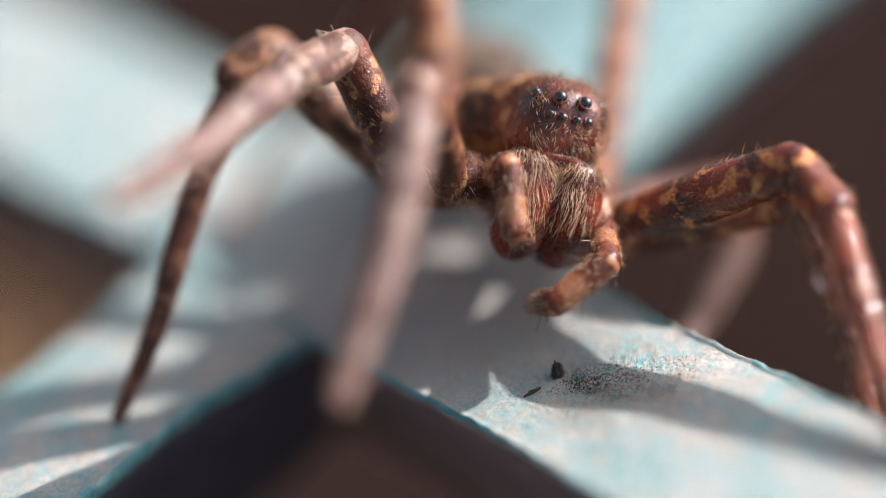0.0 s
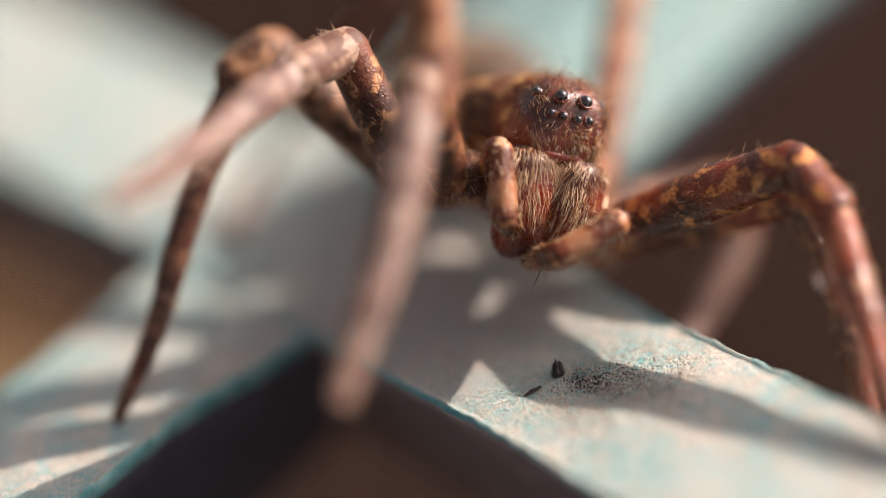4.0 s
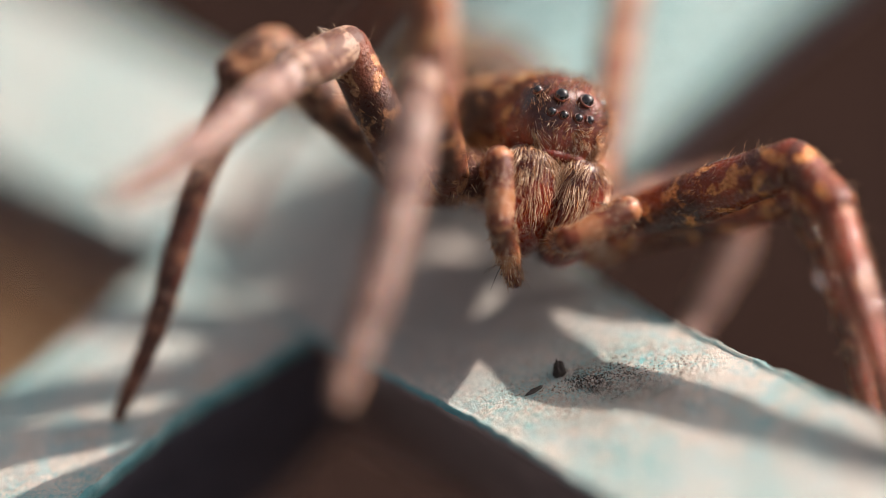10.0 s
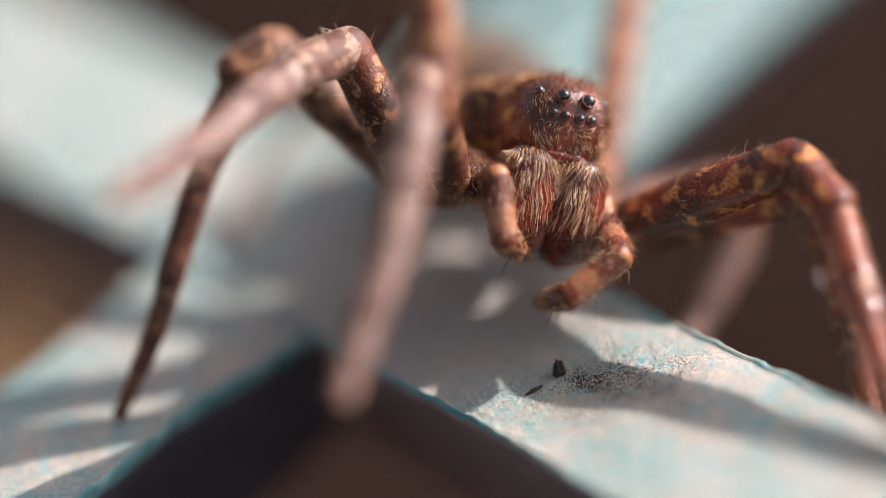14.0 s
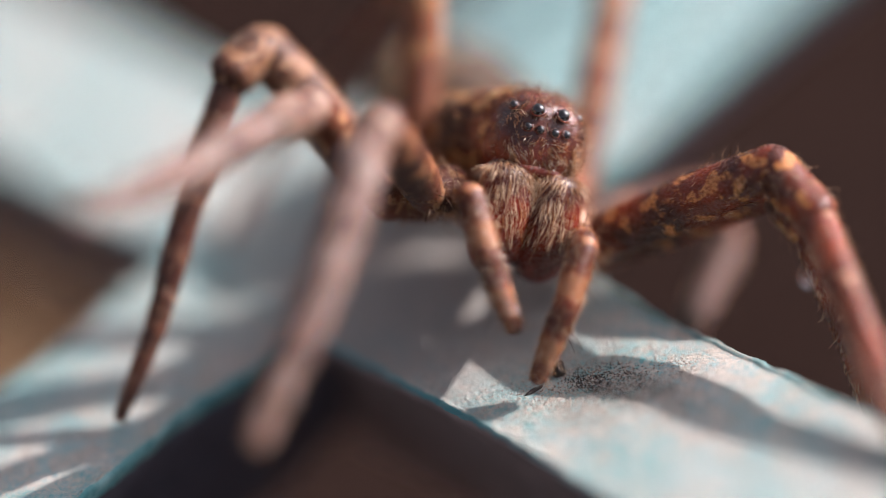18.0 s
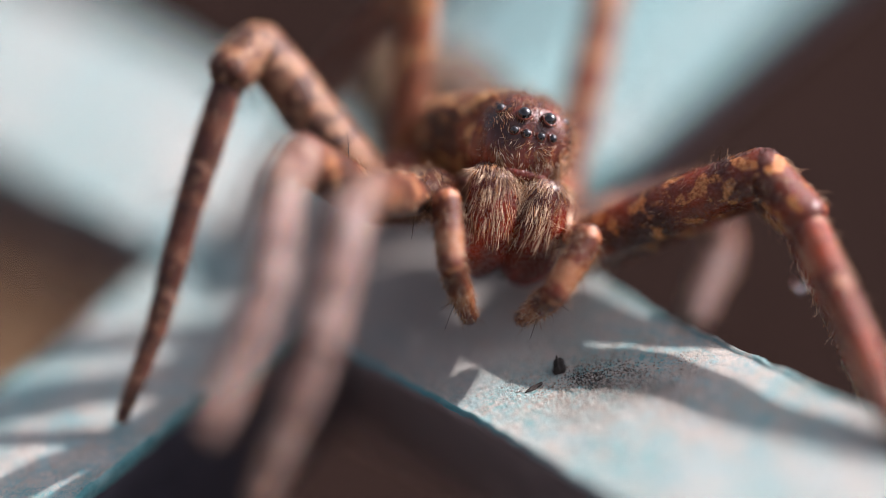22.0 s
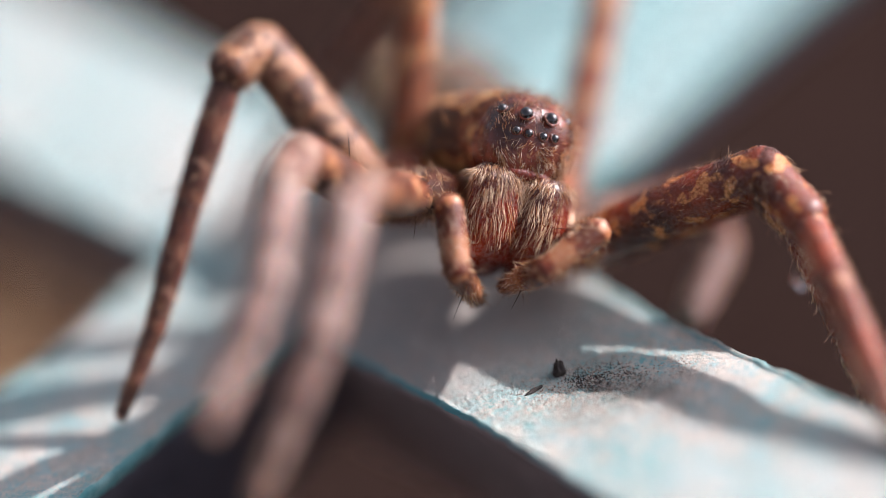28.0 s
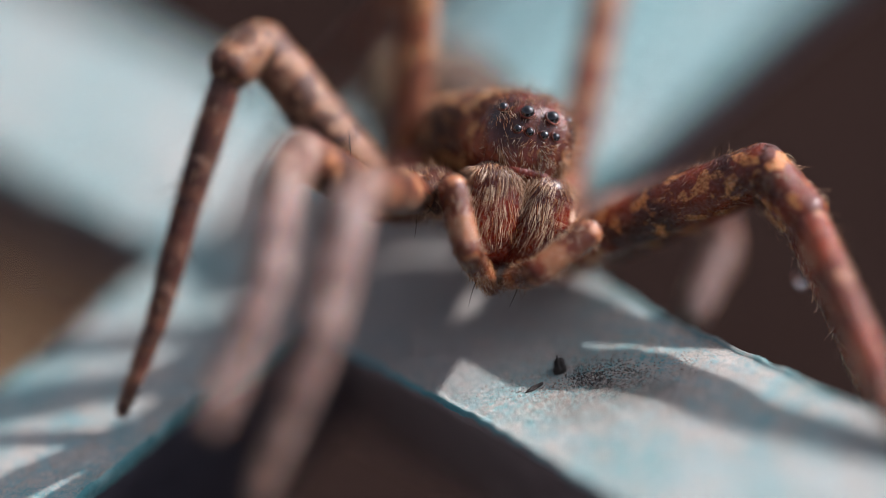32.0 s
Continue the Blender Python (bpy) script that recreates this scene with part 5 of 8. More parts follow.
    for ob in right_legs[0][1]:
        walk(ob, [
            (0, aim(-7.03, -3.27, 0.93, -7.32, -4.66, -0.57, DOWN)),
            (16.5, aim(-7.09, -3.19, 0.97, -7.42, -4.62, -0.48, DOWN)),
            (17, aim(-7.5, -2.67, 1.12, -8.08, -4.31, 0, DOWN)),
            (17.2, aim(-7.02, -2.92, 1.31, -7.49, -4.52, 0.08, DOWN)),
            (17.5, aim(-6.93, -3.02, 1.13, -7.42, -4.57, -0.11, DOWN)),
            (17.8, aim(-7.49, -3.21, 0.01, -8.11, -4.62, -1.13, DOWN)),
            (18, aim(-7.44, -3.67, -0.17, -8.24, -4.97, -1.67, DOWN)),
            (18.2, aim(-8.08, -4.13, -1.43, -8.76, -5.61, -2.23, DOWN)),
            (18.4, aim(-7.87, -4.35, -2.29, -8.69, -5.97, -3.11, DOWN)),
            (18.6, aim(-7.59, -4.45, -2.25, -8.42, -6.07, -3.2, DOWN)),
            (19, aim(-7.26, -4.49, -2.26, -8.17, -6.1, -3.18, DOWN)),
            (20, aim(-6.9, -4.69, -2.07, -7.8, -6.27, -3.05, DOWN)),
            (20.2, aim(-7.27, -4.48, -2.24, -8.18, -6.09, -3.16, DOWN)),
            (23.5, aim(-7.1, -4.61, -2.56, -8, -6.21, -3.5, DOWN)),
            (28, aim(-7.27, -4.5, -2.43, -8.18, -6.11, -3.36, DOWN)),
            (32, aim(-7.29, -4.48, -2.4, -8.2, -6.09, -3.32, DOWN)),
        ])
    for ob in right_legs[0][2]:
        walk(ob, [
            (0, aim(-7.32, -4.66, -0.57, -7.63, -6.75, -4.92, DOWN)),
            (16.5, aim(-7.42, -4.62, -0.48, -7.73, -6.71, -4.83, DOWN)),
            (17, aim(-8.08, -4.31, 0, -8.42, -6.43, -4.33, DOWN)),
            (17.2, aim(-7.49, -4.52, 0.08, -7.81, -6.62, -4.26, DOWN)),
            (17.5, aim(-7.42, -4.57, -0.11, -7.79, -6.65, -4.38, DOWN)),
            (17.8, aim(-8.11, -4.62, -1.13, -8.87, -6.53, -5.27, DOWN)),
            (18, aim(-8.24, -4.97, -1.67, -9, -6.86, -6.11, DOWN)),
            (18.2, aim(-8.76, -5.61, -2.23, -9.83, -7.28, -6.73, DOWN)),
            (18.4, aim(-8.69, -5.97, -3.11, -10.19, -7.54, -7.83, DOWN)),
            (18.6, aim(-8.42, -6.07, -3.2, -9.72, -7.68, -7.76, DOWN)),
            (19, aim(-8.17, -6.1, -3.18, -8.6, -7.98, -7.4, DOWN)),
            (20, aim(-7.8, -6.27, -3.05, -8.2, -8.11, -7.29, DOWN)),
            (20.2, aim(-8.18, -6.09, -3.16, -8.6, -7.97, -7.38, DOWN)),
            (23.5, aim(-8, -6.21, -3.5, -8.41, -8.07, -7.73, DOWN)),
            (28, aim(-8.18, -6.11, -3.36, -8.6, -7.99, -7.57, DOWN)),
            (32, aim(-8.2, -6.09, -3.32, -8.63, -7.98, -7.53, DOWN)),
        ])
    for ob in right_legs[0][3]:
        walk(ob, [
            (0, aim(-7.63, -6.75, -4.92, -8.4, -8.21, -8.84, DOWN)),
            (16.5, aim(-7.73, -6.71, -4.83, -8.5, -8.17, -8.76, DOWN)),
            (17, aim(-8.42, -6.43, -4.33, -9.18, -7.9, -8.26, DOWN)),
            (17.2, aim(-7.81, -6.62, -4.26, -8.58, -8.08, -8.19, DOWN)),
            (17.5, aim(-7.79, -6.65, -4.38, -8.55, -8.11, -8.31, DOWN)),
            (17.8, aim(-8.87, -6.53, -5.27, -9.48, -7.93, -8.96, DOWN)),
            (18, aim(-9, -6.86, -6.11, -10.09, -7.94, -10.16, DOWN)),
            (18.2, aim(-9.83, -7.28, -6.73, -11.25, -7.8, -11.02, DOWN)),
            (18.4, aim(-10.19, -7.54, -7.83, -11.49, -7.88, -12.12, DOWN)),
            (18.6, aim(-9.72, -7.68, -7.76, -10.81, -8.08, -12, DOWN)),
            (19, aim(-8.6, -7.98, -7.4, -9.28, -8.5, -11.53, DOWN)),
            (20, aim(-8.2, -8.11, -7.29, -8.89, -8.62, -11.43, DOWN)),
            (20.2, aim(-8.6, -7.97, -7.38, -9.29, -8.5, -11.51, DOWN)),
            (23.5, aim(-8.41, -8.07, -7.73, -9.1, -8.59, -11.86, DOWN)),
            (28, aim(-8.6, -7.99, -7.57, -9.29, -8.52, -11.71, DOWN)),
            (32, aim(-8.63, -7.98, -7.53, -9.31, -8.51, -11.67, DOWN)),
        ])
    for ob in right_legs[0][4]:
        walk(ob, [
            (0, aim(-8.4, -8.21, -8.84, -8.8, -9.15, -10.75, DOWN)),
            (16.5, aim(-8.5, -8.17, -8.76, -8.9, -9.11, -10.66, DOWN)),
            (17, aim(-9.18, -7.9, -8.26, -9.58, -8.83, -10.16, DOWN)),
            (17.2, aim(-8.58, -8.08, -8.19, -8.98, -9.02, -10.09, DOWN)),
            (17.5, aim(-8.55, -8.11, -8.31, -8.95, -9.05, -10.21, DOWN)),
            (17.8, aim(-9.48, -7.93, -8.96, -9.82, -8.8, -10.58, DOWN)),
            (18, aim(-10.09, -7.94, -10.16, -10.61, -8.67, -12.21, DOWN)),
            (18.2, aim(-11.25, -7.8, -11.02, -12.09, -8.13, -13.09, DOWN)),
            (18.4, aim(-11.49, -7.88, -12.12, -12.1, -8.11, -14.28, DOWN)),
            (18.6, aim(-10.81, -8.08, -12, -11.35, -8.33, -14.14, DOWN)),
            (19, aim(-9.28, -8.5, -11.53, -9.67, -8.8, -13.63, DOWN)),
            (20, aim(-8.89, -8.62, -11.43, -9.27, -8.92, -13.53, DOWN)),
            (20.2, aim(-9.29, -8.5, -11.51, -9.67, -8.79, -13.61, DOWN)),
            (23.5, aim(-9.1, -8.59, -11.86, -9.48, -8.89, -13.96, DOWN)),
            (28, aim(-9.29, -8.52, -11.71, -9.67, -8.81, -13.81, DOWN)),
            (32, aim(-9.31, -8.51, -11.67, -9.7, -8.8, -13.77, DOWN)),
        ])
    for ob in right_legs[1][0]:
        walk(ob, [
            (0, aim(-4.74, 2.18, -3.46, -8.63, 2.22, 1.15, UP)),
            (16.5, aim(-4.74, 2.18, -3.46, -8.64, 2.26, 1.14, UP)),
            (17, aim(-4.74, 2.18, -3.46, -8.8, 2.46, 1, UP)),
            (17.2, aim(-4.74, 2.18, -3.46, -8.44, 2.32, 1.3, UP)),
            (17.5, aim(-4.74, 2.18, -3.46, -8.58, 1.86, 1.18, UP)),
            (17.8, aim(-4.74, 2.18, -3.46, -9.03, 0.71, 0.51, UP)),
            (18, aim(-4.74, 2.18, -3.46, -9.31, -0.33, -0.42, UP)),
            (18.2, aim(-4.74, 2.18, -3.46, -9.28, -1.08, -1.18, UP)),
            (18.4, aim(-4.74, 2.18, -3.46, -9.12, -1.57, -1.67, UP)),
            (18.6, aim(-4.74, 2.18, -3.46, -9.05, -1.71, -1.83, UP)),
            (19, aim(-4.74, 2.18, -3.46, -9.19, -1.53, -1.79, UP)),
            (20, aim(-4.74, 2.18, -3.46, -8.9, -1.75, -1.56, UP)),
            (20.2, aim(-4.74, 2.18, -3.46, -9.19, -1.53, -1.77, UP)),
            (23.5, aim(-4.74, 2.18, -3.46, -9.12, -1.72, -2.05, UP)),
            (28, aim(-4.74, 2.18, -3.46, -9.22, -1.57, -1.95, UP)),
            (32, aim(-4.74, 2.18, -3.46, -9.23, -1.54, -1.92, UP)),
        ])
    for ob in right_legs[1][1]:
        walk(ob, [
            (0, aim(-8.63, 2.22, 1.15, -10.88, 0.48, -0.15, DOWN)),
            (16.5, aim(-8.64, 2.26, 1.14, -10.97, 0.53, -0.06, DOWN)),
            (17, aim(-8.8, 2.46, 1, -11.45, 0.9, 0.42, DOWN)),
            (17.2, aim(-8.44, 2.32, 1.3, -10.98, 0.66, 0.5, DOWN)),
            (17.5, aim(-8.58, 1.86, 1.18, -10.88, 0.04, 0.07, DOWN)),
            (17.8, aim(-9.03, 0.71, 0.51, -10.76, -1.38, -1, DOWN)),
            (18, aim(-9.31, -0.33, -0.42, -11.05, -2.43, -1.11, DOWN)),
            (18.2, aim(-9.28, -1.08, -1.18, -10.63, -3.43, -1.94, DOWN)),
            (18.4, aim(-9.12, -1.57, -1.67, -10.59, -3.96, -2.1, DOWN)),
            (18.6, aim(-9.05, -1.71, -1.83, -10.41, -4.23, -2.79, DOWN)),
            (19, aim(-9.19, -1.53, -1.79, -10.32, -4.16, -2.85, DOWN)),
            (20, aim(-8.9, -1.75, -1.56, -9.96, -4.37, -2.73, DOWN)),
            (20.2, aim(-9.19, -1.53, -1.77, -10.32, -4.15, -2.83, DOWN)),
            (23.5, aim(-9.12, -1.72, -2.05, -10.18, -4.35, -3.2, DOWN)),
            (28, aim(-9.22, -1.57, -1.95, -10.33, -4.2, -3.04, DOWN)),
            (32, aim(-9.23, -1.54, -1.92, -10.36, -4.17, -3, DOWN)),
        ])
    for ob in right_legs[1][2]:
        walk(ob, [
            (0, aim(-10.88, 0.48, -0.15, -13.8, -2.44, -2.74, DOWN)),
            (16.5, aim(-10.97, 0.53, -0.06, -13.89, -2.38, -2.65, DOWN)),
            (17, aim(-11.45, 0.9, 0.42, -14.44, -2, -2.1, DOWN)),
            (17.2, aim(-10.98, 0.66, 0.5, -13.91, -2.26, -2.06, DOWN)),
            (17.5, aim(-10.88, 0.04, 0.07, -13.83, -2.87, -2.47, DOWN)),
            (17.8, aim(-10.76, -1.38, -1, -13.73, -3.99, -3.02, DOWN)),
            (18, aim(-11.05, -2.43, -1.11, -14.12, -4.76, -3.11, DOWN)),
            (18.2, aim(-10.63, -3.43, -1.94, -13.49, -5.81, -4.78, DOWN)),
            (18.4, aim(-10.59, -3.96, -2.1, -12.85, -6.29, -5.23, DOWN)),
            (18.6, aim(-10.41, -4.23, -2.79, -11.91, -6.55, -5.58, DOWN)),
            (19, aim(-10.32, -4.16, -2.85, -10.67, -6.86, -5.69, DOWN)),
            (20, aim(-9.96, -4.37, -2.73, -10.28, -7.06, -5.59, DOWN)),
            (20.2, aim(-10.32, -4.15, -2.83, -10.67, -6.85, -5.67, DOWN)),
            (23.5, aim(-10.18, -4.35, -3.2, -10.5, -7.03, -6.06, DOWN)),
            (28, aim(-10.33, -4.2, -3.04, -10.68, -6.89, -5.89, DOWN)),
            (32, aim(-10.36, -4.17, -3, -10.7, -6.86, -5.84, DOWN)),
        ])
    for ob in right_legs[1][3]:
        walk(ob, [
            (0, aim(-13.8, -2.44, -2.74, -16.53, -5.35, -4.7, DOWN)),
            (16.5, aim(-13.89, -2.38, -2.65, -16.62, -5.29, -4.61, DOWN)),
            (17, aim(-14.44, -2, -2.1, -17.17, -4.9, -4.09, DOWN)),
            (17.2, aim(-13.91, -2.26, -2.06, -16.65, -5.16, -4.05, DOWN)),
            (17.5, aim(-13.83, -2.87, -2.47, -16.81, -5.65, -4.24, DOWN)),
            (17.8, aim(-13.73, -3.99, -3.02, -17.13, -7.09, -4.69, DOWN)),
            (18, aim(-14.12, -4.76, -3.11, -16.85, -7.28, -4.58, DOWN)),
            (18.2, aim(-13.49, -5.81, -4.78, -16.25, -5.76, -7.37, DOWN)),
            (18.4, aim(-12.85, -6.29, -5.23, -14.53, -6.65, -7.64, DOWN)),
            (18.6, aim(-11.91, -6.55, -5.58, -13.42, -7.85, -8.37, DOWN)),
            (19, aim(-10.67, -6.86, -5.69, -11.49, -8.52, -9.17, DOWN)),
            (20, aim(-10.28, -7.06, -5.59, -11.08, -8.62, -9, DOWN)),
            (20.2, aim(-10.67, -6.85, -5.67, -11.5, -8.52, -9.14, DOWN)),
            (23.5, aim(-10.5, -7.03, -6.06, -11.3, -8.6, -9.47, DOWN)),
            (28, aim(-10.68, -6.89, -5.89, -11.5, -8.53, -9.35, DOWN)),
            (32, aim(-10.7, -6.86, -5.84, -11.52, -8.52, -9.3, DOWN)),
        ])
    for ob in right_legs[1][4]:
        walk(ob, [
            (0, aim(-16.53, -5.35, -4.7, -18.42, -7.54, -5.72, DOWN)),
            (16.5, aim(-16.62, -5.29, -4.61, -18.51, -7.48, -5.63, DOWN)),
            (17, aim(-17.17, -4.9, -4.09, -19.06, -7.08, -5.12, DOWN)),
            (17.2, aim(-16.65, -5.16, -4.05, -18.53, -7.35, -5.06, DOWN)),
            (17.5, aim(-16.81, -5.65, -4.24, -18.65, -7.9, -5.22, DOWN)),
            (17.8, aim(-17.13, -7.09, -4.69, -19.03, -9.39, -5.7, DOWN)),
            (18, aim(-16.85, -7.28, -4.58, -18.62, -8.82, -5.36, DOWN)),
            (18.2, aim(-16.25, -5.76, -7.37, -18.65, -8.03, -8.75, DOWN)),
            (18.4, aim(-14.53, -6.65, -7.64, -16.08, -9.33, -8.76, DOWN)),
            (18.6, aim(-13.42, -7.85, -8.37, -14.7, -9.74, -10.06, DOWN)),
            (19, aim(-11.49, -8.52, -9.17, -12.4, -10.54, -11.24, DOWN)),
            (20, aim(-11.08, -8.62, -9, -11.99, -10.66, -11.07, DOWN)),
            (20.2, aim(-11.5, -8.52, -9.14, -12.41, -10.54, -11.22, DOWN)),
            (23.5, aim(-11.3, -8.6, -9.47, -12.21, -10.63, -11.55, DOWN)),
            (28, aim(-11.5, -8.53, -9.35, -12.41, -10.56, -11.42, DOWN)),
            (32, aim(-11.52, -8.52, -9.3, -12.44, -10.55, -11.38, DOWN)),
        ])
    for ob in right_legs[2][0]:
        walk(ob, [
            (0, aim(-4.48, 4.76, -3.09, -10.47, 6.36, 0.14, UP)),
            (16.5, aim(-4.48, 4.76, -3.09, -10.46, 6.37, 0.16, UP)),
            (17, aim(-4.48, 4.76, -3.09, -10.42, 6.42, 0.2, UP)),
            (17.2, aim(-4.48, 4.76, -3.09, -10.26, 6.37, 0.5, UP)),
            (17.5, aim(-4.48, 4.76, -3.09, -10.19, 6.35, 0.63, UP)),
            (17.8, aim(-4.48, 4.76, -3.09, -10.08, 6.32, 0.79, UP)),
            (18, aim(-4.48, 4.76, -3.09, -10, 6.3, 0.91, UP)),
            (18.2, aim(-4.48, 4.76, -3.09, -9.87, 6.27, 1.1, UP)),
            (18.4, aim(-4.48, 4.76, -3.09, -9.72, 6.24, 1.29, UP)),
            (18.6, aim(-4.48, 4.76, -3.09, -9.66, 6.23, 1.37, UP)),
            (19, aim(-4.48, 4.76, -3.09, -9.72, 6.26, 1.29, UP)),
            (20, aim(-4.48, 4.76, -3.09, -9.46, 6.19, 1.6, UP)),
            (20.2, aim(-4.48, 4.76, -3.09, -9.71, 6.26, 1.3, UP)),
            (23.5, aim(-4.48, 4.76, -3.09, -9.79, 6.25, 1.21, UP)),
            (28, aim(-4.48, 4.76, -3.09, -9.8, 6.27, 1.19, UP)),
            (32, aim(-4.48, 4.76, -3.09, -9.8, 6.27, 1.19, UP)),
        ])
    for ob in right_legs[2][1]:
        walk(ob, [
            (0, aim(-10.47, 6.36, 0.14, -11.6, 6.07, -1.14, DOWN)),
            (16.5, aim(-10.46, 6.37, 0.16, -11.68, 6.11, -1.04, DOWN)),
            (17, aim(-10.42, 6.42, 0.2, -12.02, 6.37, -0.46, DOWN)),
            (17.2, aim(-10.26, 6.37, 0.5, -11.71, 6.17, -0.43, DOWN)),
            (17.5, aim(-10.19, 6.35, 0.63, -11.55, 6.04, -0.4, DOWN)),
            (17.8, aim(-10.08, 6.32, 0.79, -11.32, 5.83, -0.31, DOWN)),
            (18, aim(-10, 6.3, 0.91, -11.15, 5.69, -0.23, DOWN)),
            (18.2, aim(-9.87, 6.27, 1.1, -10.92, 5.57, -0.07, DOWN)),
            (18.4, aim(-9.72, 6.24, 1.29, -10.69, 5.45, 0.1, DOWN)),
            (18.6, aim(-9.66, 6.23, 1.37, -10.64, 5.41, 0.2, DOWN)),
            (19, aim(-9.72, 6.26, 1.29, -10.88, 5.49, 0.27, DOWN)),
            (20, aim(-9.46, 6.19, 1.6, -10.47, 5.39, 0.45, DOWN)),
            (20.2, aim(-9.71, 6.26, 1.3, -10.89, 5.49, 0.29, DOWN)),
            (23.5, aim(-9.79, 6.25, 1.21, -10.68, 5.41, -0.02, DOWN)),
            (28, aim(-9.8, 6.27, 1.19, -10.89, 5.48, 0.09, DOWN)),
            (32, aim(-9.8, 6.27, 1.19, -10.92, 5.49, 0.13, DOWN)),
        ])
    for ob in right_legs[2][2]:
        walk(ob, [
            (0, aim(-11.6, 6.07, -1.14, -12.23, 5.79, -6.27, DOWN)),
            (16.5, aim(-11.68, 6.11, -1.04, -12.33, 5.83, -6.16, DOWN)),
            (17, aim(-12.02, 6.37, -0.46, -12.98, 6.09, -5.54, DOWN)),
            (17.2, aim(-11.71, 6.17, -0.43, -12.42, 5.88, -5.54, DOWN)),
            (17.5, aim(-11.55, 6.04, -0.4, -12.18, 5.75, -5.52, DOWN)),
            (17.8, aim(-11.32, 5.83, -0.31, -11.86, 5.53, -5.44, DOWN)),
            (18, aim(-11.15, 5.69, -0.23, -11.65, 5.39, -5.37, DOWN)),
            (18.2, aim(-10.92, 5.57, -0.07, -11.4, 5.27, -5.22, DOWN)),
            (18.4, aim(-10.69, 5.45, 0.1, -11.15, 5.14, -5.05, DOWN)),
            (18.6, aim(-10.64, 5.41, 0.2, -11.08, 5.1, -4.95, DOWN)),
            (19, aim(-10.88, 5.49, 0.27, -11.32, 5.18, -4.87, DOWN)),
            (20, aim(-10.47, 5.39, 0.45, -10.91, 5.07, -4.69, DOWN)),
            (20.2, aim(-10.89, 5.49, 0.29, -11.33, 5.18, -4.85, DOWN)),
            (23.5, aim(-10.68, 5.41, -0.02, -11.13, 5.09, -5.16, DOWN)),
            (28, aim(-10.89, 5.48, 0.09, -11.33, 5.16, -5.05, DOWN)),
            (32, aim(-10.92, 5.49, 0.13, -11.36, 5.17, -5.01, DOWN)),
        ])
    for ob in right_legs[2][3]:
        walk(ob, [
            (0, aim(-12.23, 5.79, -6.27, -12.52, 5.4, -11.48, DOWN)),
            (16.5, aim(-12.33, 5.83, -6.16, -12.62, 5.44, -11.38, DOWN)),
            (17, aim(-12.98, 6.09, -5.54, -13.3, 5.71, -10.75, DOWN)),
            (17.2, aim(-12.42, 5.88, -5.54, -12.71, 5.49, -10.76, DOWN)),
            (17.5, aim(-12.18, 5.75, -5.52, -12.46, 5.33, -10.74, DOWN)),
            (17.8, aim(-11.86, 5.53, -5.44, -12.13, 5.07, -10.65, DOWN)),
            (18, aim(-11.65, 5.39, -5.37, -11.91, 4.9, -10.58, DOWN)),
            (18.2, aim(-11.4, 5.27, -5.22, -11.66, 4.76, -10.42, DOWN)),
            (18.4, aim(-11.15, 5.14, -5.05, -11.4, 4.61, -10.25, DOWN)),
            (18.6, aim(-11.08, 5.1, -4.95, -11.34, 4.56, -10.15, DOWN)),
            (19, aim(-11.32, 5.18, -4.87, -11.57, 4.64, -10.08, DOWN)),
            (20, aim(-10.91, 5.07, -4.69, -11.16, 4.53, -9.9, DOWN)),
            (20.2, aim(-11.33, 5.18, -4.85, -11.58, 4.64, -10.06, DOWN)),
            (23.5, aim(-11.13, 5.09, -5.16, -11.38, 4.55, -10.36, DOWN)),
            (28, aim(-11.33, 5.16, -5.05, -11.58, 4.62, -10.26, DOWN)),
            (32, aim(-11.36, 5.17, -5.01, -11.61, 4.63, -10.22, DOWN)),
        ])
    for ob in right_legs[2][4]:
        walk(ob, [
            (0, aim(-12.52, 5.4, -11.48, -13.13, 5.47, -15.03, DOWN)),
            (16.5, aim(-12.62, 5.44, -11.38, -13.22, 5.51, -14.93, DOWN)),
            (17, aim(-13.3, 5.71, -10.75, -13.88, 5.76, -14.31, DOWN)),
            (17.2, aim(-12.71, 5.49, -10.76, -13.31, 5.52, -14.31, DOWN)),
            (17.5, aim(-12.46, 5.33, -10.74, -13.06, 5.32, -14.29, DOWN)),
            (17.8, aim(-12.13, 5.07, -10.65, -12.73, 4.95, -14.21, DOWN)),
            (18, aim(-11.91, 4.9, -10.58, -12.5, 4.71, -14.13, DOWN)),
            (18.2, aim(-11.66, 4.76, -10.42, -12.25, 4.51, -13.97, DOWN)),
            (18.4, aim(-11.4, 4.61, -10.25, -11.99, 4.3, -13.79, DOWN)),
            (18.6, aim(-11.34, 4.56, -10.15, -11.92, 4.22, -13.69, DOWN)),
            (19, aim(-11.57, 4.64, -10.08, -12.16, 4.3, -13.62, DOWN)),
            (20, aim(-11.16, 4.53, -9.9, -11.74, 4.19, -13.44, DOWN)),
            (20.2, aim(-11.58, 4.64, -10.06, -12.16, 4.31, -13.6, DOWN)),
            (23.5, aim(-11.38, 4.55, -10.36, -11.96, 4.22, -13.9, DOWN)),
            (28, aim(-11.58, 4.62, -10.26, -12.16, 4.29, -13.79, DOWN)),
            (32, aim(-11.61, 4.63, -10.22, -12.19, 4.3, -13.76, DOWN)),
        ])
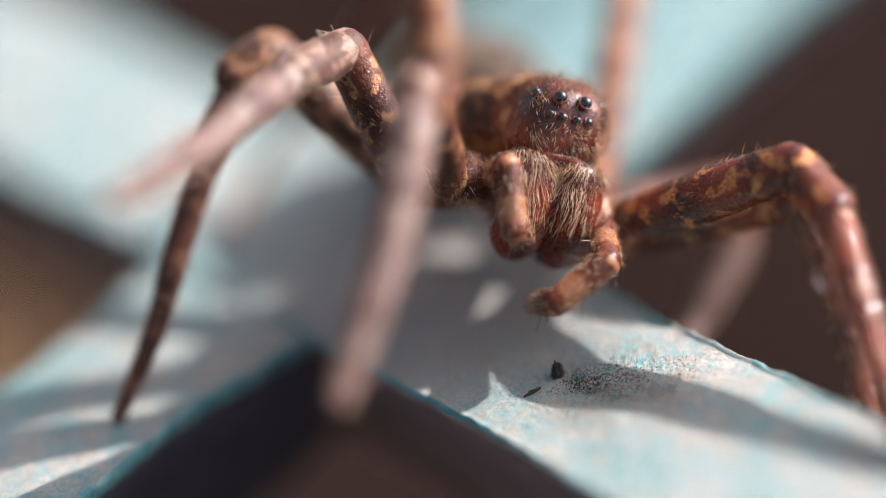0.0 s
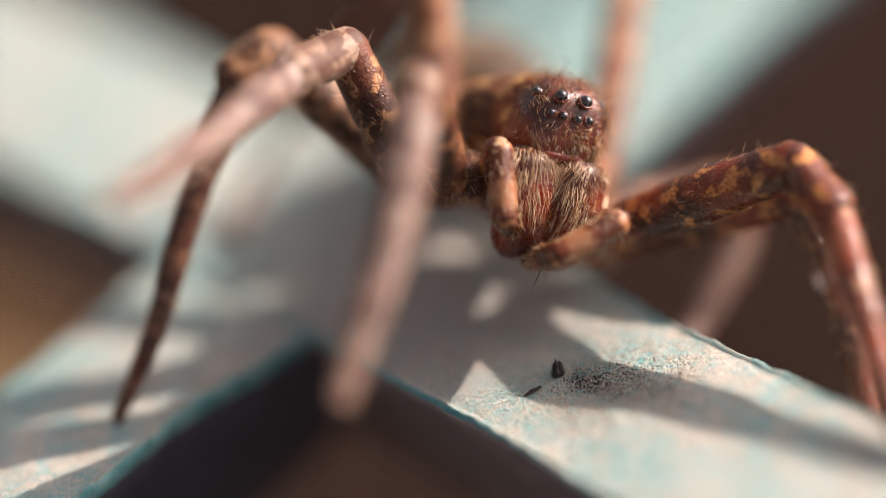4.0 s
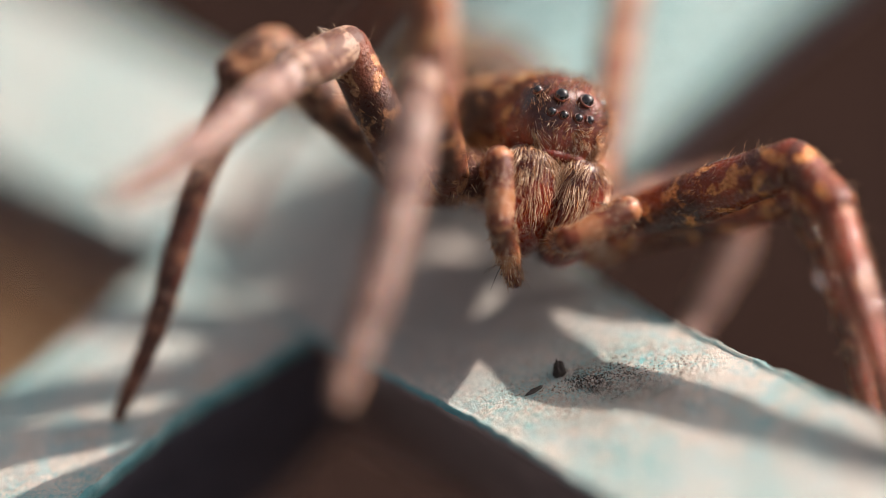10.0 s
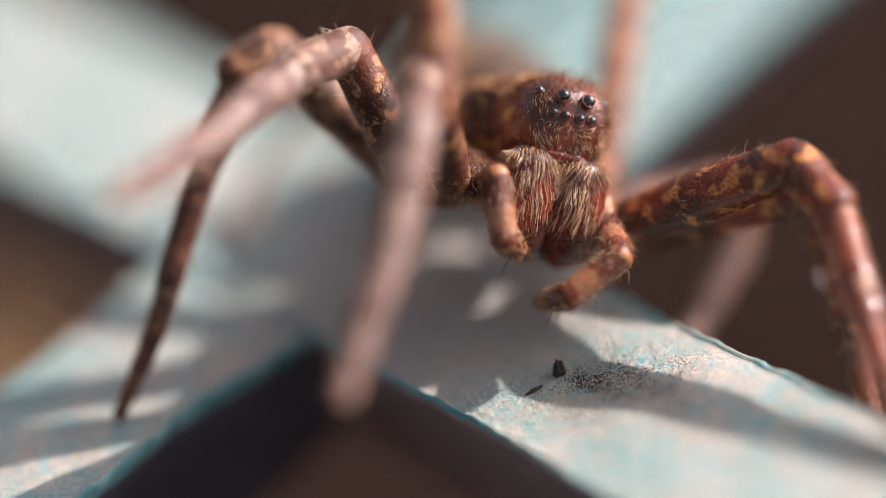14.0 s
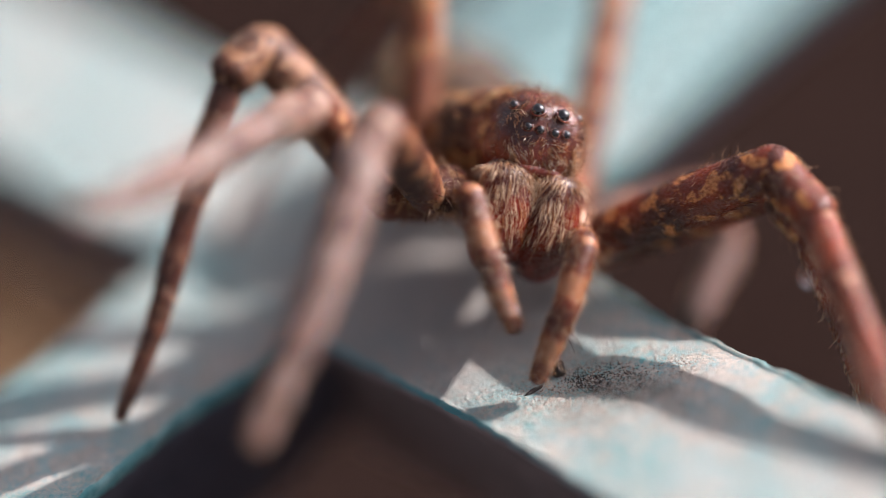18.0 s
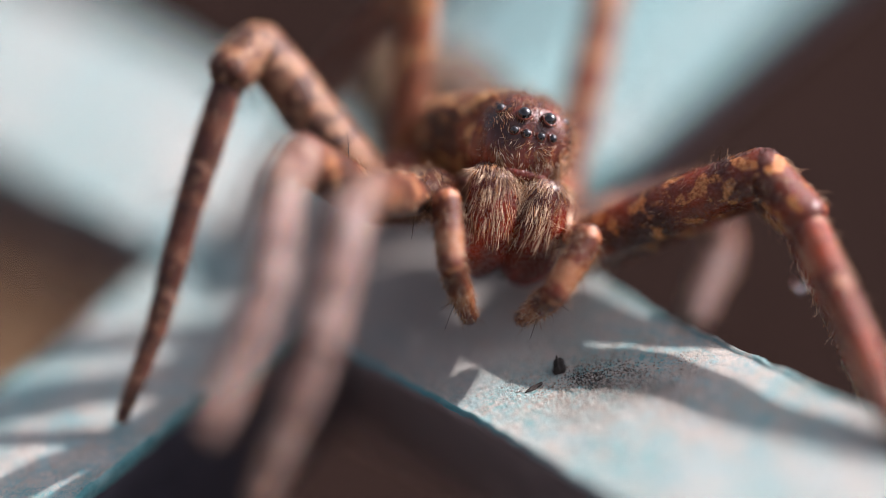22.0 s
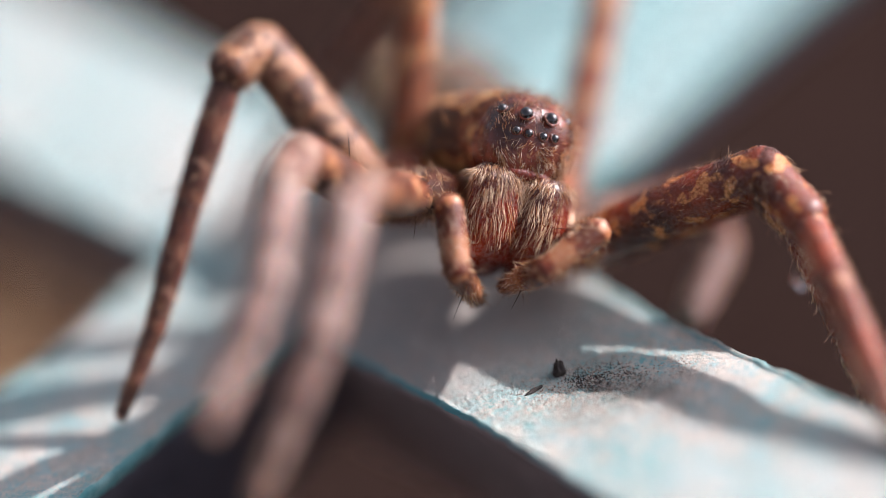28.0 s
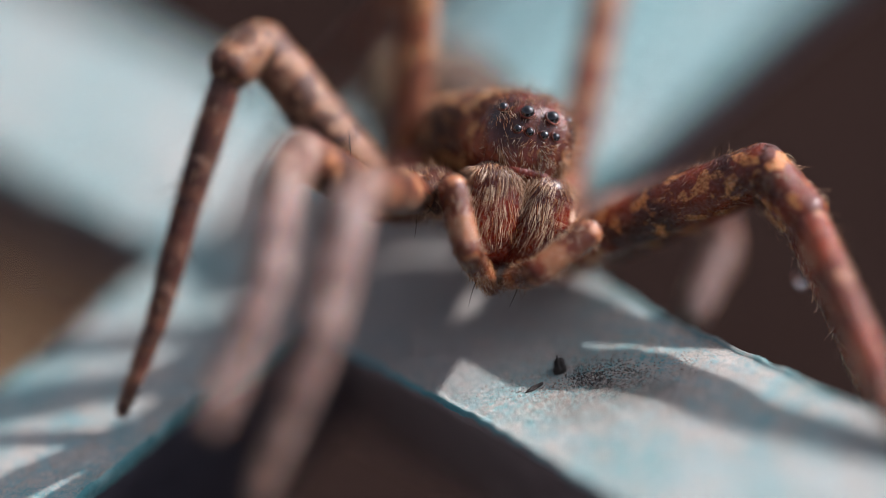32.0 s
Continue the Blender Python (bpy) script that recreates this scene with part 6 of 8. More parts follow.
    for ob in right_legs[3][0]:
        walk(ob, [
            (0, aim(-2.85, 7.04, -1.43, -3.81, 9.99, 4.76, UP)),
            (16.5, aim(-2.85, 7.04, -1.43, -3.9, 9.99, 4.75, UP)),
            (17, aim(-2.85, 7.04, -1.43, -4.43, 9.97, 4.65, UP)),
            (17.2, aim(-2.85, 7.04, -1.43, -3.97, 9.74, 4.85, UP)),
            (17.5, aim(-2.85, 7.04, -1.43, -3.87, 9.44, 4.99, UP)),
            (17.8, aim(-2.85, 7.04, -1.43, -3.82, 8.84, 5.19, UP)),
            (18, aim(-2.85, 7.04, -1.43, -3.77, 8.4, 5.3, UP)),
            (18.2, aim(-2.85, 7.04, -1.43, -3.64, 8.02, 5.38, UP)),
            (18.4, aim(-2.85, 7.04, -1.43, -3.51, 7.64, 5.44, UP)),
            (18.6, aim(-2.85, 7.04, -1.43, -3.5, 7.46, 5.46, UP)),
            (19, aim(-2.85, 7.04, -1.43, -3.72, 7.53, 5.43, UP)),
            (20, aim(-2.85, 7.04, -1.43, -3.31, 7.42, 5.47, UP)),
            (20.2, aim(-2.85, 7.04, -1.43, -3.72, 7.53, 5.43, UP)),
            (23.5, aim(-2.85, 7.04, -1.43, -3.57, 7.47, 5.45, UP)),
            (28, aim(-2.85, 7.04, -1.43, -3.75, 7.53, 5.42, UP)),
            (32, aim(-2.85, 7.04, -1.43, -3.77, 7.54, 5.42, UP)),
        ])
    for ob in right_legs[3][1]:
        walk(ob, [
            (0, aim(-3.81, 9.99, 4.76, -4.57, 12.21, 3.46, DOWN)),
            (16.5, aim(-3.9, 9.99, 4.75, -4.67, 12.25, 3.55, DOWN)),
            (17, aim(-4.43, 9.97, 4.65, -5.33, 12.42, 4.01, DOWN)),
            (17.2, aim(-3.97, 9.74, 4.85, -4.8, 12.17, 4.06, DOWN)),
            (17.5, aim(-3.87, 9.44, 4.99, -4.63, 11.83, 4.03, DOWN)),
            (17.8, aim(-3.82, 8.84, 5.19, -4.44, 11.14, 3.97, DOWN)),
            (18, aim(-3.77, 8.4, 5.3, -4.31, 10.65, 3.94, DOWN)),
            (18.2, aim(-3.64, 8.02, 5.38, -4.13, 10.27, 4.01, DOWN)),
            (18.4, aim(-3.51, 7.64, 5.44, -3.95, 9.9, 4.07, DOWN)),
            (18.6, aim(-3.5, 7.46, 5.46, -3.92, 9.75, 4.12, DOWN)),
            (19, aim(-3.72, 7.53, 5.43, -4.17, 9.86, 4.18, DOWN)),
            (20, aim(-3.31, 7.42, 5.47, -3.77, 9.8, 4.33, DOWN)),
            (20.2, aim(-3.72, 7.53, 5.43, -4.17, 9.87, 4.2, DOWN)),
            (23.5, aim(-3.57, 7.47, 5.45, -3.96, 9.66, 3.95, DOWN)),
            (28, aim(-3.75, 7.53, 5.42, -4.16, 9.79, 4.03, DOWN)),
            (32, aim(-3.77, 7.54, 5.42, -4.19, 9.81, 4.06, DOWN)),
        ])
    for ob in right_legs[3][2]:
        walk(ob, [
            (0, aim(-4.57, 12.21, 3.46, -5.74, 16.33, -1.3, DOWN)),
            (16.5, aim(-4.67, 12.25, 3.55, -5.85, 16.37, -1.22, DOWN)),
            (17, aim(-5.33, 12.42, 4.01, -6.52, 16.57, -0.73, DOWN)),
            (17.2, aim(-4.8, 12.17, 4.06, -5.96, 16.34, -0.67, DOWN)),
            (17.5, aim(-4.63, 11.83, 4.03, -5.74, 16.07, -0.65, DOWN)),
            (17.8, aim(-4.44, 11.14, 3.97, -5.47, 15.55, -0.57, DOWN)),
            (18, aim(-4.31, 10.65, 3.94, -5.28, 15.17, -0.5, DOWN)),
            (18.2, aim(-4.13, 10.27, 4.01, -5.06, 14.88, -0.35, DOWN)),
            (18.4, aim(-3.95, 9.9, 4.07, -4.84, 14.58, -0.21, DOWN)),
            (18.6, aim(-3.92, 9.75, 4.12, -4.79, 14.46, -0.13, DOWN)),
            (19, aim(-4.17, 9.86, 4.18, -5.03, 14.57, -0.08, DOWN)),
            (20, aim(-3.77, 9.8, 4.33, -4.63, 14.5, 0.06, DOWN)),
            (20.2, aim(-4.17, 9.87, 4.2, -5.04, 14.58, -0.07, DOWN)),
            (23.5, aim(-3.96, 9.66, 3.95, -4.82, 14.39, -0.29, DOWN)),
            (28, aim(-4.16, 9.79, 4.03, -5.03, 14.51, -0.21, DOWN)),
            (32, aim(-4.19, 9.81, 4.06, -5.06, 14.53, -0.19, DOWN)),
        ])
    for ob in right_legs[3][3]:
        walk(ob, [
            (0, aim(-5.74, 16.33, -1.3, -7.04, 16.39, -4.99, DOWN)),
            (16.5, aim(-5.85, 16.37, -1.22, -7.14, 16.43, -4.91, DOWN)),
            (17, aim(-6.52, 16.57, -0.73, -7.81, 16.68, -4.41, DOWN)),
            (17.2, aim(-5.96, 16.34, -0.67, -7.24, 16.43, -4.35, DOWN)),
            (17.5, aim(-5.74, 16.07, -0.65, -7.01, 16.2, -4.34, DOWN)),
            (17.8, aim(-5.47, 15.55, -0.57, -6.71, 15.8, -4.27, DOWN)),
            (18, aim(-5.28, 15.17, -0.5, -6.5, 15.52, -4.19, DOWN)),
            (18.2, aim(-5.06, 14.88, -0.35, -6.25, 15.29, -4.05, DOWN)),
            (18.4, aim(-4.84, 14.58, -0.21, -6.01, 15.07, -3.91, DOWN)),
            (18.6, aim(-4.79, 14.46, -0.13, -5.95, 14.97, -3.83, DOWN)),
            (19, aim(-5.03, 14.57, -0.08, -6.2, 15.06, -3.78, DOWN)),
            (20, aim(-4.63, 14.5, 0.06, -5.8, 14.95, -3.64, DOWN)),
            (20.2, aim(-5.04, 14.58, -0.07, -6.21, 15.06, -3.76, DOWN)),
            (23.5, aim(-4.82, 14.39, -0.29, -5.98, 14.96, -3.98, DOWN)),
            (28, aim(-5.03, 14.51, -0.21, -6.19, 15.03, -3.9, DOWN)),
            (32, aim(-5.06, 14.53, -0.19, -6.22, 15.05, -3.88, DOWN)),
        ])
    for ob in right_legs[3][4]:
        walk(ob, [
            (0, aim(-7.04, 16.39, -4.99, -8.38, 14.39, -8.36, DOWN)),
            (16.5, aim(-7.14, 16.43, -4.91, -8.48, 14.43, -8.28, DOWN)),
            (17, aim(-7.81, 16.68, -4.41, -9.15, 14.71, -7.8, DOWN)),
            (17.2, aim(-7.24, 16.43, -4.35, -8.58, 14.43, -7.73, DOWN)),
            (17.5, aim(-7.01, 16.2, -4.34, -8.35, 14.18, -7.7, DOWN)),
            (17.8, aim(-6.71, 15.8, -4.27, -8.05, 13.76, -7.62, DOWN)),
            (18, aim(-6.5, 15.52, -4.19, -7.84, 13.49, -7.54, DOWN)),
            (18.2, aim(-6.25, 15.29, -4.05, -7.6, 13.26, -7.4, DOWN)),
            (18.4, aim(-6.01, 15.07, -3.91, -7.36, 13.02, -7.25, DOWN)),
            (18.6, aim(-5.95, 14.97, -3.83, -7.3, 12.92, -7.17, DOWN)),
            (19, aim(-6.2, 15.06, -3.78, -7.55, 12.99, -7.11, DOWN)),
            (20, aim(-5.8, 14.95, -3.64, -7.15, 12.87, -6.96, DOWN)),
            (20.2, aim(-6.21, 15.06, -3.76, -7.55, 12.99, -7.09, DOWN)),
            (23.5, aim(-5.98, 14.96, -3.98, -7.33, 12.95, -7.34, DOWN)),
            (28, aim(-6.19, 15.03, -3.9, -7.54, 13, -7.25, DOWN)),
            (32, aim(-6.22, 15.05, -3.88, -7.57, 13, -7.22, DOWN)),
        ])
    for ob in right_palp[0]:
        walk(ob, [
            (0, aim(-2.09, 1.64, -2.85, -2.27, -0.96, -1.57, DOWN)),
            (0.5, aim(-2.09, 1.64, -2.85, -2.27, -0.96, -1.57, DOWN)),
            (1, aim(-2.09, 1.64, -2.85, -2.44, -1.16, -2.2, DOWN)),
            (1.5, aim(-2.09, 1.64, -2.85, -2.6, -0.93, -1.6, DOWN)),
            (2, aim(-2.09, 1.64, -2.85, -2.62, -0.78, -1.34, DOWN)),
            (2.5, aim(-2.09, 1.64, -2.85, -2.56, -0.78, -1.33, DOWN)),
            (3, aim(-2.09, 1.64, -2.85, -2.6, -0.78, -1.33, DOWN)),
            (3.5, aim(-2.09, 1.64, -2.85, -2.6, -0.78, -1.33, DOWN)),
            (5.5, aim(-2.09, 1.64, -2.85, -2.63, 0.57, -0.21, DOWN)),
            (6, aim(-2.09, 1.64, -2.85, -2.6, -0.96, -1.67, DOWN)),
            (6.5, aim(-2.09, 1.64, -2.85, -2.69, 0.66, -0.19, DOWN)),
            (7, aim(-2.09, 1.64, -2.85, -2.4, -0.95, -1.58, DOWN)),
            (7.5, aim(-2.09, 1.64, -2.85, -2.37, 1.83, 0.03, DOWN)),
            (8, aim(-2.09, 1.64, -2.85, -2.55, 0.53, -0.21, DOWN)),
            (8.5, aim(-2.09, 1.64, -2.85, -2.62, -1.12, -2.14, DOWN)),
            (9, aim(-2.09, 1.64, -2.85, -2.48, -0.89, -1.49, DOWN)),
            (9.5, aim(-2.09, 1.64, -2.85, -2.73, -0.08, -0.61, DOWN)),
            (10, aim(-2.09, 1.64, -2.85, -2.63, -0.86, -1.48, DOWN)),
            (10.5, aim(-2.09, 1.64, -2.85, -2.68, -0.96, -1.71, DOWN)),
            (11, aim(-2.09, 1.64, -2.85, -2.84, -0.93, -1.73, DOWN)),
            (11.5, aim(-2.09, 1.64, -2.85, -2.44, 0.52, -0.2, DOWN)),
            (12, aim(-2.09, 1.64, -2.85, -3.06, -1.09, -2.88, DOWN)),
            (12.5, aim(-2.09, 1.64, -2.85, -3.24, -1.01, -3.18, DOWN)),
            (13, aim(-2.09, 1.64, -2.85, -3.15, -1.06, -2.88, DOWN)),
            (13.5, aim(-2.09, 1.64, -2.85, -2.78, -1.02, -1.92, DOWN)),
            (14, aim(-2.09, 1.64, -2.85, -2.75, -1.09, -2.13, DOWN)),
            (14.5, aim(-2.09, 1.64, -2.85, -2.74, 0.08, -0.49, DOWN)),
            (16.5, aim(-2.09, 1.64, -2.85, -2.81, -1.12, -2.31, DOWN)),
            (16.9, aim(-2.09, 1.64, -2.85, -2.95, -1.09, -2.37, DOWN)),
            (17, aim(-2.09, 1.64, -2.85, -2.99, -1.04, -2.2, DOWN)),
            (17.2, aim(-2.09, 1.64, -2.85, -3.35, -0.95, -2.48, DOWN)),
            (17.5, aim(-2.09, 1.64, -2.85, -2.87, -1.15, -3.02, DOWN)),
            (17.7, aim(-2.09, 1.64, -2.85, -2.06, -0.91, -4.23, DOWN)),
            (17.8, aim(-2.09, 1.64, -2.85, -2.14, -0.74, -4.51, DOWN)),
            (18, aim(-2.09, 1.64, -2.85, -2.72, -1.13, -2.28, DOWN)),
            (18.2, aim(-2.09, 1.64, -2.85, -4.04, -0.14, -4.05, DOWN)),
            (18.5, aim(-2.09, 1.64, -2.85, -3.58, -0.82, -3.22, DOWN)),
            (19, aim(-2.09, 1.64, -2.85, -3.66, -0.8, -2.88, DOWN)),
            (19.5, aim(-2.09, 1.64, -2.85, -3.59, -0.84, -2.8, DOWN)),
            (20, aim(-2.09, 1.64, -2.85, -3.56, -0.84, -2.57, DOWN)),
            (20.5, aim(-2.09, 1.64, -2.85, -3.4, -0.93, -2.56, DOWN)),
            (21, aim(-2.09, 1.64, -2.85, -3.26, -1, -2.52, DOWN)),
            (21.5, aim(-2.09, 1.64, -2.85, -3.03, -1.09, -2.59, DOWN)),
            (22, aim(-2.09, 1.64, -2.85, -3.07, -1.05, -2.41, DOWN)),
            (22.5, aim(-2.09, 1.64, -2.85, -2.51, -0.98, -1.69, DOWN)),
            (23, aim(-2.09, 1.64, -2.85, -2.61, -1, -1.76, DOWN)),
            (23.5, aim(-2.09, 1.64, -2.85, -2.05, -0.97, -1.58, DOWN)),
            (24, aim(-2.09, 1.64, -2.85, -2.23, -1.22, -2.38, DOWN)),
            (24.5, aim(-2.09, 1.64, -2.85, -2.6, -1.16, -2.29, DOWN)),
            (25, aim(-2.09, 1.64, -2.85, -2.08, -1.17, -2.15, DOWN)),
            (25.5, aim(-2.09, 1.64, -2.85, -2.77, -1.18, -3.01, DOWN)),
            (27.5, aim(-2.09, 1.64, -2.85, -2.72, -1.07, -2.03, DOWN)),
            (28, aim(-2.09, 1.64, -2.85, -2.98, -1.11, -2.65, DOWN)),
            (28.5, aim(-2.09, 1.64, -2.85, -2.67, -1.05, -1.94, DOWN)),
            (29, aim(-2.09, 1.64, -2.85, -2.58, -1.09, -1.99, DOWN)),
            (29.5, aim(-2.09, 1.64, -2.85, -3.11, -0.94, -1.99, DOWN)),
            (30, aim(-2.09, 1.64, -2.85, -2.61, -0.78, -1.33, DOWN)),
            (30.5, aim(-2.09, 1.64, -2.85, -2.5, -0.78, -1.3, DOWN)),
            (31, aim(-2.09, 1.64, -2.85, -2.15, -0.45, -0.84, DOWN)),
            (31.5, aim(-2.09, 1.64, -2.85, -2.54, -1.18, -2.35, DOWN)),
            (32, aim(-2.09, 1.64, -2.85, -3.03, -0.96, -1.97, DOWN)),
        ])
    for ob in right_palp[1]:
        walk(ob, [
            (0, aim(-2.27, -0.96, -1.57, -1.51, -1.51, -3.89, DOWN)),
            (0.5, aim(-2.27, -0.96, -1.57, -1.51, -1.51, -3.89, DOWN)),
            (1, aim(-2.44, -1.16, -2.2, -1.59, -1.74, -4.48, DOWN)),
            (1.5, aim(-2.6, -0.93, -1.6, -2, -1.57, -3.94, DOWN)),
            (2, aim(-2.62, -0.78, -1.34, -1.95, -1.45, -3.65, DOWN)),
            (2.5, aim(-2.56, -0.78, -1.33, -2, -1.4, -3.69, DOWN)),
            (3, aim(-2.6, -0.78, -1.33, -2.02, -1.42, -3.68, DOWN)),
            (3.5, aim(-2.6, -0.78, -1.33, -2.02, -1.42, -3.68, DOWN)),
            (5.5, aim(-2.63, 0.57, -0.21, -1.76, -0.18, -2.43, DOWN)),
            (6, aim(-2.6, -0.96, -1.67, -2.23, -1.58, -4.06, DOWN)),
            (6.5, aim(-2.69, 0.66, -0.19, -1.58, -0.2, -2.26, DOWN)),
            (7, aim(-2.4, -0.95, -1.58, -1.68, -1.62, -3.87, DOWN)),
            (7.5, aim(-2.37, 1.83, 0.03, -2.49, 1.29, -2.41, DOWN)),
            (8, aim(-2.55, 0.53, -0.21, -1.45, -0.33, -2.28, DOWN)),
            (8.5, aim(-2.62, -1.12, -2.14, -2, -1.71, -4.49, DOWN)),
            (9, aim(-2.48, -0.89, -1.49, -1.54, -1.6, -3.69, DOWN)),
            (9.5, aim(-2.73, -0.08, -0.61, -2.03, -0.84, -2.88, DOWN)),
            (10, aim(-2.63, -0.86, -1.48, -2.18, -1.56, -3.84, DOWN)),
            (10.5, aim(-2.68, -0.96, -1.71, -2.16, -1.56, -4.08, DOWN)),
            (11, aim(-2.84, -0.93, -1.73, -2.32, -1.52, -4.1, DOWN)),
            (11.5, aim(-2.44, 0.52, -0.2, -0.73, -0.4, -1.77, DOWN)),
            (12, aim(-3.06, -1.09, -2.88, -2.28, -1.73, -5.17, DOWN)),
            (12.5, aim(-3.24, -1.01, -3.18, -2.64, -1.57, -5.54, DOWN)),
            (13, aim(-3.15, -1.06, -2.88, -2.64, -1.68, -5.24, DOWN)),
            (13.5, aim(-2.78, -1.02, -1.92, -2.18, -1.69, -4.26, DOWN)),
            (14, aim(-2.75, -1.09, -2.13, -1.97, -1.73, -4.41, DOWN)),
            (14.5, aim(-2.74, 0.08, -0.49, -2.93, -0.43, -2.94, DOWN)),
            (16.5, aim(-2.81, -1.12, -2.31, -2.65, -1.64, -4.74, DOWN)),
            (16.9, aim(-2.95, -1.09, -2.37, -2.62, -1.62, -4.79, DOWN)),
            (17, aim(-2.99, -1.04, -2.2, -2.34, -1.74, -4.51, DOWN)),
            (17.2, aim(-3.35, -0.95, -2.48, -2.94, -1.59, -4.86, DOWN)),
            (17.5, aim(-2.87, -1.15, -3.02, -2.07, -1.93, -5.25, DOWN)),
            (17.7, aim(-2.06, -0.91, -4.23, -1.2, -1.81, -6.4, DOWN)),
            (17.8, aim(-2.14, -0.74, -4.51, -1.25, -1.68, -6.65, DOWN)),
            (18, aim(-2.72, -1.13, -2.28, -1.73, -2.1, -4.36, DOWN)),
            (18.2, aim(-4.04, -0.14, -4.05, -4.13, -0.65, -6.5, DOWN)),
            (18.5, aim(-3.58, -0.82, -3.22, -3.12, -1.5, -5.58, DOWN)),
            (19, aim(-3.66, -0.8, -2.88, -3, -1.53, -5.18, DOWN)),
            (19.5, aim(-3.59, -0.84, -2.8, -3.08, -1.54, -5.14, DOWN)),
            (20, aim(-3.56, -0.84, -2.57, -3.1, -1.67, -4.88, DOWN)),
            (20.5, aim(-3.4, -0.93, -2.56, -2.92, -1.62, -4.92, DOWN)),
            (21, aim(-3.26, -1, -2.52, -2.81, -1.69, -4.88, DOWN)),
            (21.5, aim(-3.03, -1.09, -2.59, -2.62, -1.77, -4.96, DOWN)),
            (22, aim(-3.07, -1.05, -2.41, -2.49, -1.79, -4.73, DOWN)),
            (22.5, aim(-2.51, -0.98, -1.69, -1.75, -1.7, -3.96, DOWN)),
            (23, aim(-2.61, -1, -1.76, -1.6, -1.78, -3.91, DOWN)),
            (23.5, aim(-2.05, -0.97, -1.58, -0.39, -1.96, -3.17, DOWN)),
            (24, aim(-2.23, -1.22, -2.38, -0.28, -2.27, -3.54, DOWN)),
            (24.5, aim(-2.6, -1.16, -2.29, -0.82, -2.18, -3.72, DOWN)),
            (25, aim(-2.08, -1.17, -2.15, -0.08, -2.23, -3.22, DOWN)),
            (25.5, aim(-2.77, -1.18, -3.01, -2.39, -1.8, -5.4, DOWN)),
            (27.5, aim(-2.72, -1.07, -2.03, -1.95, -1.76, -4.31, DOWN)),
            (28, aim(-2.98, -1.11, -2.65, -2.29, -1.83, -4.94, DOWN)),
            (28.5, aim(-2.67, -1.05, -1.94, -1.92, -1.73, -4.22, DOWN)),
            (29, aim(-2.58, -1.09, -1.99, -1.43, -1.84, -4.08, DOWN)),
            (29.5, aim(-3.11, -0.94, -1.99, -2.29, -1.67, -4.24, DOWN)),
            (30, aim(-2.61, -0.78, -1.33, -1.15, -1.71, -3.13, DOWN)),
            (30.5, aim(-2.5, -0.78, -1.3, -1.59, -1.59, -3.49, DOWN)),
            (31, aim(-2.15, -0.45, -0.84, -1.95, -1.07, -3.26, DOWN)),
            (31.5, aim(-2.54, -1.18, -2.35, -2.03, -1.72, -4.74, DOWN)),
            (32, aim(-3.03, -0.96, -1.97, -2.1, -1.78, -4.14, DOWN)),
        ])
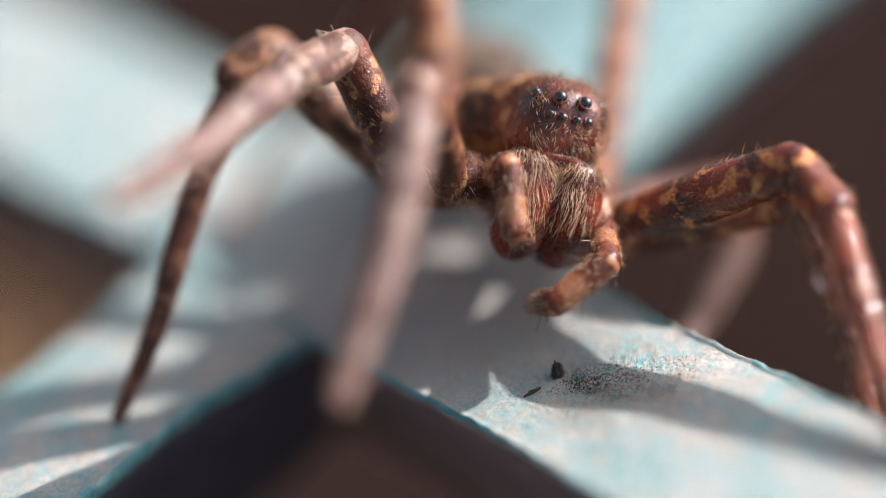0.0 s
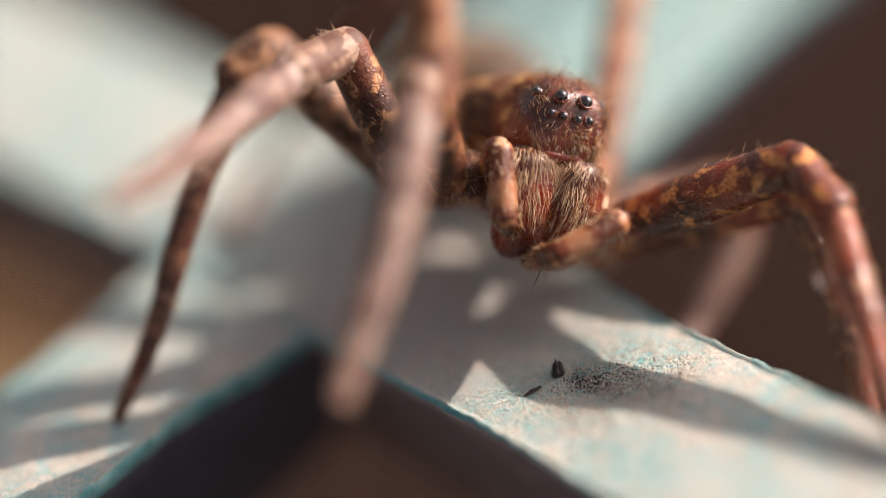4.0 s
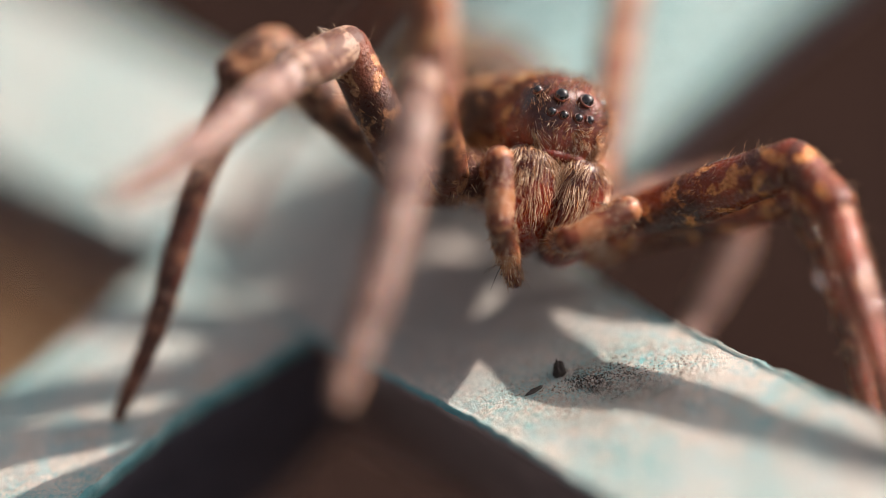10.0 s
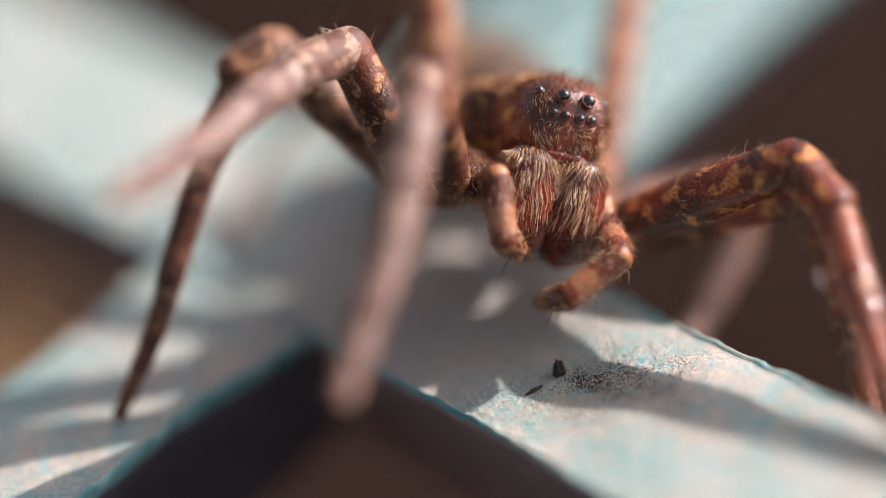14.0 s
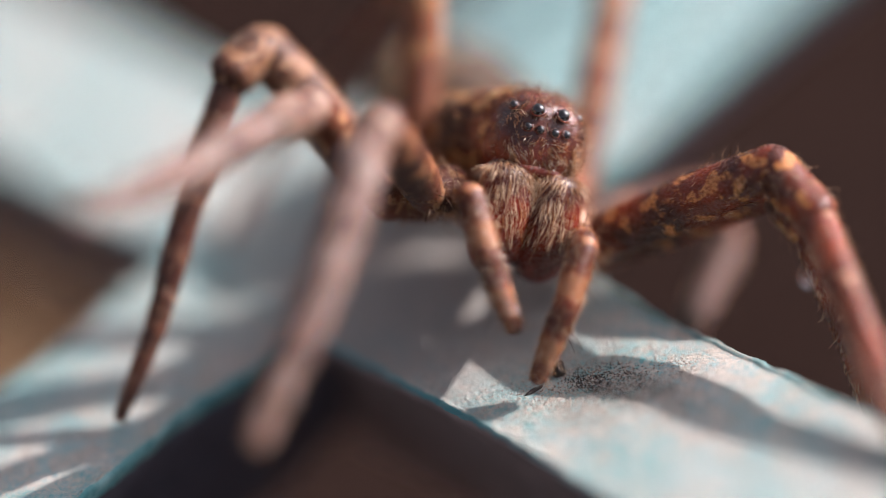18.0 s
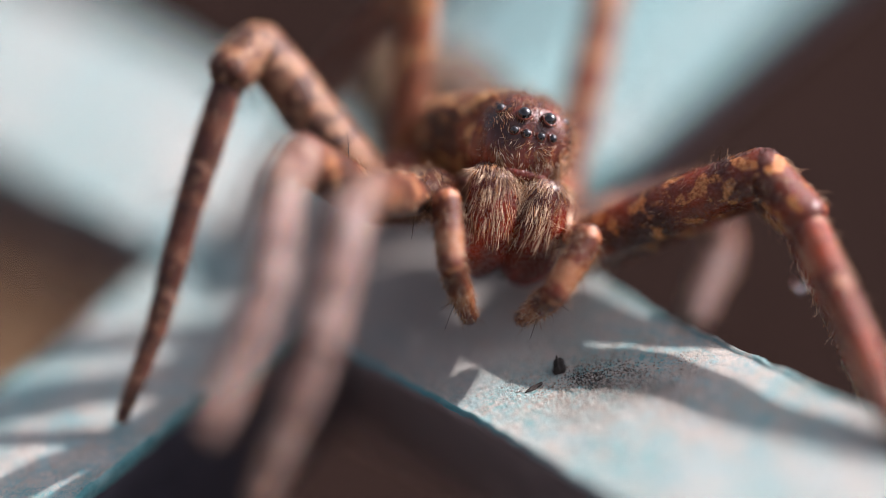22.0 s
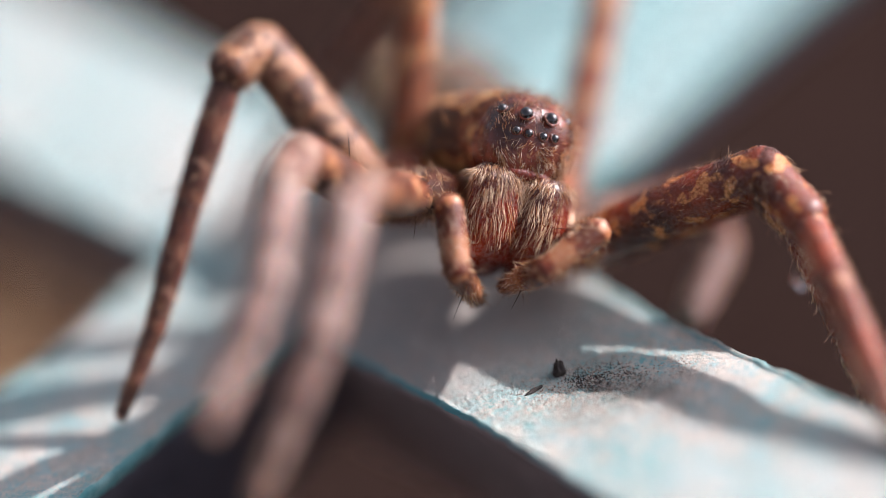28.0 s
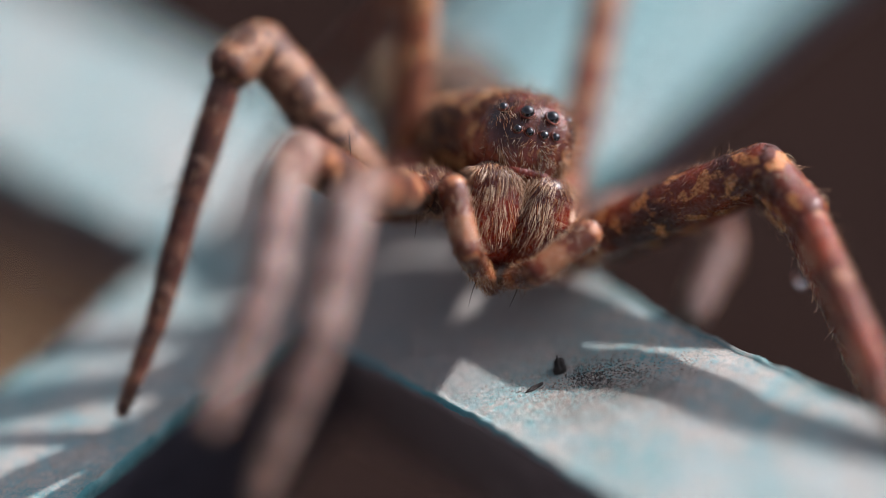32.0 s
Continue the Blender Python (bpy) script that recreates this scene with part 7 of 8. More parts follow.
    for ob in right_palp[2]:
        walk(ob, [
            (0, aim(-1.51, -1.51, -3.89, 0.02, 0.94, -4.14, DOWN)),
            (0.5, aim(-1.51, -1.51, -3.89, 0.02, 0.94, -4.14, DOWN)),
            (1, aim(-1.59, -1.74, -4.48, -0.07, 0.72, -4.68, DOWN)),
            (1.5, aim(-2, -1.57, -3.94, -0.36, 0.69, -4.74, DOWN)),
            (2, aim(-1.95, -1.45, -3.65, -0.29, 0.76, -4.51, DOWN)),
            (2.5, aim(-2, -1.4, -3.69, -0.38, 0.89, -4.44, DOWN)),
            (3, aim(-2.02, -1.42, -3.68, -0.38, 0.81, -4.54, DOWN)),
            (3.5, aim(-2.02, -1.42, -3.68, -0.38, 0.81, -4.54, DOWN)),
            (5.5, aim(-1.76, -0.18, -2.43, 0.01, 1.9, -3.4, DOWN)),
            (6, aim(-2.23, -1.58, -4.06, -0.64, 0.53, -5.25, DOWN)),
            (6.5, aim(-1.58, -0.2, -2.26, 0.4, 1.41, -3.64, DOWN)),
            (7, aim(-1.68, -1.62, -3.87, -0.01, 0.62, -4.65, DOWN)),
            (7.5, aim(-2.49, 1.29, -2.41, -1.04, 3.62, -3.35, DOWN)),
            (8, aim(-1.45, -0.33, -2.28, 0.54, 1.22, -3.72, DOWN)),
            (8.5, aim(-2, -1.71, -4.49, -0.41, 0.65, -5.04, DOWN)),
            (9, aim(-1.54, -1.6, -3.69, 0.12, 0.7, -4.27, DOWN)),
            (9.5, aim(-2.03, -0.84, -2.88, -0.3, 0.53, -4.76, DOWN)),
            (10, aim(-2.18, -1.56, -3.84, -0.67, -0.29, -5.96, DOWN)),
            (10.5, aim(-2.16, -1.56, -4.08, -0.55, 0.75, -4.8, DOWN)),
            (11, aim(-2.32, -1.52, -4.1, -0.71, 0.78, -4.82, DOWN)),
            (11.5, aim(-0.73, -0.4, -1.77, 1.67, -0.17, -3.38, DOWN)),
            (12, aim(-2.28, -1.73, -5.17, -0.67, 0.63, -5.68, DOWN)),
            (12.5, aim(-2.64, -1.57, -5.54, -1.06, 0.81, -6.04, DOWN)),
            (13, aim(-2.64, -1.68, -5.24, -1.02, 0.56, -6.12, DOWN)),
            (13.5, aim(-2.18, -1.69, -4.26, -0.52, 0.49, -5.22, DOWN)),
            (14, aim(-1.97, -1.73, -4.41, -0.35, 0.62, -4.94, DOWN)),
            (14.5, aim(-2.93, -0.43, -2.94, -1.76, 1.43, -4.83, DOWN)),
            (16.5, aim(-2.65, -1.64, -4.74, -1.13, 0.6, -5.77, DOWN)),
            (16.9, aim(-2.62, -1.62, -4.79, -1.06, 0.7, -5.54, DOWN)),
            (17, aim(-2.34, -1.74, -4.51, -0.64, 0.34, -5.6, DOWN)),
            (17.2, aim(-2.94, -1.59, -4.86, -1.32, 0.48, -6.09, DOWN)),
            (17.5, aim(-2.07, -1.93, -5.25, -0.34, -0.99, -7.39, DOWN)),
            (17.7, aim(-1.2, -1.81, -6.4, 0.28, -1.96, -8.89, DOWN)),
            (17.8, aim(-1.25, -1.68, -6.65, 0.26, -1.9, -9.11, DOWN)),
            (18, aim(-1.73, -2.1, -4.36, -0.1, -2.34, -6.75, DOWN)),
            (18.2, aim(-4.13, -0.65, -6.5, -2.87, 1.22, -8.32, DOWN)),
            (18.5, aim(-3.12, -1.5, -5.58, -1.77, -0.67, -8.01, DOWN)),
            (19, aim(-3, -1.53, -5.18, -1.47, -0.79, -7.53, DOWN)),
            (19.5, aim(-3.08, -1.54, -5.14, -1.64, -0.65, -7.5, DOWN)),
            (20, aim(-3.1, -1.67, -4.88, -2.05, -1.77, -7.58, DOWN)),
            (20.5, aim(-2.92, -1.62, -4.92, -1.51, -0.71, -7.28, DOWN)),
            (21, aim(-2.81, -1.69, -4.88, -1.31, -0.42, -7.02, DOWN)),
            (21.5, aim(-2.62, -1.77, -4.96, -1.16, -0.51, -7.13, DOWN)),
            (22, aim(-2.49, -1.79, -4.73, -0.84, -0.43, -6.7, DOWN)),
            (22.5, aim(-1.75, -1.7, -3.96, -0.03, 0.42, -4.93, DOWN)),
            (23, aim(-1.6, -1.78, -3.91, 0.18, 0.38, -4.7, DOWN)),
            (23.5, aim(-0.39, -1.96, -3.17, 1.93, -0.67, -4.33, DOWN)),
            (24, aim(-0.28, -2.27, -3.54, 2.17, -0.97, -4.37, DOWN)),
            (24.5, aim(-0.82, -2.18, -3.72, 1.56, -0.89, -4.75, DOWN)),
            (25, aim(-0.08, -2.23, -3.22, 2.36, -0.83, -3.94, DOWN)),
            (25.5, aim(-2.39, -1.8, -5.4, -0.79, 0.27, -6.65, DOWN)),
            (27.5, aim(-1.95, -1.76, -4.31, -0.28, 0.49, -5.06, DOWN)),
            (28, aim(-2.29, -1.83, -4.94, -0.57, 0.25, -6.02, DOWN)),
            (28.5, aim(-1.92, -1.73, -4.22, -0.25, 0.52, -4.97, DOWN)),
            (29, aim(-1.43, -1.84, -4.08, 0.24, 0.5, -4.52, DOWN)),
            (29.5, aim(-2.29, -1.67, -4.24, -0.56, 0.48, -5.14, DOWN)),
            (30, aim(-1.15, -1.71, -3.13, 1.05, -1.47, -5.01, DOWN)),
            (30.5, aim(-1.59, -1.59, -3.49, 0.27, 0.11, -4.91, DOWN)),
            (31, aim(-1.95, -1.07, -3.26, -0.56, 0.52, -5.24, DOWN)),
            (31.5, aim(-2.03, -1.72, -4.74, -0.46, 0.67, -5.24, DOWN)),
            (32, aim(-2.1, -1.78, -4.14, -0.22, -0.04, -5.52, DOWN)),
        ])
    for ob in left_palp[0]:
        walk(ob, [
            (0, aim(2.38, 0.26, -2.94, 2.12, -2.32, -4.23, DOWN)),
            (0.5, aim(2.38, 0.26, -2.94, 2.12, -2.32, -4.23, DOWN)),
            (1, aim(2.38, 0.26, -2.94, 2.02, -2.61, -2.72, DOWN)),
            (1.5, aim(2.38, 0.26, -2.94, 1.84, -2.59, -2.92, DOWN)),
            (2, aim(2.38, 0.26, -2.94, 1.89, -2.59, -3.1, DOWN)),
            (2.5, aim(2.38, 0.26, -2.94, 2.04, -2.61, -3.07, DOWN)),
            (3, aim(2.38, 0.26, -2.94, 2.04, -2.61, -3.07, DOWN)),
            (3.5, aim(2.38, 0.26, -2.94, 2.01, -2.61, -2.94, DOWN)),
            (5.5, aim(2.38, 0.26, -2.94, 2.04, -2.52, -2.18, DOWN)),
            (6, aim(2.38, 0.26, -2.94, 2.15, -2.55, -2.29, DOWN)),
            (6.25, aim(2.38, 0.26, -2.94, 1.58, -2.36, -3.88, DOWN)),
            (6.5, aim(2.38, 0.26, -2.94, 0.46, -1.62, -4.02, DOWN)),
            (6.75, aim(2.38, 0.26, -2.94, 1.58, -2.36, -3.89, DOWN)),
            (7, aim(2.38, 0.26, -2.94, 2.47, -2.47, -1.96, DOWN)),
            (7.5, aim(2.38, 0.26, -2.94, 1.96, -2.56, -2.42, DOWN)),
            (8, aim(2.38, 0.26, -2.94, 2.17, -2.58, -2.38, DOWN)),
            (8.25, aim(2.38, 0.26, -2.94, 1.61, -2.36, -3.91, DOWN)),
            (8.5, aim(2.38, 0.26, -2.94, 0.55, -1.59, -4.22, DOWN)),
            (8.75, aim(2.38, 0.26, -2.94, 1.62, -2.36, -3.91, DOWN)),
            (9, aim(2.38, 0.26, -2.94, 2.2, -2.35, -1.7, DOWN)),
            (9.5, aim(2.38, 0.26, -2.94, 2.4, -2.27, -1.53, DOWN)),
            (10, aim(2.38, 0.26, -2.94, 2.32, -2.54, -2.19, DOWN)),
            (10.5, aim(2.38, 0.26, -2.94, 2.32, -2.2, -1.4, DOWN)),
            (11, aim(2.38, 0.26, -2.94, 2.49, -2.51, -2.11, DOWN)),
            (11.5, aim(2.38, 0.26, -2.94, 2.2, -2.5, -2.07, DOWN)),
            (12, aim(2.38, 0.26, -2.94, 2.05, -2.39, -1.82, DOWN)),
            (12.5, aim(2.38, 0.26, -2.94, 1.88, -2.31, -1.7, DOWN)),
            (13, aim(2.38, 0.26, -2.94, 1.8, -2.28, -1.67, DOWN)),
            (13.5, aim(2.38, 0.26, -2.94, 2.16, -2.45, -1.94, DOWN)),
            (14, aim(2.38, 0.26, -2.94, 2.41, -2.45, -3.97, DOWN)),
            (14.5, aim(2.38, 0.26, -2.94, 2.11, -2.62, -2.99, DOWN)),
            (16.5, aim(2.38, 0.26, -2.94, 1.98, -2.58, -3.33, DOWN)),
            (16.9, aim(2.38, 0.26, -2.94, 1.78, -2.57, -3, DOWN)),
            (17, aim(2.38, 0.26, -2.94, 1.94, -2.59, -3.22, DOWN)),
            (17.2, aim(2.38, 0.26, -2.94, 2.29, -2.62, -3.28, DOWN)),
            (17.5, aim(2.38, 0.26, -2.94, 1.94, -2.35, -1.75, DOWN)),
            (17.7, aim(2.38, 0.26, -2.94, 2.46, -2.47, -3.91, DOWN)),
            (17.8, aim(2.38, 0.26, -2.94, 1.68, -2.55, -2.97, DOWN)),
            (18, aim(2.38, 0.26, -2.94, 1.73, -2.56, -3.12, DOWN)),
            (18.2, aim(2.38, 0.26, -2.94, 1.46, -2.46, -3.33, DOWN)),
            (18.5, aim(2.38, 0.26, -2.94, 2.84, -2.42, -1.92, DOWN)),
            (19, aim(2.38, 0.26, -2.94, 2.94, -2.09, -1.33, DOWN)),
            (19.5, aim(2.38, 0.26, -2.94, 2.68, -2.46, -1.98, DOWN)),
            (20, aim(2.38, 0.26, -2.94, 2.87, -2.35, -1.77, DOWN)),
            (20.5, aim(2.38, 0.26, -2.94, 2.53, -2.04, -1.18, DOWN)),
            (21, aim(2.38, 0.26, -2.94, 2.24, -2.22, -1.44, DOWN)),
            (21.5, aim(2.38, 0.26, -2.94, 2.28, -2.29, -1.57, DOWN)),
            (22, aim(2.38, 0.26, -2.94, 2.26, -2.6, -2.51, DOWN)),
            (22.5, aim(2.38, 0.26, -2.94, 2.3, -2.52, -2.14, DOWN)),
            (23, aim(2.38, 0.26, -2.94, 2.34, -2.4, -1.78, DOWN)),
            (23.5, aim(2.38, 0.26, -2.94, 1.6, -2.53, -3.08, DOWN)),
            (24, aim(2.38, 0.26, -2.94, 1.58, -2.52, -3.18, DOWN)),
            (24.5, aim(2.38, 0.26, -2.94, 1.59, -2.5, -3.33, DOWN)),
            (25, aim(2.38, 0.26, -2.94, 1.57, -2.52, -3.13, DOWN)),
            (25.5, aim(2.38, 0.26, -2.94, 1.26, -2.41, -2.78, DOWN)),
            (27.5, aim(2.38, 0.26, -2.94, 2.46, -2.4, -1.8, DOWN)),
            (28, aim(2.38, 0.26, -2.94, 2.53, -2.55, -2.24, DOWN)),
            (28.5, aim(2.38, 0.26, -2.94, 2.19, -2.48, -2.02, DOWN)),
            (29, aim(2.38, 0.26, -2.94, 2.18, -2.17, -1.38, DOWN)),
            (29.5, aim(2.38, 0.26, -2.94, 2.6, -1.87, -0.99, DOWN)),
            (30, aim(2.38, 0.26, -2.94, 1.83, -2.48, -2.16, DOWN)),
            (30.5, aim(2.38, 0.26, -2.94, 2.08, -2.2, -1.43, DOWN)),
            (31, aim(2.38, 0.26, -2.94, 2.1, -2.36, -1.73, DOWN)),
            (31.5, aim(2.38, 0.26, -2.94, 2.3, -2.35, -1.68, DOWN)),
            (32, aim(2.38, 0.26, -2.94, 2.17, -2.59, -2.44, DOWN)),
        ])
    for ob in left_palp[1]:
        walk(ob, [
            (0, aim(2.12, -2.32, -4.23, 0.5, -2.27, -6.14, DOWN)),
            (0.5, aim(2.12, -2.32, -4.23, 0.5, -2.27, -6.14, DOWN)),
            (1, aim(2.02, -2.61, -2.72, 0.26, -2.59, -4.5, DOWN)),
            (1.5, aim(1.84, -2.59, -2.92, -0.02, -2.5, -4.58, DOWN)),
            (2, aim(1.89, -2.59, -3.1, -0.03, -2.44, -4.69, DOWN)),
            (2.5, aim(2.04, -2.61, -3.07, 0.07, -2.5, -4.6, DOWN)),
            (3, aim(2.04, -2.61, -3.07, 0.07, -2.5, -4.6, DOWN)),
            (3.5, aim(2.01, -2.61, -2.94, 0.09, -2.53, -4.55, DOWN)),
            (5.5, aim(2.04, -2.52, -2.18, 0.17, -2.47, -3.84, DOWN)),
            (6, aim(2.15, -2.55, -2.29, 0.47, -2.58, -4.14, DOWN)),
            (6.25, aim(1.58, -2.36, -3.88, -0.73, -1.66, -3.23, DOWN)),
            (6.33, aim(1.21, -2.12, -3.92, -0.55, -1.63, -2.22, DOWN)),
            (6.42, aim(0.83, -1.87, -3.97, 0.69, -1.91, -1.48, DOWN)),
            (6.5, aim(0.46, -1.62, -4.02, 1.45, -2.01, -1.75, DOWN)),
            (6.58, aim(0.83, -1.86, -3.98, 0.77, -1.88, -1.48, DOWN)),
            (6.67, aim(1.21, -2.11, -3.93, -0.28, -1.62, -1.99, DOWN)),
            (6.75, aim(1.58, -2.36, -3.89, -0.57, -1.61, -2.85, DOWN)),
            (6.83, aim(1.87, -2.39, -3.25, -0.56, -1.81, -3.23, DOWN)),
            (6.92, aim(2.17, -2.43, -2.6, 0.06, -2.22, -3.91, DOWN)),
            (7, aim(2.47, -2.47, -1.96, 1.05, -2.59, -4.01, DOWN)),
            (7.5, aim(1.96, -2.56, -2.42, 0.18, -2.54, -4.17, DOWN)),
            (8, aim(2.17, -2.58, -2.38, 0.41, -2.49, -4.16, DOWN)),
            (8.25, aim(1.61, -2.36, -3.91, -0.63, -1.59, -3.11, DOWN)),
            (8.33, aim(1.26, -2.1, -4.01, -0.38, -1.56, -2.2, DOWN)),
            (8.42, aim(0.9, -1.84, -4.12, 0.87, -1.87, -1.62, DOWN)),
            (8.5, aim(0.55, -1.59, -4.22, 1.63, -1.99, -2, DOWN)),
            (8.58, aim(0.9, -1.84, -4.12, 0.84, -1.9, -1.62, DOWN)),
            (8.67, aim(1.27, -2.11, -4.01, -0.49, -1.62, -2.3, DOWN)),
            (8.75, aim(1.62, -2.36, -3.91, -0.69, -1.66, -3.27, DOWN)),
            (9, aim(2.2, -2.35, -1.7, 0.65, -2.47, -3.66, DOWN)),
            (9.5, aim(2.4, -2.27, -1.53, 0.65, -2.31, -3.31, DOWN)),
            (10, aim(2.32, -2.54, -2.19, 0.41, -2.41, -3.8, DOWN)),
            (10.5, aim(2.32, -2.2, -1.4, 0.6, -2.24, -3.21, DOWN)),
            (11, aim(2.49, -2.51, -2.11, 1.09, -2.64, -4.17, DOWN)),
            (11.5, aim(2.2, -2.5, -2.07, 0.51, -2.55, -3.92, DOWN)),
            (12, aim(2.05, -2.39, -1.82, 0.46, -2.39, -3.75, DOWN)),
            (12.5, aim(1.88, -2.31, -1.7, 0.35, -2.34, -3.68, DOWN)),
            (13, aim(1.8, -2.28, -1.67, 0.31, -2.32, -3.67, DOWN)),
            (13.5, aim(2.16, -2.45, -1.94, 0.54, -2.48, -3.85, DOWN)),
            (14, aim(2.41, -2.45, -3.97, 0.8, -2.44, -5.88, DOWN)),
            (14.5, aim(2.11, -2.62, -2.99, 0.86, -2.66, -5.16, DOWN)),
            (16.5, aim(1.98, -2.58, -3.33, 0.3, -2.57, -5.18, DOWN)),
            (16.9, aim(1.78, -2.57, -3, 0.47, -2.66, -5.13, DOWN)),
            (17, aim(1.94, -2.59, -3.22, 0.29, -2.53, -5.09, DOWN)),
            (17.2, aim(2.29, -2.62, -3.28, 0.57, -2.59, -5.1, DOWN)),
            (17.5, aim(1.94, -2.35, -1.75, 1.93, -2.92, -4.19, DOWN)),
            (17.7, aim(2.46, -2.47, -3.91, 1.69, -2.77, -6.27, DOWN)),
            (17.8, aim(1.68, -2.55, -2.97, 1.04, -3.05, -5.33, DOWN)),
            (18, aim(1.73, -2.56, -3.12, 1.41, -3.16, -5.52, DOWN)),
            (18.2, aim(1.46, -2.46, -3.33, 1.56, -3.04, -5.76, DOWN)),
            (18.5, aim(2.84, -2.42, -1.92, 3.51, -3.15, -4.22, DOWN)),
            (19, aim(2.94, -2.09, -1.33, 3.5, -2.79, -3.67, DOWN)),
            (19.5, aim(2.68, -2.46, -1.98, 3.14, -3.1, -4.35, DOWN)),
            (20, aim(2.87, -2.35, -1.77, 3.51, -3.06, -4.08, DOWN)),
            (20.5, aim(2.53, -2.04, -1.18, 2.66, -2.64, -3.6, DOWN)),
            (21, aim(2.24, -2.22, -1.44, 2.13, -2.76, -3.88, DOWN)),
            (21.5, aim(2.28, -2.29, -1.57, 1.59, -2.66, -3.95, DOWN)),
            (22, aim(2.26, -2.6, -2.51, 1.45, -2.92, -4.85, DOWN)),
            (22.5, aim(2.3, -2.52, -2.14, 1.28, -2.78, -4.41, DOWN)),
            (23, aim(2.34, -2.4, -1.78, 1.36, -2.67, -4.06, DOWN)),
            (23.5, aim(1.6, -2.53, -3.08, 0.09, -2.6, -5.07, DOWN)),
            (24, aim(1.58, -2.52, -3.18, 0.04, -2.42, -5.15, DOWN)),
            (24.5, aim(1.59, -2.5, -3.33, 0.04, -2.4, -5.29, DOWN)),
            (25, aim(1.57, -2.52, -3.13, 0.02, -2.49, -5.09, DOWN)),
            (25.5, aim(1.26, -2.41, -2.78, 0.18, -2.38, -5.03, DOWN)),
            (27.5, aim(2.46, -2.4, -1.8, 0.96, -2.51, -3.8, DOWN)),
            (28, aim(2.53, -2.55, -2.24, 0.86, -2.6, -4.1, DOWN)),
            (28.5, aim(2.19, -2.48, -2.02, 0.78, -2.57, -4.09, DOWN)),
            (29, aim(2.18, -2.17, -1.38, 2.39, -2.79, -3.79, DOWN)),
            (29.5, aim(2.6, -1.87, -0.99, 2.2, -2.29, -3.42, DOWN)),
            (30, aim(1.83, -2.48, -2.16, 0.42, -2.51, -4.22, DOWN)),
            (30.5, aim(2.08, -2.2, -1.43, 0.48, -2.26, -3.34, DOWN)),
            (31, aim(2.1, -2.36, -1.73, 0.77, -2.49, -3.84, DOWN)),
            (31.5, aim(2.3, -2.35, -1.68, 0.75, -2.44, -3.64, DOWN)),
            (32, aim(2.17, -2.59, -2.44, 0.52, -2.6, -4.31, DOWN)),
        ])
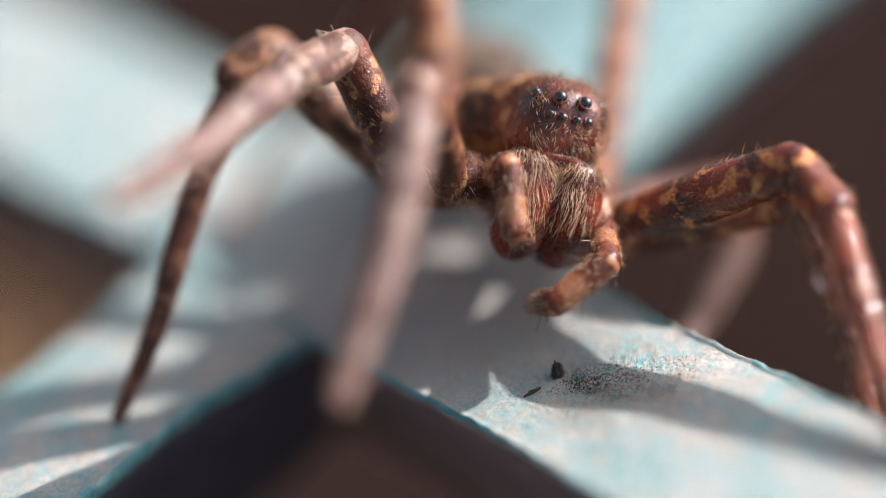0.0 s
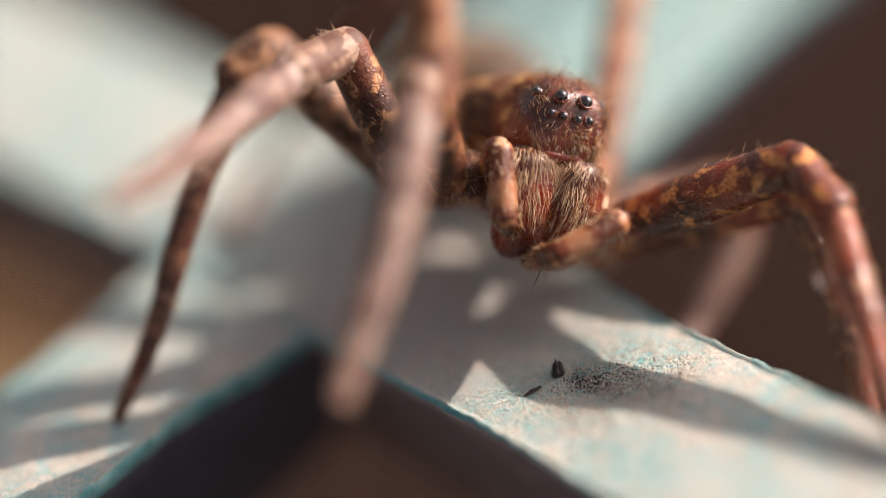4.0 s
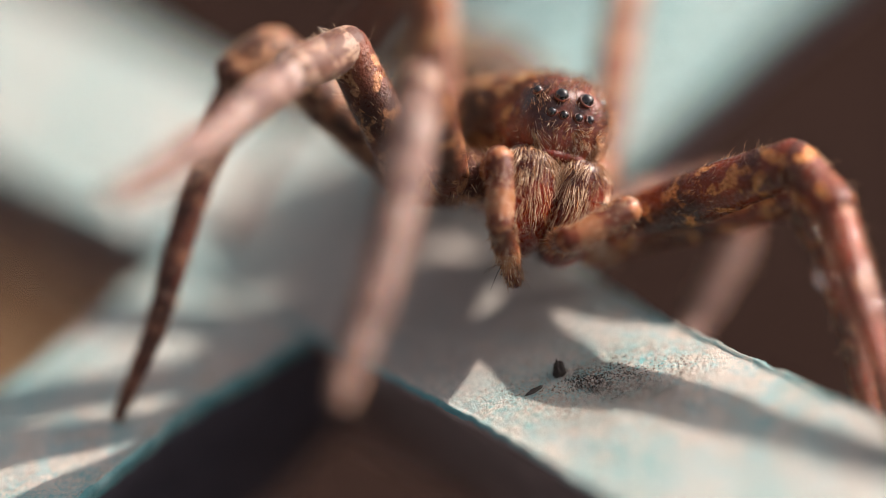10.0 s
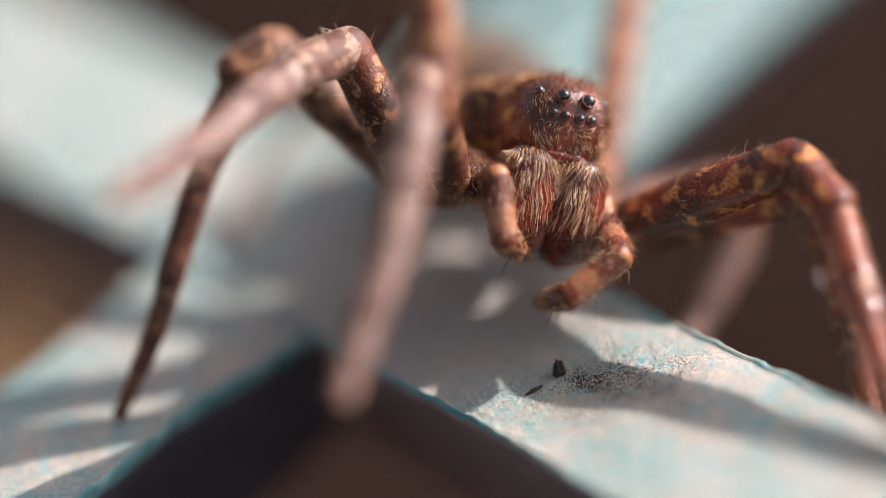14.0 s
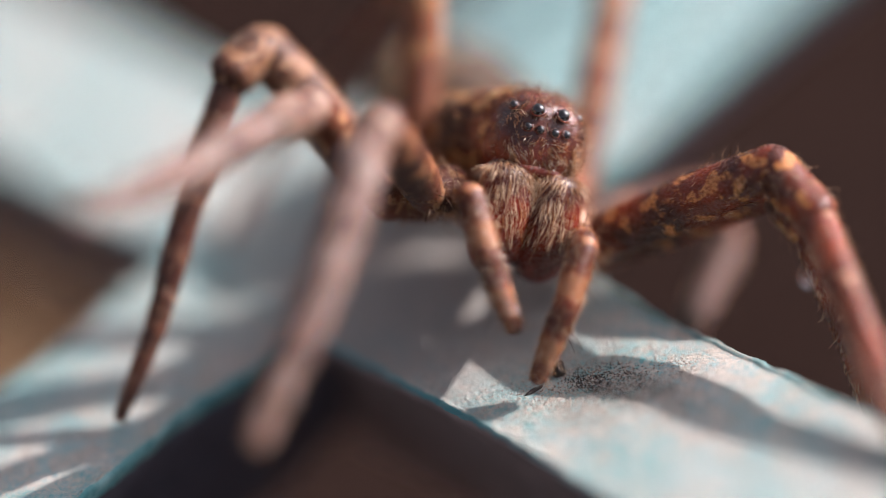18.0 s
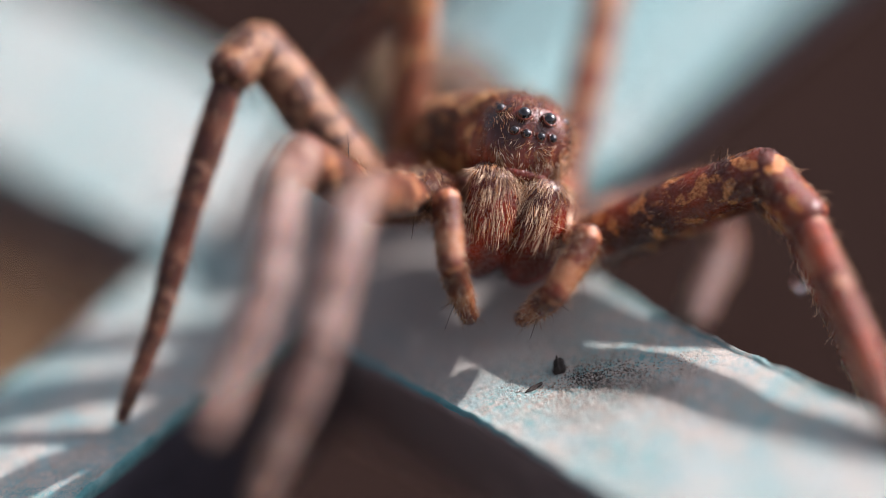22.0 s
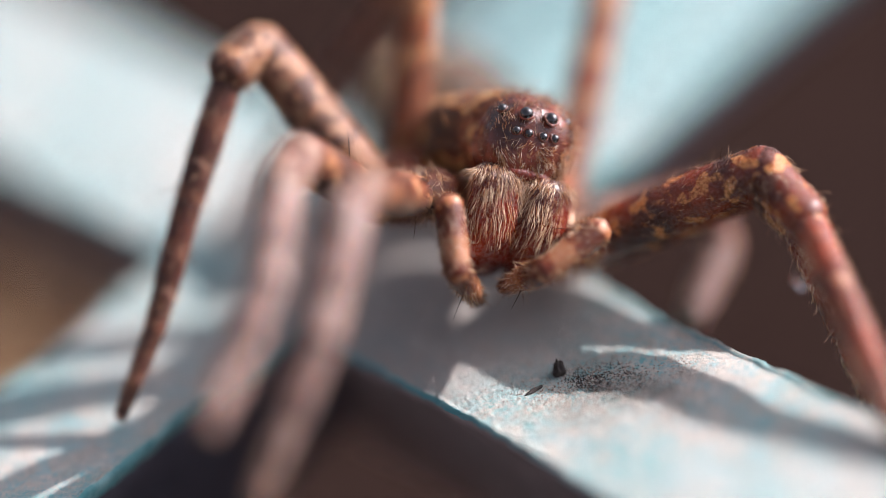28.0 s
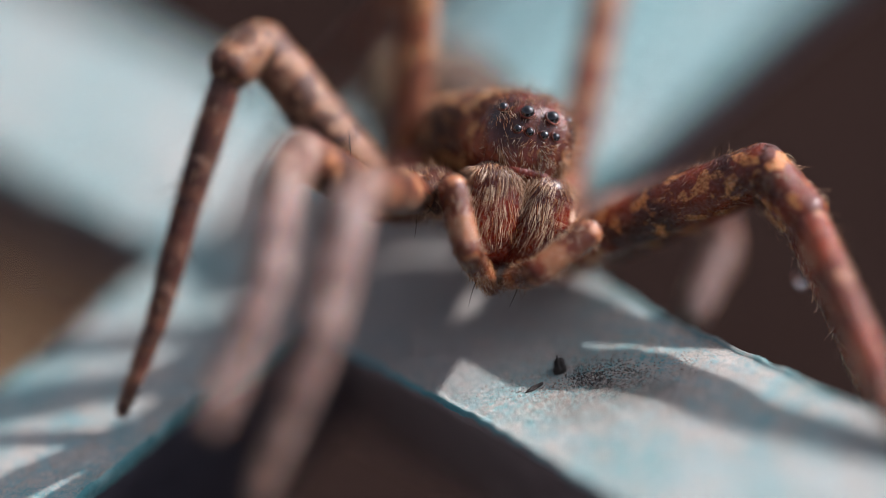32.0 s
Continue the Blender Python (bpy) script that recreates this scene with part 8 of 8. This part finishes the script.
    for ob in left_palp[2]:
        walk(ob, [
            (0, aim(0.5, -2.27, -6.14, 0.57, 0.58, -6.66, DOWN)),
            (0.5, aim(0.5, -2.27, -6.14, 0.57, 0.58, -6.66, DOWN)),
            (1, aim(0.26, -2.59, -4.5, 0.03, 0.19, -5.3, DOWN)),
            (1.5, aim(-0.02, -2.5, -4.58, -0.12, 0.33, -5.21, DOWN)),
            (2, aim(-0.03, -2.44, -4.69, 0.04, 0.41, -5.17, DOWN)),
            (2.5, aim(0.07, -2.5, -4.6, -0.09, 0.32, -5.25, DOWN)),
            (3, aim(0.07, -2.5, -4.6, -0.09, 0.32, -5.25, DOWN)),
            (3.5, aim(0.09, -2.53, -4.55, -0.1, 0.28, -5.25, DOWN)),
            (5.5, aim(0.17, -2.47, -3.84, -0.13, 0.3, -4.65, DOWN)),
            (6, aim(0.47, -2.58, -4.14, 0.13, 0.14, -5.07, DOWN)),
            (6.25, aim(-0.73, -1.66, -3.23, 0.08, 1.05, -3.84, DOWN)),
            (6.5, aim(1.45, -2.01, -1.75, 2.57, -0.18, 0.2, DOWN)),
            (6.75, aim(-0.57, -1.61, -2.85, 0.25, 1.07, -3.58, DOWN)),
            (7, aim(1.05, -2.59, -4.01, 0.73, 0.09, -5.08, DOWN)),
            (7.5, aim(0.18, -2.54, -4.17, -0.08, 0.24, -4.98, DOWN)),
            (8, aim(0.41, -2.49, -4.16, 0.52, 0.37, -4.63, DOWN)),
            (8.25, aim(-0.63, -1.59, -3.11, 0.33, 1.06, -3.82, DOWN)),
            (8.5, aim(1.63, -1.99, -2, 2.87, -0.33, 0.03, DOWN)),
            (8.75, aim(-0.69, -1.66, -3.27, 0.12, 1.05, -3.87, DOWN)),
            (9, aim(0.65, -2.47, -3.66, -0.01, 0, -5.04, DOWN)),
            (9.5, aim(0.65, -2.31, -3.31, -0.08, 0.2, -4.57, DOWN)),
            (10, aim(0.41, -2.41, -3.8, 0.45, 0.44, -4.31, DOWN)),
            (10.5, aim(0.6, -2.24, -3.21, 0.01, 0.35, -4.37, DOWN)),
            (11, aim(1.09, -2.64, -4.17, 0.76, 0.02, -5.28, DOWN)),
            (11.5, aim(0.51, -2.55, -3.92, -0.04, 0.06, -5.06, DOWN)),
            (12, aim(0.46, -2.39, -3.75, 0.44, 0.44, -4.38, DOWN)),
            (12.5, aim(0.35, -2.34, -3.68, 0.3, 0.48, -4.36, DOWN)),
            (13, aim(0.31, -2.32, -3.67, 0.25, 0.49, -4.38, DOWN)),
            (13.5, aim(0.54, -2.48, -3.85, 0.35, 0.3, -4.66, DOWN)),
            (14, aim(0.8, -2.44, -5.88, 0.71, 0.37, -6.58, DOWN)),
            (14.5, aim(0.86, -2.66, -5.16, 1.02, 0.21, -5.57, DOWN)),
            (16.5, aim(0.3, -2.57, -5.18, 0.18, 0.24, -5.9, DOWN)),
            (16.9, aim(0.47, -2.66, -5.13, 0.46, 0.16, -5.83, DOWN)),
            (17, aim(0.29, -2.53, -5.09, 0.38, 0.33, -5.58, DOWN)),
            (17.2, aim(0.57, -2.59, -5.1, 0.42, 0.21, -5.84, DOWN)),
            (17.5, aim(1.93, -2.92, -4.19, 2.04, -1.2, -6.52, DOWN)),
            (17.7, aim(1.69, -2.77, -6.27, 1.02, -1.57, -8.82, DOWN)),
            (17.8, aim(1.04, -3.05, -5.33, 0.37, -2.62, -8.12, DOWN)),
            (18, aim(1.41, -3.16, -5.52, 1.11, -2.85, -8.39, DOWN)),
            (18.2, aim(1.56, -3.04, -5.76, 1.77, -1.5, -8.21, DOWN)),
            (18.5, aim(3.51, -3.15, -4.22, 4.22, -1.57, -6.54, DOWN)),
            (19, aim(3.5, -2.79, -3.67, 4.14, -1.41, -6.14, DOWN)),
            (19.5, aim(3.14, -3.1, -4.35, 3.52, -0.69, -5.91, DOWN)),
            (20, aim(3.51, -3.06, -4.08, 4.04, -0.78, -5.8, DOWN)),
            (20.5, aim(2.66, -2.64, -3.6, 2.89, -0.55, -5.61, DOWN)),
            (21, aim(2.13, -2.76, -3.88, 2.18, -0.91, -6.12, DOWN)),
            (21.5, aim(1.59, -2.66, -3.95, 1.22, -0.65, -6, DOWN)),
            (22, aim(1.45, -2.92, -4.85, 1.22, -0.42, -6.31, DOWN)),
            (22.5, aim(1.28, -2.78, -4.41, 0.56, -0.96, -6.54, DOWN)),
            (23, aim(1.36, -2.67, -4.06, 0.73, -0.74, -6.13, DOWN)),
            (23.5, aim(0.09, -2.6, -5.07, -0.24, 0.09, -6.1, DOWN)),
            (24, aim(0.04, -2.42, -5.15, 0.3, 0.45, -5.45, DOWN)),
            (24.5, aim(0.04, -2.4, -5.29, 0.31, 0.48, -5.58, DOWN)),
            (25, aim(0.02, -2.49, -5.09, 0.07, 0.36, -5.65, DOWN)),
            (25.5, aim(0.18, -2.38, -5.03, 0.49, 0.5, -5.14, DOWN)),
            (27.5, aim(0.96, -2.51, -3.8, 0.45, 0.05, -5.06, DOWN)),
            (28, aim(0.86, -2.6, -4.1, 0.26, -0.03, -5.3, DOWN)),
            (28.5, aim(0.78, -2.57, -4.09, 0.61, 0.19, -4.96, DOWN)),
            (29, aim(2.39, -2.79, -3.79, 2.66, -0.56, -5.63, DOWN)),
            (29.5, aim(2.2, -2.29, -3.42, 1.89, -1.15, -6.07, DOWN)),
            (30, aim(0.42, -2.51, -4.22, 0.43, 0.32, -4.85, DOWN)),
            (30.5, aim(0.48, -2.26, -3.34, 0.03, 0.39, -4.45, DOWN)),
            (31, aim(0.77, -2.49, -3.84, 0.51, 0.2, -4.9, DOWN)),
            (31.5, aim(0.75, -2.44, -3.64, 0.12, 0.06, -4.97, DOWN)),
            (32, aim(0.52, -2.6, -4.31, 0.26, 0.16, -5.18, DOWN)),
        ])


motions()
